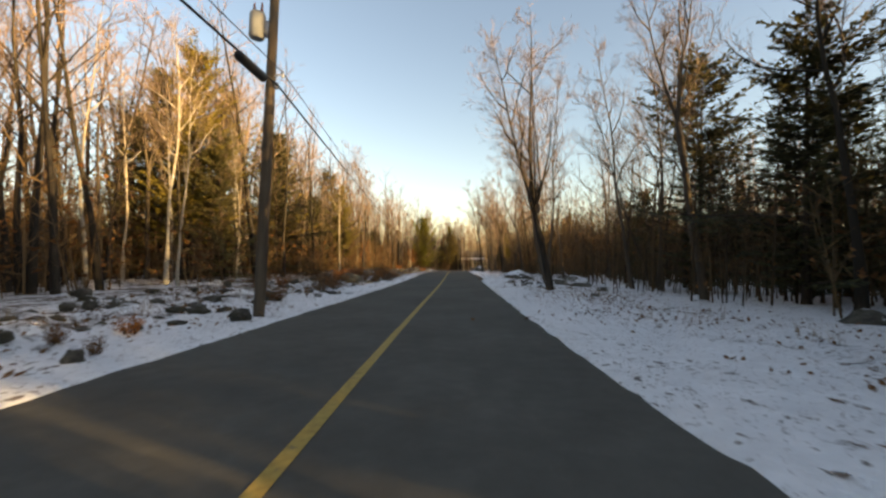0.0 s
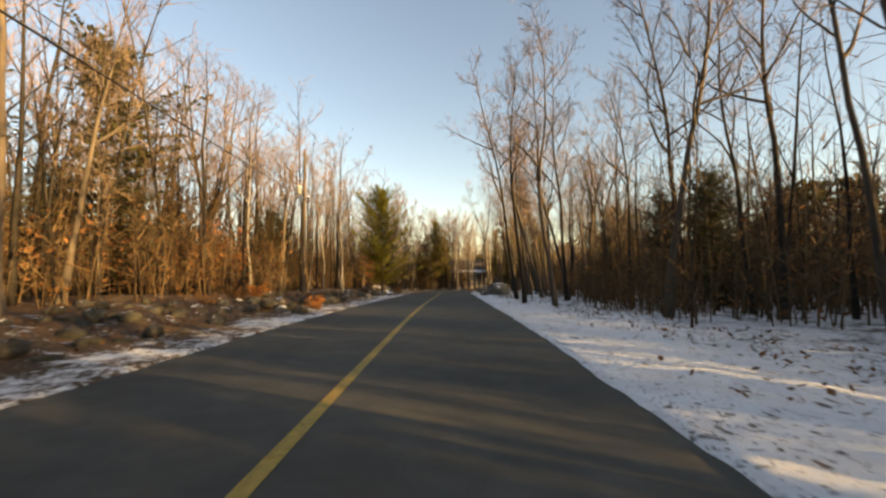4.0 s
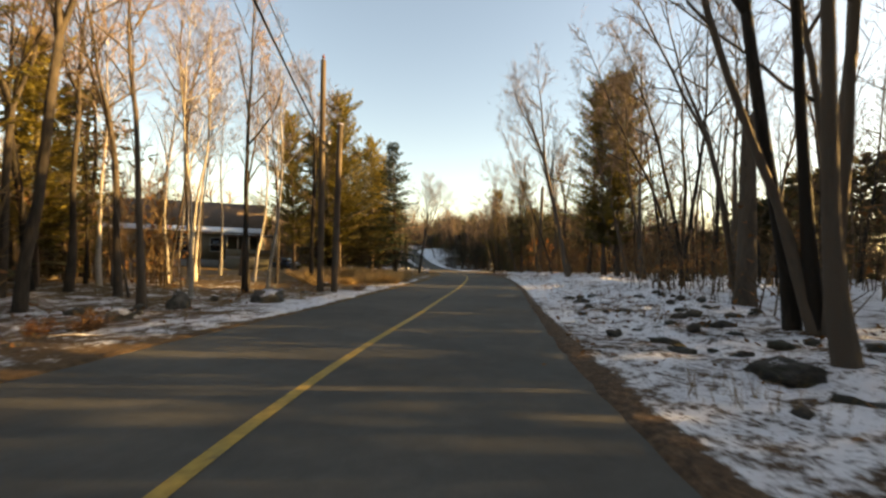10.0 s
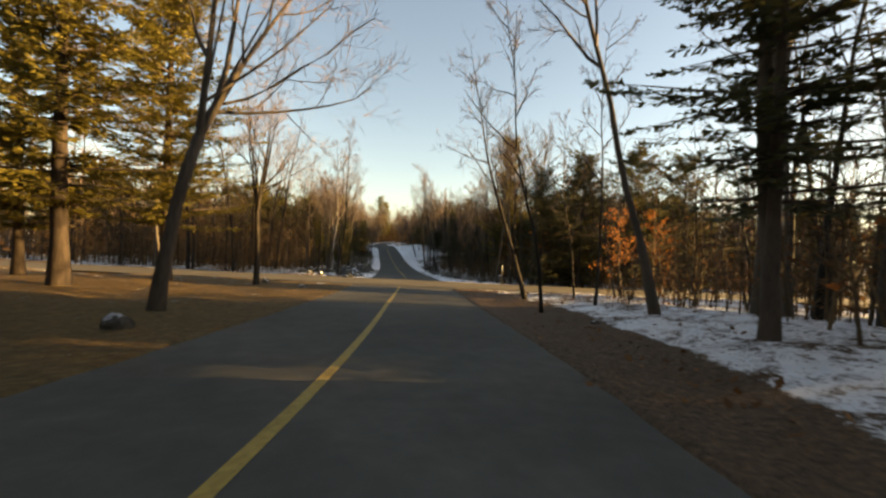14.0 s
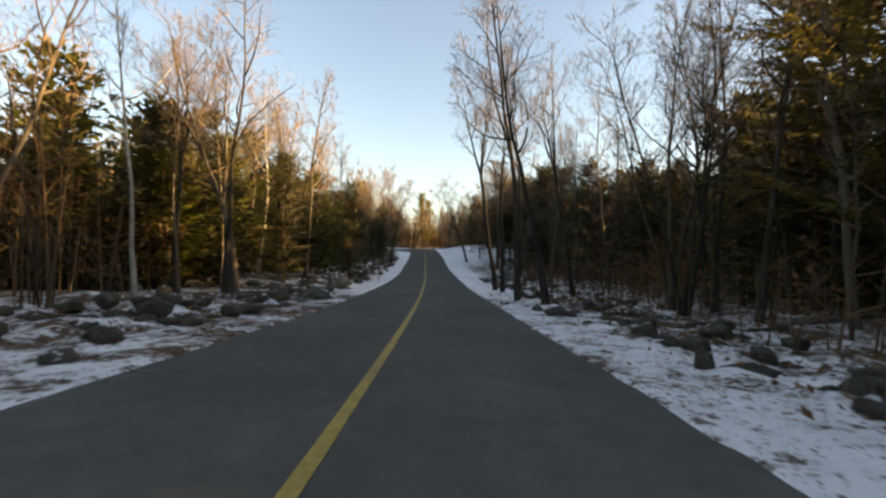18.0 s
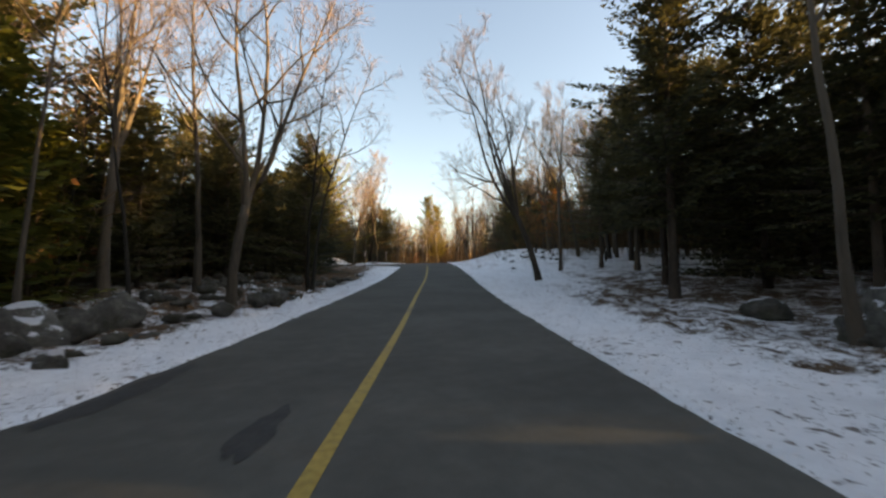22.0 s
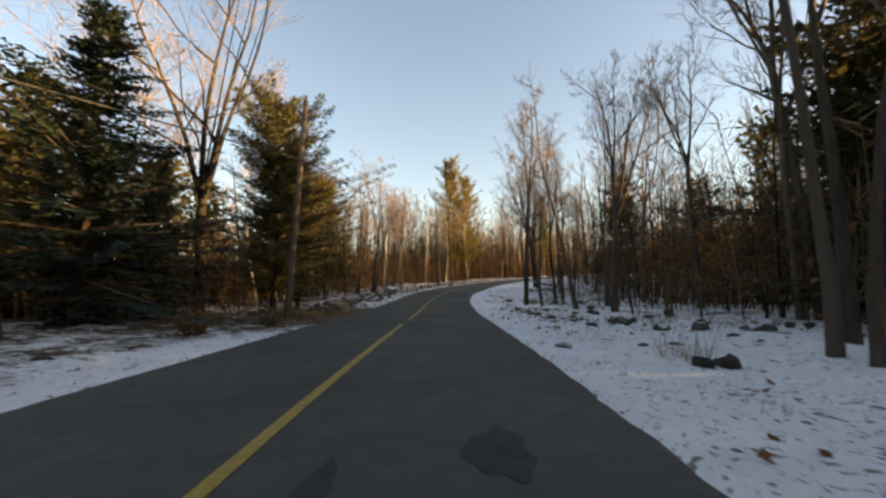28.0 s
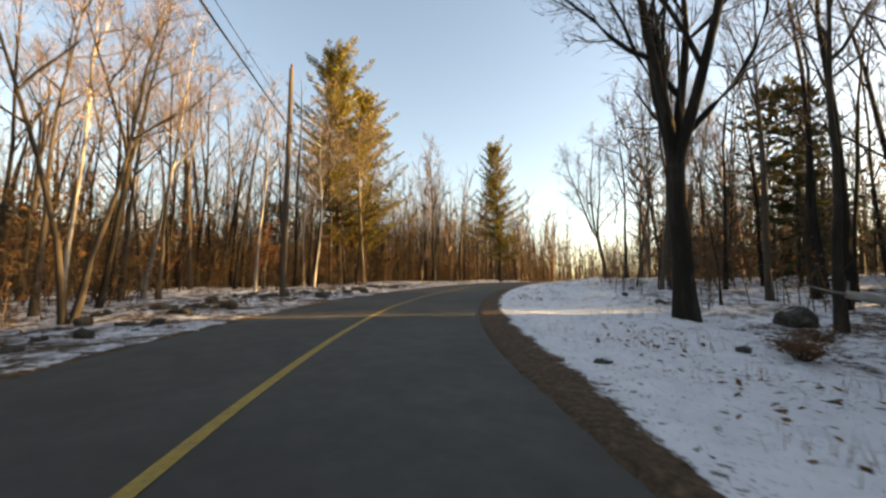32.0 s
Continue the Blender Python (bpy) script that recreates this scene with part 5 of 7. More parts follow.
tree("tall1", 412.0, 13.9, 0.76, lean=9, to=278)
tree("tall4", 404.3, 11.8, 0.82, lean=7, to=300)
tree("wide0", 434.3, 9.1, 0.87, lean=7, to=293)
tree("pine0", 398.4, -15.6, 0.76, lean=2, to=343)
tree("hem1", 402.3, -17.1, 1.17, lean=2, to=337)
tree("hem2", 400.6, -17.3, 0.97, lean=2, to=338)
for key_, s_, d_, h_ in (("birch0", 182.6, -12.6, 0.95), ("slim0", 183.5, -14.4, 0.9), ("birch1", 184.6, -14.0, 0.8), ("slim1", 187.3, -15.4, 0.85), ("birch0", 188.2, -14.6, 0.9), ("slim0", 186.6, -17.5, 0.9), ("birch1", 185.8, -11.1, 0.85), ("slim1", 185.8, -9.8, 0.85), ("slim0", 180.6, -16.0, 0.95), ("birch0", 190.5, -19.0, 0.9)):
    tree(key_, s_, d_, h_, lean=2, to=40 + 7 * s_ % 60, label="slender sunlit trunk in front of the house lawn")
for key_, s_, d_, h_ in (("old0", 311.2, 11.8, 0.86), ("hem1", 309.0, 15.0, 0.95), ("hem2", 312.1, 19.9, 1.05), ("old1", 304.8, 15.5, 0.95), ("hem0", 315.2, 17.9, 1.0), ("old1", 325.5, 17.0, 1.0), ("old1", 330.0, 23.5, 1.05), ("old0", 322.8, 22.2, 1.1), ("hem1", 370.7, -17.0, 0.85), ("hem2", 371.5, -13.5, 0.62)):
    tree(key_, s_, d_, h_)
for key_, s_, d_, h_ in (("oak0", 377.5, 13.5, 0.9), ("beech0", 380.5, 15.0, 1.0), ("beech1", 384.0, 12.5, 0.9), ("oak0", 388.5, 15.5, 0.95), ("beech0", 366.5, 12.0, 0.9), ("beech1", 376.0, 17.0, 1.1), ("oak0", 382.5, 18.0, 1.05), ("beech0", 396.0, 14.5, 1.0), ("oak0", 418.0, -12.0, 0.9), ("beech1", 414.0, -14.0, 1.0), ("beech0", 422.0, -11.0, 0.9), ("beech1", 426.0, -13.0, 1.05)):
    tree(key_, s_, d_, h_, lean=3, to=s_ * 37 % 360)
for key_, s_, d_, h_ in (("hem2", 339.7, 10.4, 0.66), ("oak0", 336.7, 15.2, 1.3), ("oak0", 333.5, 12.6, 1.1), ("wide2", 335.7, 17.8, 1.15), ("wide0", 331.8, 18.6, 1.1), ("tall3", 341.6, 14.5, 0.9), ("wide3", 327.5, 16.0, 1.0)):
    tree(key_, s_, d_, h_)
tree("hem0", 126.8, 15.3, 0.56)
tree("hem2", 124.0, 16.4, 0.52)
tree("hem1", 130.5, 17.5, 0.55)
tree("hem0", 72.3, 17.9, 0.69, lean=1, to=2)
tree("pine1", 82.9, -19.8, 0.82, lean=1, to=38)
tree("hem1", 80.8, -20.5, 0.85, lean=2, to=63)
tree("tall1", 275.1, 4.6, 0.88, lean=8, to=266, label="stout bare trunk leaning over the snow verge")
tree("wide1", 287.2, -11.8, 0.87, lean=3, to=5)
tree("hem0", 313.7, -10.4, 0.68, lean=2, to=351)
tree("hem2", 318.8, -13.2, 0.82, lean=2, to=349)
tree("hem1", 335.1, -11.8, 0.91, lean=2, to=335)
tree("gold0", 340.2, -15.2, 0.75, lean=2, to=350)
tree("old1", 346.2, -17.6, 0.76, lean=2, to=351)
tree("old0", 348.9, -15.0, 0.89, lean=2, to=360)
tree("old1", 350.3, -13.1, 0.62, lean=2, to=339)
tree("hem1", 376.7, -15.2, 0.76, lean=2, to=351)
tree("hem0", 378.5, -23.9, 0.95, lean=2, to=334)
tree("hem2", 376.6, -18.7, 0.80, lean=2, to=332)
tree("old1", 370.0, 18.4, 0.74, lean=2, to=358)
tree("oak0", 154.7, -12.1, 1.09, lean=2, to=356)
tree("beech0", 156.1, -12.8, 1.09, lean=2, to=355)
tree("oak0", 157.6, -13.3, 1.09, lean=2, to=353)
tree("beech1", 159.7, -14.3, 1.09, lean=2, to=353)
tree("beech0", 147.3, -15.5, 1.09, lean=1, to=323)
tree("oak0", 125.7, -15.7, 1.00, lean=2, to=349)
tree("beech1", 127.7, -15.9, 1.09, lean=2, to=349)
tree("oak0", 130.7, -15.1, 1.00, lean=2, to=348)
tree("beech0", 134.0, -14.0, 1.09, lean=2, to=348)
tree("pine0", 179.0, -16.4, 0.57, lean=2, to=247)
tree("hem1", 181.6, -18.3, 0.50, lean=2, to=250)
tree("tall0", 173.3, 8.2, 1.00, lean=12, to=242)
tree("tall3", 173.8, 8.1, 0.94, lean=12, to=242)
tree("hem0", 334.1, -17.0, 0.82, lean=2, to=342)
tree("hem2", 336.1, -16.0, 0.79, lean=2, to=342)
tree("old1", 327.9, -14.4, 0.60, lean=2, to=344)
tree("hem1", 338.1, -14.6, 0.89, lean=2, to=341)
tree("hem2", 383.9, -9.7, 0.82, lean=2, to=7)
tree("old0", 386.5, -11.5, 0.77, lean=2, to=350)
tree("tall2", 329.9, 14.2, 0.94, lean=11, to=292)
tree("old1", 329.0, 17.4, 0.84, lean=2, to=341)
tree("wide1", 335.8, 13.2, 0.93, lean=9, to=304)

# ---- loose things ----
def spot(s, d):
    x, y, z, rx, ry = (float(v) for v in centre(s))
    return x + rx * d, y + ry * d


def rock_arrays(seed, sub=2):
    rng = random.Random(seed)
    bm = bmesh.new()
    bmesh.ops.create_icosphere(bm, subdivisions=sub, radius=0.5)
    off = Vector((rng.uniform(0, 50), rng.uniform(0, 50), rng.uniform(0, 50)))
    planes = [(Vector((rng.uniform(-1, 1), rng.uniform(-1, 1), rng.uniform(-0.2, 1))).normalized(), rng.uniform(0.30, 0.44)) for _ in range(11)]
    for v in bm.verts:
        p = v.co * (1 + 0.4 * noise.noise(v.co * 2.4 + off) + 0.22 * noise.noise(v.co * 5 + off))
        for n, k in planes:
            over = p.dot(n) - k
            if over > 0:
                p = p - n * over * 0.97
        v.co = p * (1 + 0.10 * noise.noise(v.co * 8 + off) + 0.06 * noise.noise(v.co * 17 + off))
    lo = min(v.co.z for v in bm.verts)
    hi = max(v.co.z for v in bm.verts)
    w = max(v.co.x for v in bm.verts) - min(v.co.x for v in bm.verts)
    vv = np.array([((v.co.x) / w, v.co.y / w, (v.co.z - lo) / (hi - lo)) for v in bm.verts], np.float32)
    bm.verts.ensure_lookup_table()
    ff = np.array([[v.index for v in f.verts] for f in bm.faces], np.int32)
    bm.free()
    return vv, ff, np.zeros((0, 4), np.int32)


ROCK_SHAPES = [rock_arrays(400 + i, 4 if i < 5 else 3) for i in range(9)]
ROCK_MESHES = [mesh_of("boulder", v, [t], ROCK, False) for v, t, _ in ROCK_SHAPES]
rock_rng = random.Random(77)


def boulder(s, d, w, h, kind=None):
    """A fieldstone w wide and h high, sunk a little into the ground."""
    x, y = spot(s, d)
    if 0.5 < w < 1.0:
        w, h = 0.72 * w, 0.72 * h
    if d > 0 and (s > 318 or 150 < s < 182):
        w, h = 0.75 * w, 0.6 * h
    k = rock_rng.randrange(5) if w > 0.9 else rock_rng.randrange(9)
    ob = new("boulder", ROCK_MESHES[k])
    sink = 0.68 * h
    ob.matrix_basis = Matrix.Translation((x, y, gz(x, y) - sink)) @ Matrix.Rotation(rock_rng.uniform(0, 6.283), 4, "Z") @ Matrix.Diagonal((w * 1.05, w * rock_rng.uniform(0.75, 1.05), h * 1.65, 1))
    FREE.append((x, y, w * 0.7 + 0.3))
    label = "large mossy grey boulder with snow in its cracks" if w > 1.6 else "grey fieldstone with a cap of snow" if w > 0.6 else "small grey stone in the snow"
    return tagged(ob, label, "boulder", "stones along the road")


def brush_mesh(name, seed, material, n, size):
    """A knee-high bush of twigs and dry leaves, one metre wide and high."""
    rng = random.Random(seed)
    so, tw = Soup(), Soup()
    for _ in range(26):
        a, r = rng.uniform(0, 6.283), rng.uniform(0.1, 0.5)
        top = Vector((math.cos(a) * r, math.sin(a) * r, rng.uniform(0.45, 1.0)))
        foot = Vector((math.cos(a) * 0.08, math.sin(a) * 0.08, -0.05))
        tw.spike(foot, top, 0.012)
        for _ in range(n // 26):
            q = foot.lerp(top, rng.uniform(0.3, 1.0)) + Vector((rng.uniform(-0.1, 0.1), rng.uniform(-0.1, 0.1), rng.uniform(-0.08, 0.08)))
            w = Vector((rng.uniform(-1, 1), rng.uniform(-1, 1), rng.uniform(-0.8, 0.5))).normalized()
            so.leaf(q, w, w.orthogonal().normalized(), size * rng.uniform(0.7, 1.3), size * 0.6)
    return so.mesh("leaves", material), tw.mesh("brushwood", BARK)


BRUSH = [brush_mesh("brush", 500, RUST_LEAF, 420, 0.085), brush_mesh("brush", 501, BROWN_LEAF, 420, 0.085), brush_mesh("brush", 502, BROWN_LEAF, 240, 0.08)]


def leaf_bush(s, d, w, h):
    x, y = spot(s, d)
    k = rock_rng.choice((0, 1, 1, 2))
    t = thing("leafy_bush", Matrix.Translation((x, y, gz(x, y))) @ Matrix.Rotation(rock_rng.uniform(0, 6.283), 4, "Z") @ Matrix.Diagonal((w * 1.1, w * 1.1, max(h, 0.3) * 1.15, 1)),
              "low oak brush with rust-brown dry leaves" if k == 0 else "low bush with dull brown dry leaves", "bush", "brush on the verge")
    part("leaves", BRUSH[k][0], t)
    part("brushwood", BRUSH[k][1], t)


def grass_meshes(seed, n):
    rng = random.Random(seed)
    so = Soup()
    for _ in range(n):
        a, r = rng.uniform(0, 6.283), 0.3 * math.sqrt(rng.random())
        f = Vector((math.cos(a) * r, math.sin(a) * r, -0.03))
        d = Vector((math.cos(a) * r + rng.uniform(-0.3, 0.3), math.sin(a) * r + rng.uniform(-0.3, 0.3), 1)).normalized()
        so.leaf(f, d, d.cross(Vector((rng.uniform(-1, 1), rng.uniform(-1, 1), 0.1))).normalized(), rng.uniform(0.35, 1.05), 0.014)
    return so


GRASS = [grass_meshes(520 + i, 420 if i < 3 else 60).mesh("dry_grass", STRAW) for i in range(4)]


def grass_clump(s, d, w, h):
    x, y = spot(s, d)
    ob = new("grass_clump", GRASS[rock_rng.randrange(3) if w > 0.4 else 3])
    ob.matrix_basis = Matrix.Translation((x, y, gz(x, y))) @ Matrix.Rotation(rock_rng.uniform(0, 6.283), 4, "Z") @ Matrix.Diagonal((w * 1.4, w * 1.4, h, 1))
    return tagged(ob, "clump of tall straw-coloured dry grass", "grass", "dry grass clumps")


def fallen_log(s1, d1, s2, d2, lift):
    """A dead trunk from one spot to another, its far end raised."""
    (x1, y1), (x2, y2) = spot(s1, d1), spot(s2, d2)
    a, b = Vector((x1, y1, gz(x1, y1) + 0.06)), Vector((x2, y2, gz(x2, y2) + lift + 0.08))
    L = (b - a).length
    a, b = (a, a + (b - a) * max(1.0, 3.0 / max(L, 0.5)))
    so, rng = Soup(), random.Random(int(s1 * 10))
    pts = [a.lerp(b, i / 7) + Vector((rng.uniform(-0.06, 0.06), rng.uniform(-0.06, 0.06), rng.uniform(-0.02, 0.05))) - a for i in range(8)]
    so.tube(pts, [0.13 * (1 - 0.5 * i / 7) for i in range(8)], 8)
    t = thing("fallen_log", Matrix.Translation(a), "pale dead trunk lying among the stones", "log", "fallen wood")
    part("log_trunk", so.mesh("log_trunk", DEAD_WOOD, True), t)
    for i in range(5):
        br = Soup()
        p = pts[rng.randrange(2, 8)]
        w = Vector((rng.uniform(-1, 1), rng.uniform(-1, 1), rng.uniform(0.1, 1))).normalized()
        br.tube(wander(rng, p, w, rng.uniform(0.4, 1.1), 3, 0.25, 0.05), [0.03, 0.022, 0.014, 0.006], 4, False)
        part("broken_branch", br.mesh("broken_branch", DEAD_WOOD, True), t)


def snag(s, d, h, r):
    """A dead trunk that broke off."""
    x, y = spot(s, d)
    rng = random.Random(int(s * 7))
    so = Soup()
    pts = wander(rng, (0, 0, -0.2), (0, 0, 1), h, 7, 0.04, 0.0)
    so.tube(pts, [r * (1.35 if i == 0 else 1.0 - 0.35 * i / 7) for i in range(8)], 9, False)
    rim = len(so.v) - 9
    top = pts[-1]
    for k in range(6):
        a = k * 1.047
        c = Vector((math.cos(a), math.sin(a), 0)) * r * 0.5
        so.spike(top + c - Vector((0, 0, 0.1)), top + c * 0.9 + Vector((0, 0, rng.uniform(0.1, 0.55))), r * 0.4, rim + k)
    t = thing("dead_snag", Matrix.Translation((x, y, gz(x, y))), "broken-topped dead trunk without bark", "dead tree", "dead trunks")
    part("trunk", so.mesh("trunk", BARK, True), t)
    for i in range(5):
        br = Soup()
        p, tt = along(pts, rng.uniform(0.35, 0.95))
        br.tube(wander(rng, p, side_way(rng, tt, 1.1, i * 2.2), rng.uniform(0.2, 0.7) * min(1, h / 4), 3, 0.2, 0.05), [0.035, 0.025, 0.015, 0.006], 4, False)
        part("branch_stub", br.mesh("branch_stub", BARK, True), t)


# ---- utility line ----
GALV = plain("galvanised_steel", (0.42, 0.43, 0.44), 0.45, 0.9, 12, 0.2)
TANK = plain("transformer_grey_paint", (0.20, 0.21, 0.21), 0.5, 0.0, 4, 0.15)
CERAMIC = plain("brown_ceramic", (0.12, 0.05, 0.03), 0.2, 0.0, 8, 0.1)
CABLE = plain("black_cable_sheath", (0.015, 0.015, 0.016), 0.6, 0.0, 8, 0.2)


def utility_pole(s, d, h, tank=False, lean=0.0, label="", drop=3.9):
    """A wooden pole; gives the points where its three lines hang."""
    x, y = spot(s, d)
    z = gz(x, y)
    _, _, _, rx, ry = (float(v) for v in centre(s))
    face = Matrix.Rotation(math.atan2(ry, rx), 4, "Z")
    m = Matrix.Translation((x, y, z)) @ Matrix.Rotation(radians(lean), 4, Vector((rx, ry, 0)).cross(Vector((0, 0, 1)))) @ face
    t = thing("utility_pole", m, label or "weathered wooden utility pole carrying two lines", "utility pole", "poles of the roadside line")
    so = Soup().tube([(0, 0, -0.4), (0, 0, 0.1), (0, 0, h * 0.5), (0, 0, h)], [0.145, 0.14, 0.125, 0.105], 12)
    part("shaft", so.mesh("shaft", POLE_WOOD, True), t)
    ins = Soup().tube([(0, 0, h - 0.03), (0, 0, h + 0.10)], [0.02, 0.02], 6).tube([(0, 0, h + 0.08), (0, 0, h + 0.13), (0, 0, h + 0.18), (0, 0, h + 0.24)], [0.05, 0.075, 0.045, 0.03], 10)
    part("insulator", ins.mesh("insulator", CERAMIC, True), t, "brown ceramic pin insulator")
    br = Soup().tube([(0.10, 0, h - drop - 0.1), (0.30, 0, h - drop - 0.05)], [0.02, 0.02], 6).tube([(0.30, 0, h - drop - 0.12), (0.30, 0, h - drop + 0.02)], [0.045, 0.045], 8)
    part("neutral_bracket", br.mesh("neutral_bracket", GALV, True), t)
    clamp = Soup().box((0.10, -0.05, h - drop - 0.43), (0.2, 0.05, h - drop - 0.28))
    part("cable_clamp", clamp.mesh("cable_clamp", GALV), t)
    if tank:
        so = Soup().tube([(-0.42, 0, h - 3.05), (-0.42, 0, h - 3.0), (-0.42, 0, h - 2.45), (-0.42, 0, h - 2.38)], [0.16, 0.2, 0.2, 0.17], 16).tube([(-0.42, 0, h - 3.05), (-0.42, 0, h - 3.06)], [0.16, 0.02], 16)
        tk = part("transformer", so.mesh("transformer", TANK, True), t, "grey cylindrical pole transformer")
        for o in (-0.1, 0.1):
            b = Soup().tube([(-0.42 + o, 0, h - 2.4), (-0.42 + o, 0, h - 2.28), (-0.42 + o, 0, h - 2.12)], [0.05, 0.035, 0.02], 8)
            part("bushing", b.mesh("bushing", CERAMIC, True), tk)
        part("mount", Soup().box((-0.2, -0.06, h - 3.0), (-0.1, 0.06, h - 2.6)).mesh("mount", GALV), tk)
    return [m @ Vector(p) for p in ((0, 0, h + 0.22), (0.30, 0, h - drop), (0.2, 0, h - drop - 0.35))]


def hang(name, a, b, sag, r, label):
    """One span of line between two points."""
    pts = [a.lerp(b, i / 24) - Vector((0, 0, sag * 4 * (i / 24) * (1 - i / 24))) for i in range(25)]
    so = Soup().tube([p - a for p in pts], [r] * 25, 6)
    ob = new(name, so.mesh(name, CABLE, True))
    ob.matrix_basis = Matrix.Translation(a)
    return tagged(ob, label, "cable", "spans of the roadside line")


def span(p, q, sag=0.3):
    hang("overhead_line", p[1], q[1], sag * 1.1, 0.012, "thin neutral line below the pole top")
    hang("telephone_cable", p[2], q[2], sag * 1.2, 0.028, "thick black telephone cable slung between poles")


p_start = utility_pole(8, -5.2, 10.2)
p_one = utility_pole(64.2, -3.75, 10.2, True, -2.5, "wooden utility pole with a grey transformer, footed in snow")
p_two = utility_pole(127.9, -9.2, 10.2, True, 0.0, "wooden utility pole with a transformer behind the rubble bank", 3.1)
p_three = utility_pole(181.0, -5.2, 9.7, False, 1.0, "wooden utility pole doubled by a second stub pole", 3.4)
p_four = utility_pole(246.5, -22.5, 9.5)
p_five = utility_pole(285.8, -18.0, 9.0)
p_six = utility_pole(328.0, -17.0, 9.0)
p_seven = utility_pole(370.1, -4.95, 9.4, False, -4.0, "dark wooden utility pole leaning a little over dry grass", 2.3)
p_eight = utility_pole(412.0, -6.3, 11.2, drop=2.9)
p_nine = utility_pole(449.0, -7.5, 10.5)
stub = thing("stub_pole", Matrix.Translation((*spot(180.9, -4.55), gz(*spot(180.9, -4.55)))) @ Matrix.Rotation(radians(1.5), 4, "X"), "sunlit second pole standing beside the utility pole", "utility pole", "poles of the roadside line")
part("shaft", Soup().tube([(0, 0, -0.4), (0, 0, 4.0), (0, 0, 6.9)], [0.14, 0.125, 0.115], 12).mesh("shaft", POLE_WOOD, True), stub)
part("cap", Soup().tube([(0, 0, 6.9), (0, 0, 6.96)], [0.125, 0.11], 12).mesh("cap", GALV, True), stub)
for a_, b_ in ((p_start, p_one), (p_one, p_two), (p_two, p_three), (p_three, p_four), (p_four, p_five), (p_five, p_six), (p_six, p_seven), (p_seven, p_eight), (p_eight, p_nine)):
    span(a_, b_)
# the splice box on the telephone cable near the first pole
case_a = p_one[2].lerp(p_start[2], 0.035)
case_b = p_one[2].lerp(p_start[2], 0.012)
case = new("splice_case", Soup().tube([Vector((0, 0, 0)), (case_b - case_a) * 0.08, (case_b - case_a) * 0.92, case_b - case_a], [0.03, 0.11, 0.11, 0.03], 12).mesh("splice_case", CABLE, True))
case.matrix_basis = Matrix.Translation(case_a - Vector((0, 0, 0.14)))
tagged(case, "black splice case hanging on the telephone cable", "splice case")


SIGN_GREEN = plain("dark_sign_paint", (0.03, 0.05, 0.04), 0.5, 0.0, 6, 0.2)


def sign_post(s, d, h, blade, label):
    x, y = spot(s, d)
    t = thing("sign_post", Matrix.Translation((x, y, gz(x, y))), label, "sign post", "posts at the junctions")
    post = Soup()
    post.box((-0.03, -0.018, -0.3), (0.03, -0.012, h)).box((-0.03, -0.012, -0.3), (-0.024, 0.018, h)).box((0.024, -0.012, -0.3), (0.03, 0.018, h))
    part("channel_post", post.mesh("channel_post", GALV if not blade else POLE_WOOD), t)
    if blade:
        part("reflector_strip", Soup().box((-0.028, -0.026, h * 0.62), (0.028, -0.019, h * 0.96)).mesh("reflector_strip", plain("worn_white_strip", (0.6, 0.6, 0.58), 0.5)), t, "worn pale strip near the top")
    part("bolt", Soup().tube([(0, -0.03, h * 0.9), (0, -0.012, h * 0.9)], [0.012, 0.012], 6).mesh("bolt", GALV), t)


sign_post(240.9, 8.1, 1.75, True, "thin weathered marker post in the corner snow")
sign_post(337.0, -6.6, 1.9, True, "dark slim street marker post at the lane corner")
sign_post(352.2, -5.6, 1.7, False, "plain grey metal post beside the snow")


# ---- houses and a car ----
SIDING = varied("dull_olive_siding", (0.10, 0.095, 0.07), (0.17, 0.155, 0.115), 1.2, 0.85, (0.4, 0.4, 6), 0.3, 0.01, 0.05)
PALE_SIDING = varied("pale_siding", (0.27, 0.265, 0.25), (0.37, 0.36, 0.34), 1.0, 0.8, (0.4, 0.4, 6), 0.2, 0.01, 0.05)
YELLOW_SIDING = varied("cream_siding", (0.45, 0.36, 0.2), (0.6, 0.48, 0.28), 1.0, 0.8, (0.4, 0.4, 6), 0.2, 0.01, 0.05)
SHINGLE = varied("brown_shingles", (0.06, 0.042, 0.032), (0.13, 0.095, 0.07), 5.0, 0.95, (1, 1, 1), 0.5, 0.01, 0.05)
SNOW = varied("old_snow", (0.70, 0.71, 0.73), (0.84, 0.84, 0.85), 2.0, 0.85, (1, 1, 1), 0.5, 0.03, 0.1)
TRIM = plain("white_trim_paint", (0.30, 0.29, 0.27), 0.6, 0.0, 5, 0.12)
STONE_BASE = plain("grey_block_base", (0.20, 0.19, 0.17), 0.9, 0.0, 3, 0.25)
PANE = bpy.data.materials.new("dark_window_glass")
PANE.use_nodes = True
PANE.node_tree.nodes["Principled BSDF"].inputs["Base Color"].default_value = (0.012, 0.014, 0.016, 1)
PANE.node_tree.nodes["Principled BSDF"].inputs["Roughness"].default_value = 0.06


def boxes(name, parent, material, items, label=""):
    so = Soup()
    for lo, hi in items:
        so.box(lo, hi)
    return part(name, so.mesh(name, material), parent, label)


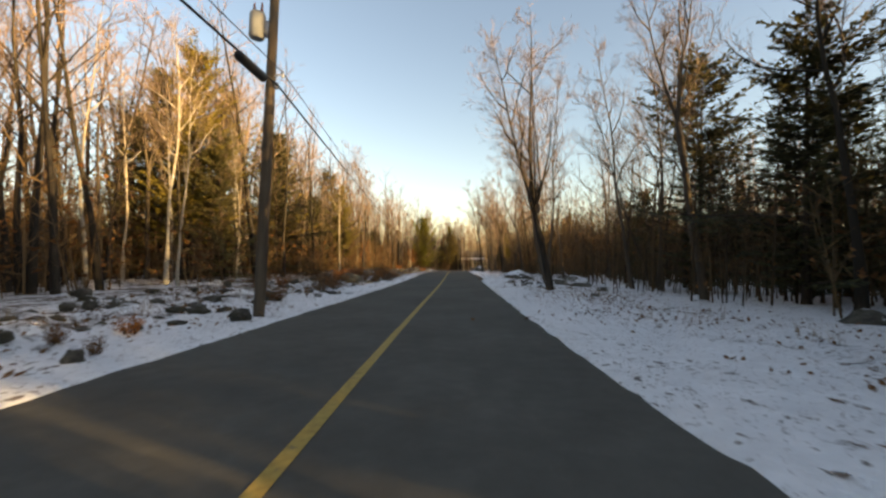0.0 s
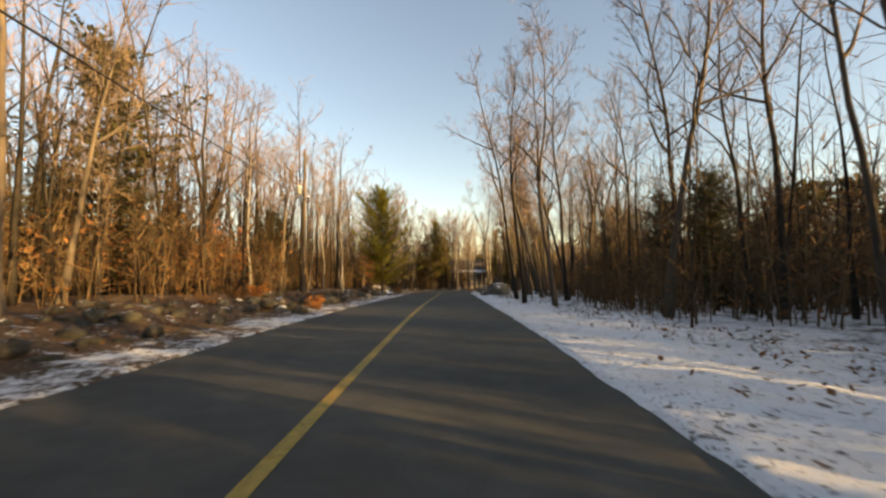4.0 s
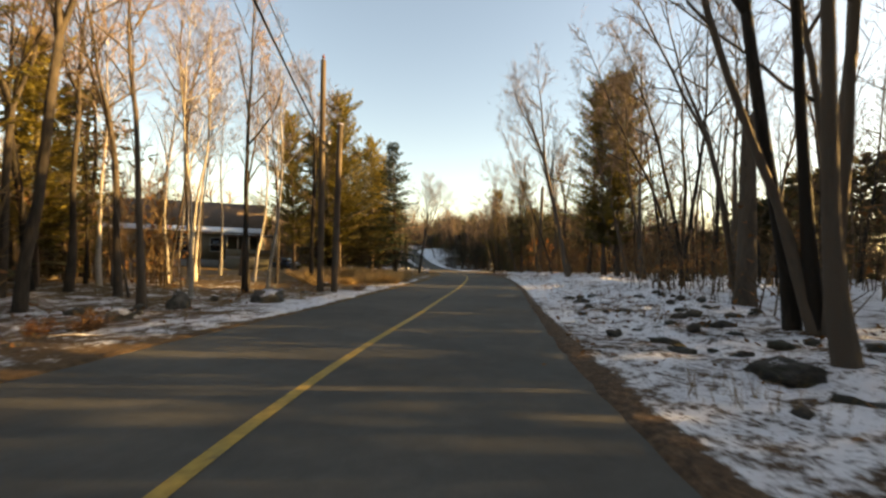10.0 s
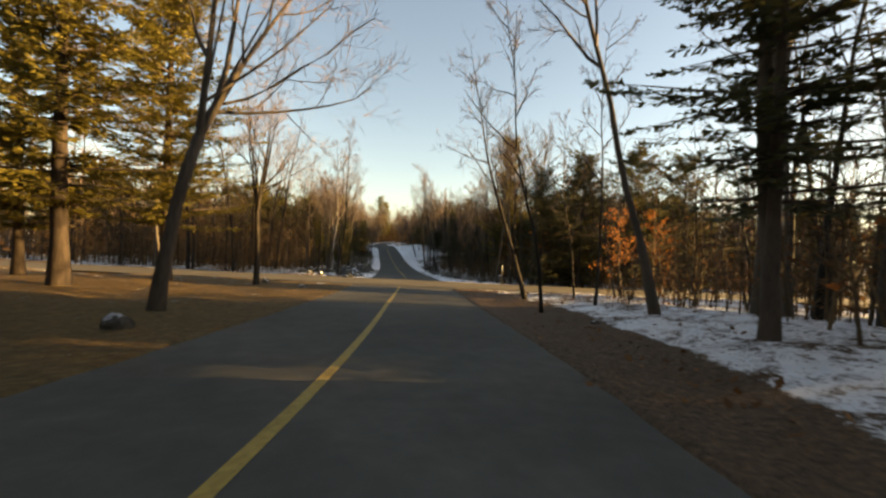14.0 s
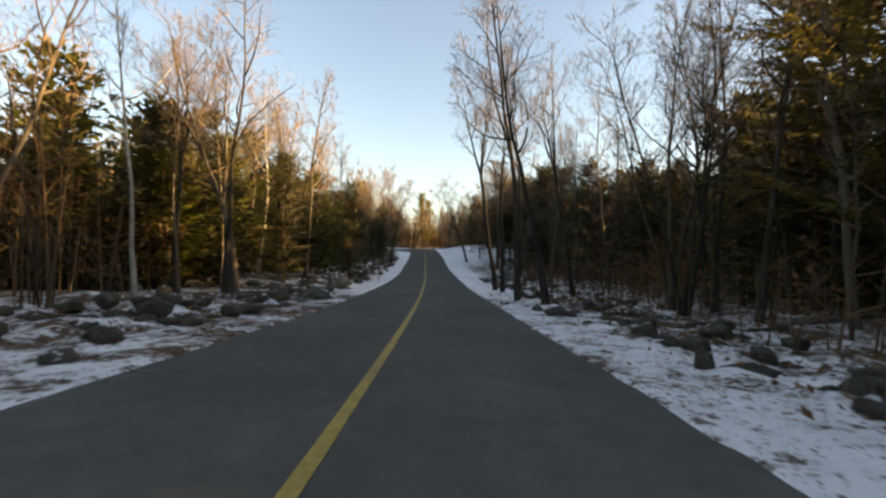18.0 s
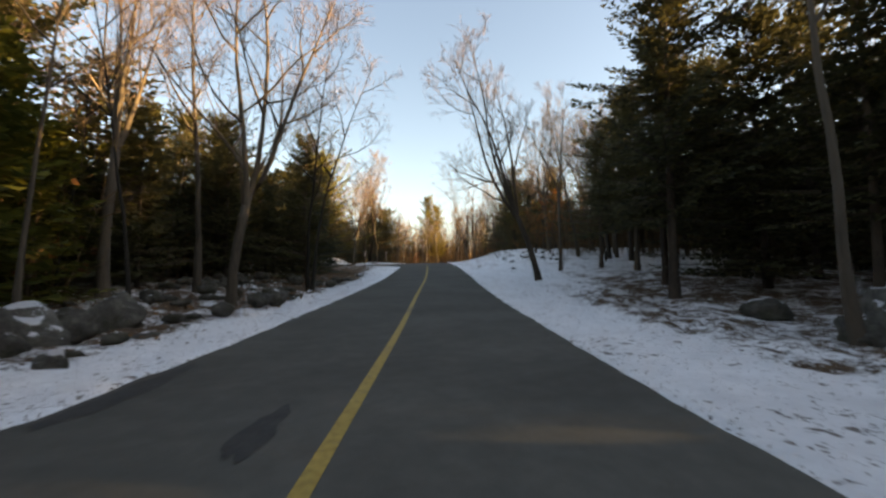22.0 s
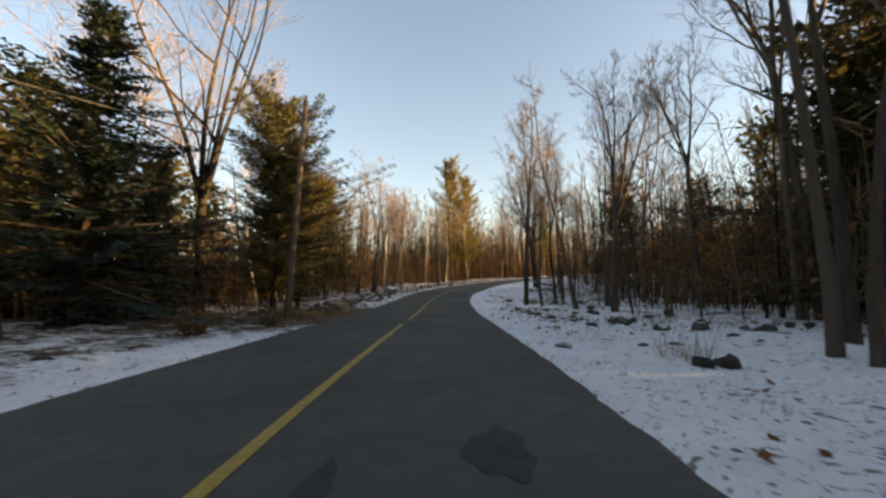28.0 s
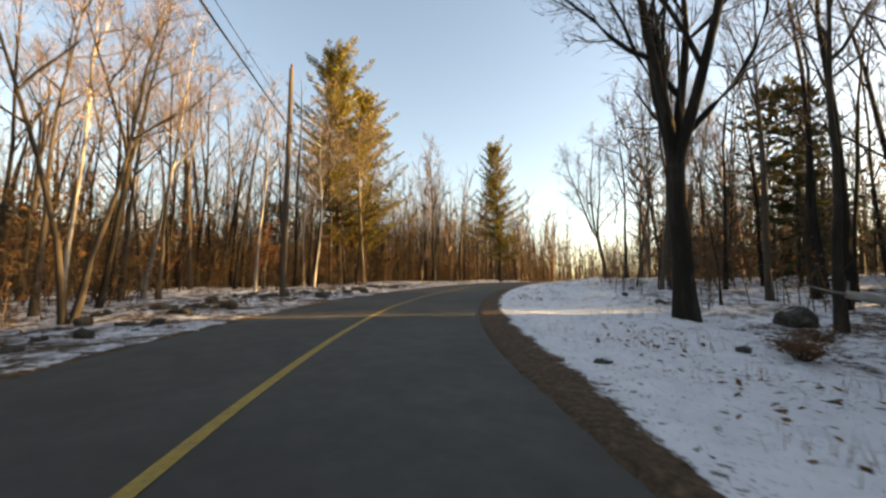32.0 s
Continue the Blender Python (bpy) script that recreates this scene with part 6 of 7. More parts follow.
def window(parent, x, z, w, h, y):
    """A framed window on a wall that looks along -y."""
    f = boxes("window", parent, TRIM, [((x - w / 2 - 0.07, y - 0.06, z - 0.07), (x - w / 2, y + 0.02, z + h + 0.07)), ((x + w / 2, y - 0.06, z - 0.07), (x + w / 2 + 0.07, y + 0.02, z + h + 0.07)),
                                       ((x - w / 2, y - 0.06, z + h), (x + w / 2, y + 0.02, z + h + 0.07)), ((x - w / 2, y - 0.08, z - 0.07), (x + w / 2, y + 0.02, z)), ((x - w / 2, y - 0.045, z + h / 2 - 0.02), (x + w / 2, y + 0.015, z + h / 2 + 0.02))])
    boxes("pane", f, PANE, [((x - w / 2, y - 0.02, z), (x + w / 2, y + 0.01, z + h))])


def gable_roof(parent, x0, x1, y0, y1, z, rise, over, material, snow_edge):
    """A pitched roof whose ridge runs along x, with snow left along the eaves."""
    ym = (y0 + y1) / 2
    def slope(sign, ya, t, lift, u0, u1):
        n = Vector((0, -sign * rise, (y1 - y0) / 2)).normalized()
        e, r = Vector((0, ya + (-over if sign > 0 else over), z - over * rise / ((y1 - y0) / 2))), Vector((0, ym, z + rise))
        a, b = e.lerp(r, u0), e.lerp(r, u1)
        v = []
        for x in (x0 - over, x1 + over):
            for p in (a, b):
                for k in (0, t):
                    v.append(tuple(Vector((x, p.y, p.z)) + Vector((0, -abs(n.y) if sign > 0 else abs(n.y), n.z)) * (k + lift)))
        so = Soup()
        so.v = v
        so.quad = [(0, 2, 6, 4), (1, 5, 7, 3), (0, 4, 5, 1), (2, 3, 7, 6), (0, 1, 3, 2), (4, 6, 7, 5)]
        return so
    for sign, ya in ((1, y0), (-1, y1)):
        part("roof_slope", slope(sign, ya, 0.12, 0.0, 0, 1).mesh("roof_slope", material), parent)
        part("roof_snow", slope(sign, ya, 0.07, 0.124, 0.0, snow_edge).mesh("roof_snow", SNOW), parent, "snow left along the eaves")


def house(name, m, w, dpt, wall_h, rise, siding, label, windows, base=0.5, snow_edge=0.35, door=None):
    t = thing(name, m, label, "house")
    boxes("foundation", t, STONE_BASE, [((-w / 2 + 0.03, 0.03, -0.6), (w / 2 - 0.03, dpt - 0.03, base))])
    wall = boxes("wall", t, siding, [((-w / 2, 0, base), (w / 2, 0.2, wall_h)), ((-w / 2, dpt - 0.2, base), (w / 2, dpt, wall_h)), ((-w / 2, 0.2, base), (-w / 2 + 0.2, dpt - 0.2, wall_h)), ((w / 2 - 0.2, 0.2, base), (w / 2, dpt - 0.2, wall_h))])
    for xg in (-w / 2 + 0.002, w / 2 - 0.202):
        so = Soup()
        so.v = [(xg, 0, wall_h), (xg, dpt, wall_h), (xg, dpt / 2, wall_h + rise), (xg + 0.2, 0, wall_h), (xg + 0.2, dpt, wall_h), (xg + 0.2, dpt / 2, wall_h + rise)]
        so.tri, so.quad = [(0, 2, 1), (3, 4, 5)], [(0, 1, 4, 3), (1, 2, 5, 4), (2, 0, 3, 5)]
        part("gable", so.mesh("gable", siding), t)
    gable_roof(t, -w / 2, w / 2, 0, dpt, wall_h, rise, 0.4, SHINGLE, snow_edge)
    boxes("eaves_board", t, TRIM, [((-w / 2 - 0.3, -0.36, wall_h - 0.38), (w / 2 + 0.3, -0.32, wall_h - 0.2))])
    for x in (-w / 2 + 0.06, w / 2 - 0.06):
        boxes("corner_board", t, TRIM, [((x - 0.07, -0.025, base), (x + 0.07, -0.003, wall_h - 0.3))])
    for x, z, ww, hh in windows:
        window(t, x, z, ww, hh, -0.004)
    if door:
        d = boxes("door", t, TRIM, [((door - 0.5, -0.05, base), (door + 0.5, -0.004, base + 2.1))])
        boxes("door_leaf", d, siding, [((door - 0.42, -0.07, base + 0.02), (door + 0.42, -0.052, base + 2.02))])
    return t


def facing(x, y, z, turn):
    return Matrix.Translation((x, y, z)) @ Matrix.Rotation(radians(turn), 4, "Z")


# room for the houses
FREE += [(8.6, 160.0, 11.0), (18.5, 160.0, 3.5), (69.8, 297.0, 6.5), (65.2, 291.0, 3.2), (-36.0, 72.0, 8.0)]

# boulders, brush, dead wood along the road
boulder(85.0, 5.3, 0.83, 0.42)
boulder(85.1, 6.2, 0.90, 0.34)
boulder(83.7, 6.3, 0.87, 0.46)
boulder(83.7, 7.5, 0.56, 0.46)
boulder(84.3, 8.6, 0.98, 0.60)
boulder(81.7, 5.6, 0.45, 0.17)
boulder(80.7, 4.9, 0.37, 0.18)
boulder(99.4, 12.8, 1.55, 0.68)
boulder(93.7, 10.8, 1.41, 0.42)
boulder(97.9, 8.1, 1.75, 0.76)
boulder(78.4, 9.6, 0.90, 0.39)
boulder(74.1, 7.9, 0.73, 0.30)
boulder(96.3, 7.3, 2.52, 0.93)
boulder(64.6, 11.8, 1.29, 0.43)
boulder(83.1, 9.5, 1.96, 0.70)
boulder(82.3, -6.1, 1.94, 0.70)
boulder(84.2, -5.0, 1.2, 0.5)
boulder(59.0, -3.8, 0.30, 0.23)
boulder(63.4, -3.8, 0.80, 0.47)
boulder(71.9, -4.2, 0.38, 0.19)
boulder(72.4, -3.6, 0.56, 0.20)
boulder(72.1, -4.0, 0.39, 0.18)
boulder(70.9, -4.5, 0.37, 0.18)
boulder(81.9, -4.8, 0.47, 0.28)
boulder(85.3, -6.4, 0.62, 0.31)
boulder(84.7, -4.6, 0.52, 0.29)
boulder(86.5, -6.5, 0.56, 0.31)
boulder(111.5, -5.8, 0.63, 0.31)
boulder(112.0, -7.0, 0.56, 0.28)
boulder(112.6, -3.8, 0.72, 0.42)
boulder(113.0, -4.6, 0.62, 0.37)
boulder(111.5, -5.0, 0.47, 0.23)
boulder(118.2, -4.5, 1.17, 0.49)
boulder(115.9, -7.6, 0.66, 0.30)
boulder(117.7, -6.6, 0.81, 0.40)
boulder(117.1, -5.2, 0.75, 0.43)
boulder(116.5, -6.1, 0.69, 0.40)
boulder(127.1, -5.8, 0.94, 0.61)
boulder(125.6, -3.7, 0.52, 0.29)
boulder(125.3, -4.0, 0.49, 0.35)
boulder(138.2, -3.6, 0.60, 0.43)
boulder(135.0, -4.0, 1.18, 0.35)
boulder(136.4, -6.7, 1.29, 0.65)
boulder(139.4, -5.1, 0.76, 0.38)
boulder(140.2, -5.2, 0.84, 0.48)
boulder(139.3, -4.1, 0.65, 0.33)
boulder(138.9, -5.5, 0.61, 0.25)
boulder(157.0, -12.2, 3.44, 1.03)
boulder(151.4, -5.8, 0.50, 0.25)
boulder(154.8, -12.2, 1.70, 0.57)
boulder(134.5, 5.3, 2.0, 1.15)
boulder(146.0, 4.3, 1.25, 0.98)
boulder(145.05, 4.35, 0.98, 0.9)
boulder(147.2, 4.5, 0.7, 0.5)
boulder(148.6, 4.6, 0.98, 0.6)
boulder(132.5, 3.9, 0.98, 0.46)
boulder(128.1, 4.7, 0.47, 0.19)
boulder(138.9, 4.6, 1.4, 0.72)
boulder(141.0, 5.4, 0.9, 0.5)
boulder(137.0, 5.6, 0.92, 0.55)
boulder(161.5, 4.7, 0.73, 0.26)
boulder(159.9, 5.9, 0.50, 0.21)
boulder(162.9, 7.2, 0.58, 0.26)
boulder(169.9, 5.7, 1.20, 0.40)
boulder(171.1, 5.8, 0.59, 0.24)
boulder(174.8, -6.5, 0.77, 0.77)
boulder(172.2, -5.8, 0.72, 0.36)
boulder(176.7, -5.0, 1.06, 0.44)
boulder(199.6, -6.3, 0.46, 0.40)
boulder(202.3, -9.6, 0.86, 0.34)
boulder(213.4, -4.0, 0.46, 0.32)
boulder(226.2, -4.3, 0.79, 0.28)
boulder(228.4, -6.8, 0.63, 0.41)
boulder(216.1, 5.4, 0.27, 0.11)
boulder(241.8, -7.0, 0.88, 0.48)
boulder(240.4, -4.7, 0.91, 0.38)
boulder(241.2, -4.5, 0.87, 0.47)
boulder(243.3, -4.1, 0.80, 0.41)
boulder(247.2, -4.8, 0.59, 0.49)
boulder(241.9, -7.9, 0.76, 0.45)
boulder(242.2, -4.6, 0.65, 0.29)
boulder(249.2, 10.1, 1.35, 0.90)
boulder(244.3, -3.9, 0.77, 0.43)
boulder(244.0, -4.3, 0.74, 0.29)
boulder(247.9, -4.6, 0.53, 0.60)
boulder(243.6, -4.9, 0.61, 0.42)
boulder(247.0, -5.1, 0.48, 0.30)
boulder(244.6, 6.9, 0.52, 0.70)
boulder(244.1, 6.9, 0.48, 0.36)
boulder(243.5, 5.2, 0.51, 0.18)
boulder(249.3, 7.0, 0.91, 0.45)
boulder(254.3, -4.0, 0.63, 0.33)
boulder(266.6, -4.2, 1.42, 0.59)
boulder(262.4, -4.5, 0.90, 0.40)
boulder(259.6, -7.0, 0.86, 0.32)
boulder(261.5, 4.7, 1.02, 0.34)
boulder(254.7, 4.6, 0.32, 0.32)
boulder(265.0, -4.3, 0.38, 0.20)
boulder(271.1, -4.8, 0.92, 0.46)
boulder(266.7, -4.6, 0.67, 0.43)
boulder(274.9, -5.2, 1.23, 0.61)
boulder(269.2, -7.5, 0.64, 0.23)
boulder(263.2, 4.3, 0.34, 0.29)
boulder(265.8, 3.6, 0.42, 0.17)
boulder(268.8, 9.0, 0.75, 0.31)
boulder(266.4, 5.3, 0.46, 0.20)
boulder(295.2, -6.6, 1.15, 0.48)
boulder(297.6, -5.5, 0.89, 0.40)
boulder(291.3, -9.3, 0.98, 0.49)
boulder(300.8, 11.3, 1.22, 1.22)
boulder(292.0, 8.5, 0.90, 0.38)
boulder(293.6, 8.8, 1.03, 0.43)
boulder(292.2, 11.2, 1.39, 0.39)
boulder(297.1, -4.4, 0.73, 0.36)
boulder(294.0, -6.1, 0.57, 0.37)
boulder(294.3, -5.6, 0.49, 0.33)
boulder(293.6, -6.3, 0.50, 0.40)
boulder(309.2, -4.5, 0.30, 0.16)
boulder(322.2, -4.8, 0.96, 0.38)
boulder(323.1, 6.7, 0.63, 0.29)
boulder(336.1, 6.9, 0.35, 0.16)
boulder(334.1, 7.2, 0.35, 0.16)
boulder(333.2, 7.2, 0.46, 0.21)
boulder(335.1, 8.4, 0.41, 0.14)
boulder(360.8, 3.8, 0.86, 0.30)
boulder(366.3, 7.1, 1.08, 0.45)
boulder(363.8, 7.2, 0.88, 0.58)
boulder(363.5, 8.0, 0.99, 0.64)
boulder(363.0, 9.0, 1.49, 0.61)
boulder(361.4, 7.4, 0.68, 0.28)
boulder(359.8, -5.2, 0.56, 0.19)
boulder(377.8, -4.8, 1.34, 0.67)
boulder(371.0, 7.0, 0.87, 0.33)
boulder(380.9, -4.0, 0.48, 0.23)
boulder(376.7, 4.6, 0.25, 0.10)
boulder(385.0, 9.5, 0.95, 0.79)
boulder(384.4, 11.2, 1.05, 0.45)
boulder(388.3, 12.3, 1.17, 0.49)
boulder(401.1, -8.0, 1.79, 0.77)
boulder(390.4, -4.2, 0.48, 0.21)
boulder(391.1, -4.4, 0.64, 0.27)
boulder(394.8, -5.4, 0.80, 0.26)
boulder(405.2, 11.3, 1.33, 0.88)
boulder(410.4, 9.6, 0.83, 0.58)
boulder(413.1, 8.9, 0.67, 0.38)
boulder(401.5, 7.8, 0.64, 0.38)
boulder(399.3, 4.3, 0.40, 0.16)
boulder(398.1, 6.6, 0.26, 0.13)
boulder(298.6, -6.3, 1.5, 0.75)
boulder(299.4, -6.0, 1.0, 0.6)
boulder(300.4, -6.1, 1.1, 0.8)
boulder(303.2, 10.4, 1.3, 0.5)
boulder(299.8, 9.9, 1.2, 0.6)
boulder(277.4, -5.4, 1.3, 0.8)
boulder(280.0, -6.3, 1.5, 0.85)
boulder(276.4, -5.2, 1.05, 0.7)
boulder(244.4, -5.4, 1.05, 0.7)
boulder(244.5, -4.4, 1.2, 0.6)
boulder(246.9, -4.9, 1.05, 0.7)
leaf_bush(61.3, -4.8, 0.58, 0.42)
leaf_bush(59.5, -3.9, 0.33, 0.20)
leaf_bush(60.0, -5.0, 0.44, 0.35)
leaf_bush(71.6, -7.3, 0.99, 0.74)
leaf_bush(68.6, -5.2, 0.82, 0.51)
leaf_bush(74.5, -7.6, 0.92, 0.53)
leaf_bush(73.0, -5.0, 1.21, 0.60)
leaf_bush(75.2, -5.1, 1.11, 0.70)
leaf_bush(83.1, -4.7, 1.47, 0.74)
leaf_bush(70.5, -4.8, 0.31, 0.38)
leaf_bush(86.3, -4.1, 1.52, 0.83)
leaf_bush(83.0, -5.1, 0.56, 0.56)
for s_, d_, w_, h_ in ((92.4, -5.7, 1.9, 0.95), (93.8, -6.0, 1.6, 0.9), (82.2, -6.8, 1.4, 0.9), (84.6, -7.4, 1.6, 0.9), (87.4, -6.8, 1.4, 0.8), (89.2, -5.3, 1.3, 0.7), (85.8, -5.6, 1.1, 0.7), (80.9, -6.2, 1.0, 0.8), (79.0, -7.0, 1.2, 0.8), (90.4, -7.6, 1.5, 0.8), (96.5, -6.0, 1.2, 0.6), (77.2, -6.0, 1.1, 0.7)):
    leaf_bush(s_, d_, w_, h_)
leaf_bush(87.2, -10.2, 0.91, 0.68)
leaf_bush(91.7, -4.4, 1.26, 0.53)
leaf_bush(86.4, -6.7, 0.98, 0.56)
leaf_bush(114.3, -3.8, 0.85, 0.64)
leaf_bush(115.2, -8.5, 1.24, 0.62)
leaf_bush(119.8, -9.6, 1.53, 0.65)
leaf_bush(118.1, -7.8, 1.10, 0.73)
leaf_bush(127.8, -4.6, 1.03, 0.36)
leaf_bush(134.8, -6.2, 1.55, 0.97)
leaf_bush(137.0, -4.1, 0.92, 0.46)
leaf_bush(142.8, -4.5, 0.98, 0.65)
leaf_bush(160.4, -5.4, 0.83, 0.26)
leaf_bush(163.9, -4.3, 1.21, 0.45)
leaf_bush(170.8, -4.9, 0.88, 0.39)
leaf_bush(170.1, -4.9, 0.52, 0.35)
leaf_bush(181.3, -3.6, 0.71, 0.31)
leaf_bush(401.1, 8.6, 1.2, 0.4)
leaf_bush(402.3, 9.4, 1.3, 0.4)
leaf_bush(403.2, 10.6, 1.1, 0.4)
leaf_bush(363.7, -5.0, 1.28, 0.64)
leaf_bush(366.7, -4.2, 0.93, 0.56)
grass_clump(189.5, -8.7, 1.36, 0.78)
grass_clump(189.4, -7.3, 1.35, 0.87)
grass_clump(186.8, -4.6, 1.13, 0.80)
grass_clump(187.1, -3.8, 0.99, 0.74)
grass_clump(188.6, -3.6, 1.10, 0.64)
grass_clump(185.4, -5.5, 0.85, 0.50)
grass_clump(187.3, -8.1, 1.93, 0.80)
grass_clump(189.6, -6.2, 2.09, 0.77)
for s_, d_, w_, h_ in ((188.0, -5.3, 1.3, 0.7), (190.6, -4.5, 1.2, 0.65), (191.6, -5.6, 1.5, 0.75), (190.9, -7.0, 1.5, 0.8), (192.8, -7.4, 1.5, 0.75), (193.2, -4.4, 1.2, 0.6), (194.6, -6.0, 1.4, 0.7), (191.4, -9.0, 1.5, 0.7), (186.2, -6.9, 1.3, 0.6), (195.8, -4.8, 1.2, 0.55), (184.4, -6.6, 1.0, 0.45), (189.9, -10.3, 1.4, 0.6)):
    grass_clump(s_, d_, w_, h_)
grass_clump(354.1, 5.5, 0.39, 0.55)
grass_clump(353.4, 5.5, 0.36, 0.5)
grass_clump(359.3, 5.0, 0.36, 0.55)
grass_clump(358.9, 5.2, 0.39, 0.6)
grass_clump(329.1, 4.8, 0.39, 0.5)
grass_clump(382.9, 7.6, 0.53, 0.53)
grass_clump(371.0, -5.3, 0.82, 0.66)
grass_clump(371.7, -5.3, 0.83, 0.60)
grass_clump(370.9, -5.6, 0.54, 0.49)
grass_clump(372.3, -4.7, 0.89, 0.38)
grass_clump(373.3, -4.5, 0.84, 0.35)
grass_clump(157.2, 5.5, 0.47, 0.31)
fallen_log(306.4, -20.4, 307.7, -15.8, 0.00)
fallen_log(292.8, -6.8, 293.9, -10.6, 0.85)
fallen_log(399.8, 13.3, 399.7, 8.4, 1.23)
fallen_log(398.9, 12.0, 399.3, 9.8, 0.42)
fallen_log(276.0, -8.9, 277.4, -13.9, 0.58)
fallen_log(293.6, 8.8, 294.2, 11.3, 0.00)
fallen_log(301.8, 16.5, 302.8, 22.0, 0.09)
fallen_log(289.1, -17.9, 290.6, -15.9, 0.00)
fallen_log(260.6, 10.3, 261.8, 14.4, 0.00)
fallen_log(390.8, 13.6, 392.4, 18.1, 0.00)
snag(216.4, 10.1, 10.6, 0.29)
snag(179.6, 10.3, 6.5, 0.32)

# ---- filling the woods ----
rng = random.Random(5)
# single trees of the wood's edge
EDGE = [("tall0", 1), ("tall1", 1), ("tall2", 1), ("tall3", 1), ("tall4", 1), ("thin0", 1), ("thin1", 1), ("thin2", 1), ("birch0", 1), ("birch1", 1)]
edge_rng = random.Random(9)
for side, a, b, near, far, n in ((1, 56, 110, 13, 19, 16), (1, 112, 150, 8, 15, 18), (1, 150, 228, 9, 18, 26), (1, 247, 325, 8, 15, 22), (1, 358, 440, 9, 17, 24),
                                 (-1, 56, 110, 13, 20, 22), (-1, 110, 166, 11, 18, 20), (-1, 166, 190, 8, 22, 24), (-1, 247, 320, 8, 15, 16), (-1, 372, 440, 9, 18, 26)):
    for _, x, y, z, sc, turn, _ in wood_places(edge_rng, n, near, far, (0,), (0.75, 1.05), a, b, side):
        key = edge_rng.choice(EDGE if side < 0 else EDGE[:8])[0]
        s_, d_, _ = locate([x], [y])
        tree(key, float(s_[0]), float(d_[0]), sc, math.degrees(turn), lean=edge_rng.uniform(0, 6), to=edge_rng.uniform(0, 360))

# the oak and beech stand in for hemlocks, brown for the light on them
for key_, s_, d_, h_ in (("hem0", 243.6, 12.5, 0.85), ("hem2", 245.0, 16.5, 1.0), ("hem1", 243.0, 21.0, 1.0), ("hem0", 244.5, 27.0, 1.05), ("oak0", 248.5, 13.0, 1.25), ("hem1", 250.0, 19.0, 1.0), ("beech1", 247.0, 10.5, 1.1)):
    tree(key_, s_, d_, h_)

far_wood, far_twig = zip(*[far_tree(300 + i) for i in range(7)])
spots = wood_places(rng, 1000, 13, 36, range(7), (0.55, 1.1), dense=1.1) + wood_places(random.Random(41), 230, 13, 34, range(7), (0.95, 1.35), 50, 172, -1) + wood_places(rng, 200, 10, 50, range(7), (0.55, 1.0), 385, LENGTH - 4, -1) + wood_places(random.Random(45), 200, 11, 40, range(7), (0.75, 1.1), 408, LENGTH - 4, -1)
stuff("bare_woods", far_wood, spots, BARK, "bare trunks of the broadleaf woods on both sides", "woods", True)
stuff("bare_woods_twigs", far_twig, spots, TWIG, "fine bare twigs of the woods' crowns", "woods")


def distant_tree(seed):
    """Trunk and long sprays of twigs for woods a long way off."""
    r = random.Random(seed)
    so = Soup()
    pts = wander(r, (0, 0, -0.5), (r.uniform(-0.06, 0.06), 0, 1), 16, 4, 0.08, 0.05)
    so.tube(pts, [0.16, 0.13, 0.10, 0.07, 0.02], 3, False)
    for _ in range(34):
        q, _ = along(pts, r.uniform(0.12, 1.0))
        w = Vector((r.uniform(-1, 1), r.uniform(-1, 1), r.uniform(0.2, 1.4))).normalized()
        so.blade(q, q + w * r.uniform(1.4, 3.6), 0.085)
    return so.arrays()


distant = [distant_tree(310 + i) for i in range(6)]
spots = wood_places(rng, 2900, 32, 110, range(6), (0.6, 1.05)) + wood_places(rng, 700, 110, 190, range(6), (0.8, 1.2)) + wood_places(rng, 350, 40, 120, range(6), (0.6, 1.05), 400, LENGTH - 4, -1)
# extra trees far to the right, added to keep the sun off the road
shade_rng = random.Random(43)
for a, b, n in ((4, 70, 520), (70, 120, 160), (246, 300, 90), (300, 335, 170), (366, 450, 320)):
    spots += wood_places(shade_rng, n, 34, 95, range(6), (0.8, 1.2), a, b, 1)
# tall woods past the last bend
bend_rng = random.Random(22)
bend_x = np.array([bend_rng.uniform(134, 270) for _ in range(900)])
bend_y = np.array([bend_rng.uniform(325, 470) for _ in range(900)])
bend_s, bend_d, _ = locate(bend_x, bend_y)
bend_z = ground_z(bend_x, bend_y)
spots += [(bend_rng.randrange(6), bend_x[k], bend_y[k], bend_z[k], bend_rng.uniform(0.75, 1.15), bend_rng.uniform(0, 6.283), 1.0) for k in range(900) if abs(bend_d[k]) > 11 and bend_s[k] > 425]
stuff("distant_woods", distant, spots, TWIG, "grey-brown bare woods in the distance", "woods")

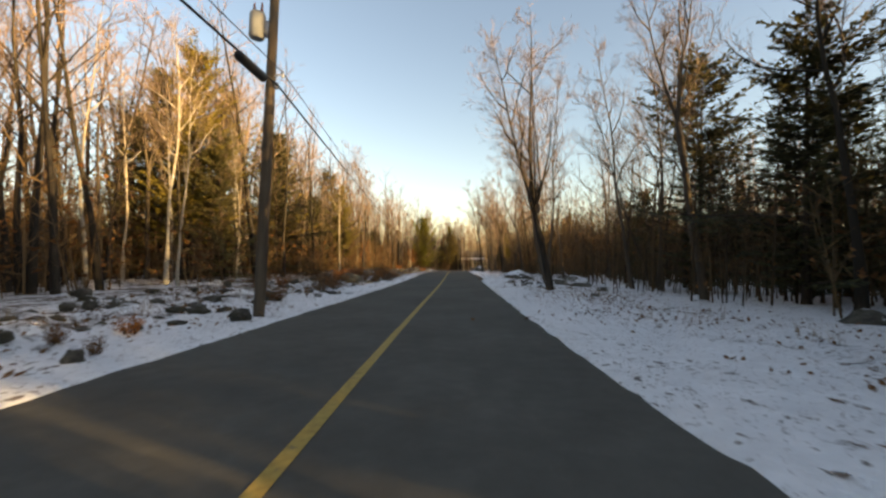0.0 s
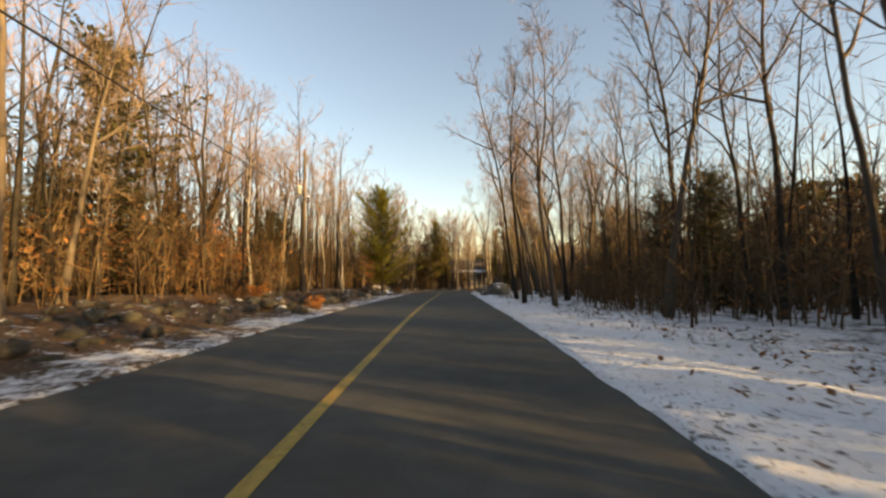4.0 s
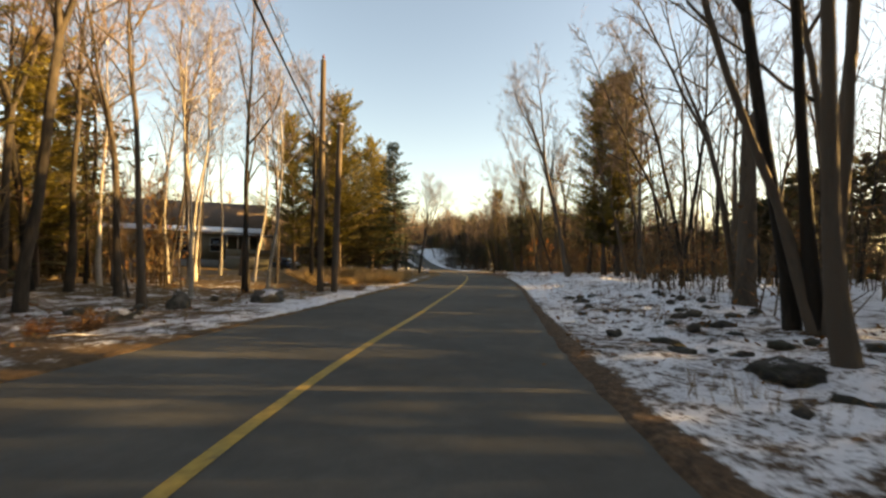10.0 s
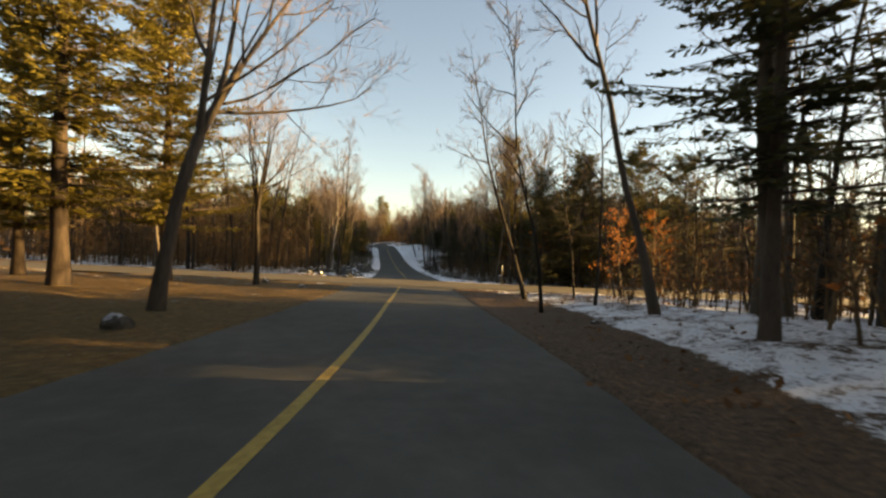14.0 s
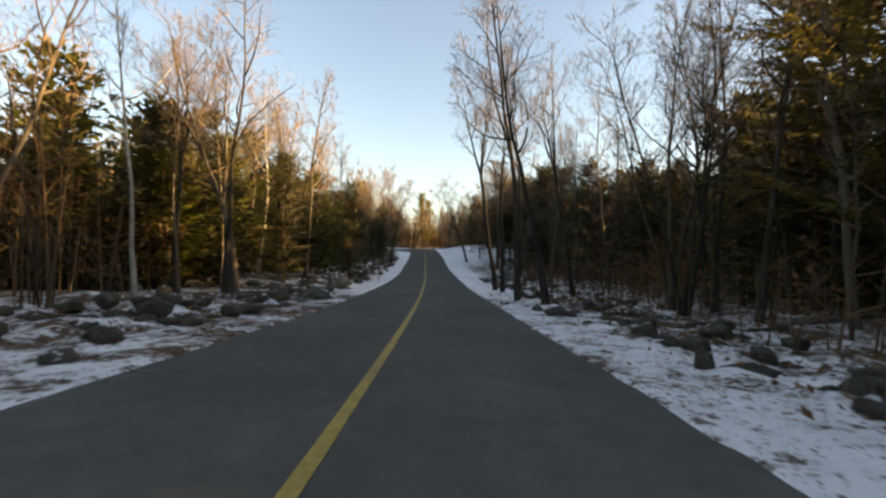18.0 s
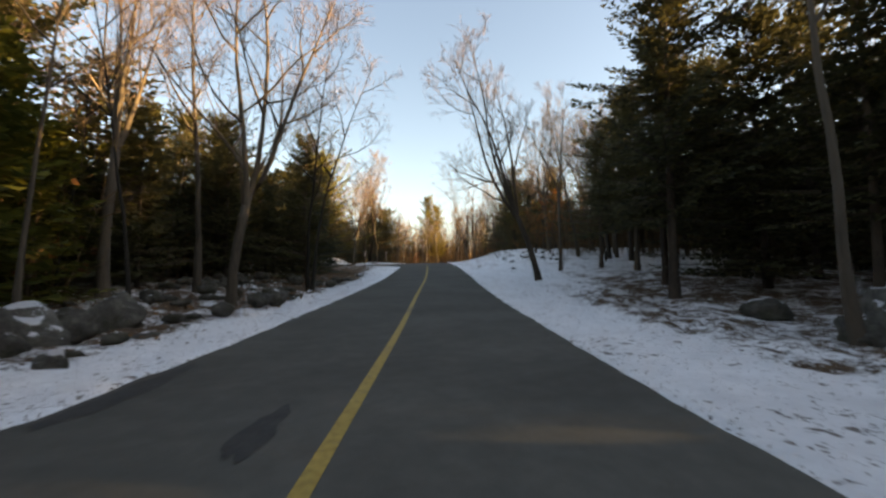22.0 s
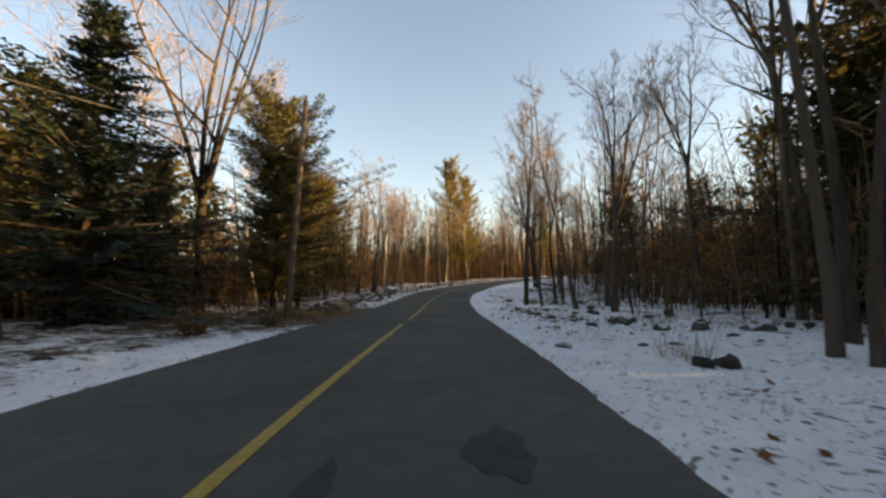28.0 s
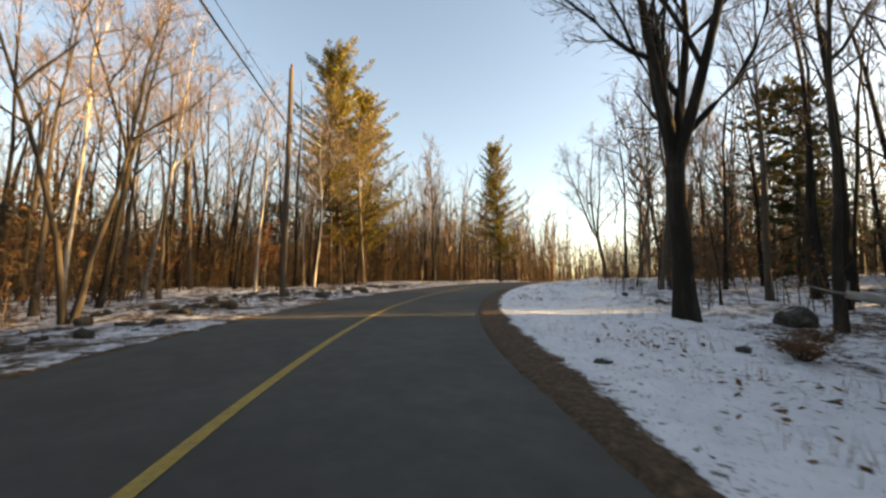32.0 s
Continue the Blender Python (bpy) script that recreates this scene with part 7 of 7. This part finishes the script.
# conifers in the depth
deep = [conifer_shape(320 + i, 11, 0.16, base=0.08, width=0.26, power=0.45, whorl=0.56, per=7, droop=-0.1, spray=0.72, wide=0.30, gap=0.05, step=0.38, forked=False, twiggy=False) for i in range(3)]
deep += [conifer_shape(330 + i, 11, 0.16, base=0.06, width=0.26, power=0.5, whorl=0.9, per=7, droop=-0.1, spray=1.7, wide=0.8, gap=0.05, step=0.8, forked=False, twiggy=False) for i in range(3)]
deep_wood, deep_crown = [w.arrays() for w, _ in deep], [c.arrays() for _, c in deep]
# the right-hand stands between 280 and 395 also serve to block the sun
spots = wood_places(rng, 45, 17, 60, range(3), (0.6, 1.1), 50, 240) + wood_places(rng, 60, 13, 45, range(3), (0.7, 1.15), 4, 70, 1) + wood_places(rng, 12, 18, 55, range(3), (0.7, 1.1), 335, 395, 1) + wood_places(rng, 85, 13, 55, range(3), (0.55, 1.05), 262, 340, -1, 1.5) + wood_places(rng, 60, 16, 60, range(3), (0.55, 1.05), 246, 318, 1, 1.3) + wood_places(rng, 30, 26, 52, range(3), (1.05, 1.45), 280, 326, 1) + wood_places(rng, 45, 14, 40, range(3), (0.55, 1.0), 352, 384, -1) + wood_places(rng, 55, 10, 18, range(3), (0.4, 0.85), 264, 332, -1) + wood_places(rng, 26, 24, 50, range(3), (0.9, 1.2), 312, 362, 1) + wood_places(rng, 20, 15, 24, range(3), (0.5, 0.8), 250, 286, 1) + wood_places(rng, 40, 18, 60, range(3), (0.6, 1.1), 346, 450)
spots += wood_places(random.Random(44), 26, 30, 52, range(3), (0.8, 1.2), 350, 385, -1)
# tall conifers added behind the right-hand woods to shade the lawn trees
spots += wood_places(random.Random(33), 12, 34, 66, range(3), (1.0, 1.3), 178, 218, 1)
deep_d = np.abs(locate([p[1] for p in spots], [p[2] for p in spots])[1])
spots = [(p[0] + 3 if e_ > 34 else p[0], *p[1:]) for p, e_ in zip(spots, deep_d)]
deep_s, deep_d, _ = locate([p[1] for p in spots], [p[2] for p in spots])
# sunlight put into colour: some left-hand crowns get yellow needles
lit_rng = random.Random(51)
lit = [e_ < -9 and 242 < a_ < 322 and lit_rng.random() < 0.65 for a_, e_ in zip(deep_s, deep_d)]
stuff("deep_conifers_wood", deep_wood, spots, CON_BARK, "trunks and branches of conifers deep in the woods", "woods")
stuff("deep_pines", deep_crown, [p for p, g_ in zip(spots, lit) if g_], GOLD_NEEDLE, "crowns of deep conifers coloured yellow as if sunlit", "woods")
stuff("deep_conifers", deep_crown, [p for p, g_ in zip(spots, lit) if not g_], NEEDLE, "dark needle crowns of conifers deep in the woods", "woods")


def thicket(seed, leaves, h, n):
    """Undergrowth: stems, twigs and a few dry leaves."""
    r = random.Random(seed)
    wood, leaf = Soup(), Soup()
    for _ in range(6):
        p = Vector((r.uniform(-1.6, 1.6), r.uniform(-1.6, 1.6), -0.1))
        top = p + Vector((r.uniform(-0.6, 0.6), r.uniform(-0.6, 0.6), h * r.uniform(0.6, 1.1)))
        wood.spike(p, top, 0.035)
        for _ in range(n):
            q = p.lerp(top, r.uniform(0.1, 0.95))
            w = Vector((r.uniform(-1, 1), r.uniform(-1, 1), r.uniform(0.1, 1.2))).normalized()
            wood.blade(q, q + w * h * r.uniform(0.15, 0.38), 0.022)
        for _ in range(leaves):
            q = p.lerp(top, r.uniform(0.08, 1.0)) + Vector((r.uniform(-1, 1), r.uniform(-1, 1), r.uniform(-0.3, 0.3)))
            w = Vector((r.uniform(-1, 1), r.uniform(-1, 1), r.uniform(-1, 0.3))).normalized()
            leaf.fan(q, w, w.orthogonal().normalized(), 0.2 * r.uniform(0.7, 1.4), 0.17)
    return wood.arrays(), leaf.arrays()


thick_wood, thick_leaf = zip(*[thicket(340 + i, 8, 4.4, 11) for i in range(6)])
spots = wood_places(rng, 2100, 12.5, 46, range(6), (0.6, 1.4), dense=1.2) + wood_places(rng, 500, 12, 45, range(6), (0.6, 1.3), 50, 165, -1) + wood_places(rng, 300, 14, 45, range(6), (0.6, 1.3), 385, LENGTH - 4, -1) + wood_places(random.Random(46), 240, 18, 46, range(6), (0.9, 1.6), 395, LENGTH - 4, -1) + wood_places(random.Random(47), 40, 14, 34, range(6), (0.8, 1.2), 360, 440, 1) + wood_places(rng, 160, 8.5, 14, range(6), (0.4, 0.9), 112, 228, 1) + wood_places(rng, 60, 8, 14, range(6), (0.4, 0.8), 247, 322, 1) + wood_places(rng, 30, 9, 14, range(6), (0.4, 0.7), 366, 440, 1) + wood_places(rng, 40, 10, 15, range(6), (0.3, 0.6), 372, 440, -1)
spots = thin_out(thin_out(spots, 388, LENGTH, 1, 0.35, 60), 140, 232, 1, 0.5, 36)
stuff("undergrowth_stems", thick_wood, spots, BRUSH_WOOD, "tangle of saplings and twigs under the trees", "undergrowth")
stuff("undergrowth_leaves", thick_leaf, spots, BROWN_LEAF, "dry brown leaves still on the undergrowth", "undergrowth")


def young_clump(seed, width, n):
    """A close stand of thin young trees with a haze of brown twigs."""
    r = random.Random(seed)
    so = Soup()
    for _ in range(5):
        p = Vector((r.uniform(-2, 2), r.uniform(-2, 2), -0.2))
        h = r.uniform(4.5, 9.5)
        top = p + Vector((r.uniform(-0.7, 0.7), r.uniform(-0.7, 0.7), h))
        so.spike(p, top, 0.045)
        for _ in range(n):
            f = r.uniform(0.15, 1.0)
            q = p.lerp(top, f)
            w = Vector((r.uniform(-1, 1), r.uniform(-1, 1), r.uniform(0.1, 1.3))).normalized()
            so.blade(q, q + w * h * r.uniform(0.12, 0.28), width)
    return so.arrays()


young = [young_clump(350 + i, 0.05, 11) for i in range(6)] + [young_clump(370 + i, 0.018, 25) for i in range(6)]
# the right-hand stands at 312-385 are thickened to block the low sun
spots = wood_places(rng, 420, 12, 55, range(6), (0.65, 1.2), 4, 142, 1) + wood_places(rng, 300, 11, 40, range(6), (0.6, 1.1), 50, 128, 1) + wood_places(rng, 60, 9, 26, range(6), (0.6, 1.0), 243, 264, -1) + wood_places(rng, 220, 12, 50, range(6), (0.6, 1.05), 176, 232, 1) + wood_places(rng, 40, 12, 22, range(6), (0.5, 0.8), 168, 188, -1) + wood_places(rng, 560, 16, 55, range(6), (0.6, 1.1), 246, 450, 1) + wood_places(rng, 700, 17, 60, range(6), (0.6, 1.0), 50, 232, -1) + wood_places(rng, 240, 15, 40, range(6), (0.7, 1.2), 55, 168, -1) + wood_places(rng, 200, 14, 50, range(6), (0.7, 1.2), 325, 385, 1) + wood_places(rng, 150, 18, 46, range(6), (1.0, 1.4), 312, 364, 1) + wood_places(rng, 160, 13, 45, range(6), (0.7, 1.15), 390, 450, -1) + wood_places(rng, 700, 14, 60, range(6), (0.5, 0.95), 246, 450, -1)
spots += wood_places(random.Random(34), 130, 16, 46, range(6), (0.95, 1.5), 128, 172, -1)
spots += wood_places(random.Random(35), 110, 10, 45, range(6), (0.8, 1.3), 418, LENGTH - 4, 1) + wood_places(random.Random(36), 70, 9, 40, range(6), (0.8, 1.2), 425, LENGTH - 4, -1)
# the woods that close the view past the last bend
end_rng = random.Random(21)
end_x = np.array([end_rng.uniform(160, 300) for _ in range(700)])
end_y = np.array([end_rng.uniform(345, 490) for _ in range(700)])
end_s, end_d, _ = locate(end_x, end_y)
end_z = ground_z(end_x, end_y)
spots += [(end_rng.randrange(6), end_x[k], end_y[k], end_z[k], end_rng.uniform(0.7, 1.2), end_rng.uniform(0, 6.283), 1.0) for k in range(700) if abs(end_d[k]) > 7 and end_s[k] > 448]
spots = thin_out(thin_out(spots, 388, 440, 1, 0.4, 60), 150, 232, 1, 0.5, 40)
near_d = np.abs(locate([p[1] for p in spots], [p[2] for p in spots])[1])
spots = [(p[0] + 6 if e_ < 23 else p[0], *p[1:]) for p, e_ in zip(spots, near_d)]
stuff("young_woods", young, spots, BRUSH_WOOD, "close brown stands of thin young trees", "woods")

# rubble, sticks and dry stems on the verges
small = [(v * (1, r1, r2), t, q) for (v, t, q), r1, r2 in zip([rock_arrays(440 + i, 1) for i in range(7)], (0.85, 0.6, 0.7, 1.0, 0.5, 0.75, 0.65), (0.6, 0.4, 0.75, 0.45, 0.35, 0.55, 0.3))]
spots = []
for a, b, side, near, far, n, sc in ((54, 112, -1, 4.5, 10, 420, (0.10, 0.6)), (110, 165, -1, 4.4, 10, 460, (0.12, 0.7)), (246, 318, -1, 4.3, 10, 700, (0.10, 0.85)), (246, 318, 1, 4.9, 10, 560, (0.10, 0.7)), (146, 182, 1, 4.4, 9, 180, (0.12, 0.55)),
                                     (76, 104, 1, 6, 11, 40, (0.12, 0.4)), (372, 425, -1, 4.2, 8.5, 420, (0.12, 0.6)), (358, 392, 1, 5, 11, 130, (0.12, 0.5)), (318, 345, 1, 7, 12, 140, (0.12, 0.45)), (308, 322, 1, 9.5, 16, 150, (0.12, 0.6)), (168, 186, -1, 4.6, 9, 60, (0.12, 0.45)), (326, 340, -1, 5, 9, 40, (0.15, 0.6))):
    spots += [(k, x, y, z - 0.05, c * rng.uniform(0.6, 1.15), t, w) for k, x, y, z, c, t, w in wood_places(rng, n, near, far, range(7), sc, a, b, side)]
stuff("rubble_stones", small, spots, ROCK, "scattered rubble stones half buried in snow and leaves", "stones")


def litter(seed):
    r = random.Random(seed)
    so = Soup()
    for _ in range(7):
        p = Vector((r.uniform(-0.8, 0.8), r.uniform(-0.8, 0.8), 0.03))
        w = Vector((r.uniform(-1, 1), r.uniform(-1, 1), r.uniform(-0.02, 0.16))).normalized()
        so.tube(wander(r, p, w, r.uniform(0.4, 1.5), 3, 0.2, 0.0), [0.016, 0.012, 0.008, 0.003], 3, False)
    return so.arrays()


sticks = [litter(360 + i) for i in range(5)]
spots = wood_places(rng, 300, 5.2, 13, range(5), (0.35, 0.8), 52, 440)
stuff("fallen_sticks", sticks, spots, DEAD_WOOD, "fallen twigs and sticks on the snow", "sticks")


def stems(seed, n, h):
    r = random.Random(seed)
    so = Soup()
    for _ in range(n):
        p = Vector((r.gauss(0, 0.25), r.gauss(0, 0.25), -0.02))
        so.spike(p, p + Vector((r.uniform(-0.12, 0.12), r.uniform(-0.12, 0.12), h * r.uniform(0.4, 1.0))), 0.006)
    return so.arrays()


weeds = [stems(380 + i, 14, 0.5) for i in range(4)]
spots = wood_places(rng, 420, 4.3, 9, range(4), (0.5, 1.3), 52, 440)
stuff("dry_weeds", weeds, spots, STRAW, "thin dry weed stems poking through the snow", "weeds")


def leaf_flecks(seed):
    r = random.Random(seed)
    so = Soup()
    for _ in range(16):
        p = Vector((r.gauss(0, 0.7), r.gauss(0, 0.7), 0.035))
        w = Vector((r.uniform(-1, 1), r.uniform(-1, 1), r.uniform(0.0, 0.5))).normalized()
        so.leaf(p, w, w.cross(Vector((r.uniform(-0.3, 0.3), r.uniform(-0.3, 0.3), 1))).normalized(), r.uniform(0.07, 0.16), r.uniform(0.05, 0.1))
    return so.arrays()


flecks = [leaf_flecks(390 + i) for i in range(5)]
spots = wood_places(rng, 2400, 4.4, 10, range(5), (0.8, 1.2), 52, 440)
stuff("fallen_leaves", flecks, thin_out(thin_out(spots, 372, 440, 1, 0.45, 12), 276, 332, 1, 0.4, 12), BROWN_LEAF, "curled dead leaves on the snow", "leaves")

# the house behind the lawn: its long side looks at the road
HX, HY = 8.6, 156.6
HZ = gz(HX, HY)
long_house = house("house", facing(HX, HY, HZ, -12), 13.5, 8.0, 3.6, 3.0, SIDING, "olive-brown house with a long snow-edged roof behind the lawn",
                   [(-5.0, 1.5, 1.0, 1.3), (-2.6, 1.5, 1.0, 1.3), (0.2, 1.5, 1.6, 1.3), (2.9, 1.5, 1.0, 1.3)], 0.7, 0.14)
px = 6.75
boxes("porch_floor", long_house, STONE_BASE, [((px - 2.6, -2.6, 0.9), (px + 1.4, -0.02, 1.1))])
boxes("porch_skirt", long_house, SIDING, [((px - 2.6, -2.6, -0.4), (px + 1.4, -2.5, 0.9)), ((px + 1.3, -2.5, -0.4), (px + 1.4, -0.02, 0.9)), ((px - 2.6, -2.5, -0.4), (px - 2.5, -0.02, 0.9))])
boxes("porch_parapet", long_house, SIDING, [((px - 2.6, -2.6, 1.1), (px + 1.4, -2.52, 1.75)), ((px + 1.32, -2.52, 1.1), (px + 1.4, -0.02, 1.75))])
for k in range(5):
    x = px - 2.54 + k * 0.97
    boxes("porch_post", long_house, TRIM, [((x - 0.06, -2.6, 1.752), (x + 0.06, -2.5, 3.0))])
for k in range(2):
    boxes("porch_post", long_house, TRIM, [((px + 1.3, -1.7 + k * 0.9, 1.752), (px + 1.4, -1.58 + k * 0.9, 3.0))])
boxes("porch_roof", long_house, SHINGLE, [((px - 2.9, -2.95, 3.0), (px + 1.7, -0.02, 3.14))])
boxes("porch_snow", long_house, SNOW, [((px - 2.85, -2.9, 3.144), (px + 1.65, -0.4, 3.19))], "thin snow on the flat porch roof")
boxes("chimney", long_house, STONE_BASE, [((-3.2, 3.6, 5.6), (-2.5, 4.3, 7.6))])

# the small pale houses behind the lane
small_house = house("house", facing(69.8, 294.5, gz(69.8, 294.5), -2), 9.0, 5.5, 2.6, 1.5, PALE_SIDING, "small pale-sided house under dark hemlocks", [(-2.6, 1.1, 0.8, 1.0), (2.4, 1.1, 1.1, 1.0)], 0.3, 0.9, -0.2)
shed = house("garden_shed", facing(65.2, 289.6, gz(65.2, 289.6), 4), 3.2, 3.0, 2.2, 1.0, PALE_SIDING, "pale shed with a snowy roof beside the house", [(0.9, 1.0, 0.6, 0.7)], 0.15, 0.9, -0.7)
cream_house = house("house", facing(-36.0, 70.0, gz(-36.0, 70.0), 40), 9.0, 7.0, 4.6, 2.4, YELLOW_SIDING, "cream two-storey house glimpsed through the trees", [(-2.8, 1.2, 1.0, 1.2), (0, 1.2, 1.0, 1.2), (2.8, 1.2, 1.0, 1.2), (-2.8, 3.2, 1.0, 1.0), (2.8, 3.2, 1.0, 1.0)], 0.5, 0.9)

# a parked pickup beside the porch
BLUE = plain("dark_blue_car_paint", (0.03, 0.055, 0.10), 0.3, 0.3, 3, 0.1)
RUBBER = plain("tyre_rubber", (0.02, 0.02, 0.02), 0.85, 0.0, 10, 0.2)
car = thing("parked_car", facing(18.5, 160.0, gz(18.5, 160.0), -60), "dark blue car parked beside the house", "car")


def outline_body(name, pts, w, material, parent):
    """A body from a side outline, narrowed towards the roof."""
    so, n = Soup(), len(pts)
    for sgn in (-1, 1):
        for x, z in pts:
            k = 1 - 0.16 * max(0, z - 0.95)
            so.v.append((x, sgn * w / 2 * k, z))
    for i in range(n):
        j = (i + 1) % n
        so.quad.append((i, j, n + j, n + i))
    me = so
    v, t, q = me.arrays()
    mid = np.array([[np.mean([p[0] for p in pts]), sgn * w / 2, 0.75] for sgn in (-1, 1)], np.float32)
    tri = [(2 * n, (i + 1) % n, i) for i in range(n)] + [(2 * n + 1, n + i, n + (i + 1) % n) for i in range(n)]
    return part(name, mesh_of(name, np.concatenate([v, mid]), [np.array(tri), q], material), parent)


outline_body("body", [(-2.2, 0.35), (-2.25, 0.7), (-2.15, 0.95), (-1.3, 1.0), (1.2, 0.98), (2.1, 0.85), (2.25, 0.6), (2.2, 0.35)], 1.76, BLUE, car)
outline_body("cabin", [(-1.9, 0.98), (-1.5, 1.42), (0.3, 1.45), (1.05, 0.99)], 1.5, PANE, car)
boxes("roof", car, BLUE, [((-1.45, -0.62, 1.43), (0.3, 0.62, 1.47))])
for x in (-1.35, 1.35):
    for y in (-0.8, 0.8):
        wheel = part("wheel", Soup().tube([(x, y - 0.1, 0.32), (x, y + 0.1, 0.32)], [0.32, 0.32], 18).mesh("wheel", RUBBER), car)
        part("rim", Soup().tube([(x, y - 0.105, 0.32), (x, y + 0.105, 0.32)], [0.19, 0.19], 12).mesh("rim", GALV), wheel)
for y in (-0.62, 0.62):
    boxes("headlight", car, GALV, [((2.2, y - 0.16, 0.62), (2.26, y + 0.16, 0.74))])

# the long snow heap on the lawn by the lane
hv, hq, nu, nv = [], [], 28, 12
for i in range(nu):
    for j in range(nv):
        u, v = i / (nu - 1) * 2 - 1, j / (nv - 1) * 2 - 1
        hgt = max(0.0, (1 - u * u)) ** 0.6 * max(0.0, (1 - v * v)) ** 0.7
        hv.append((u * 5.2, v * 2.4, hgt * 1.15 * (1 + 0.12 * noise.noise(Vector((u * 3, v * 2, 1.0)))) - 0.12))
for i in range(nu - 1):
    for j in range(nv - 1):
        a = i * nv + j
        hq.append((a, a + nv, a + nv + 1, a + 1))
hx, hy = spot(357.5, -14.5)
heap_ob = new("snow_heap", mesh_of("snow_heap", np.array(hv), [np.array(hq)], SNOW, True))
heap_ob.matrix_basis = facing(hx, hy, gz(hx, hy), 70 - 6)
tagged(heap_ob, "long smooth heap of snow on the lawn", "snow heap")
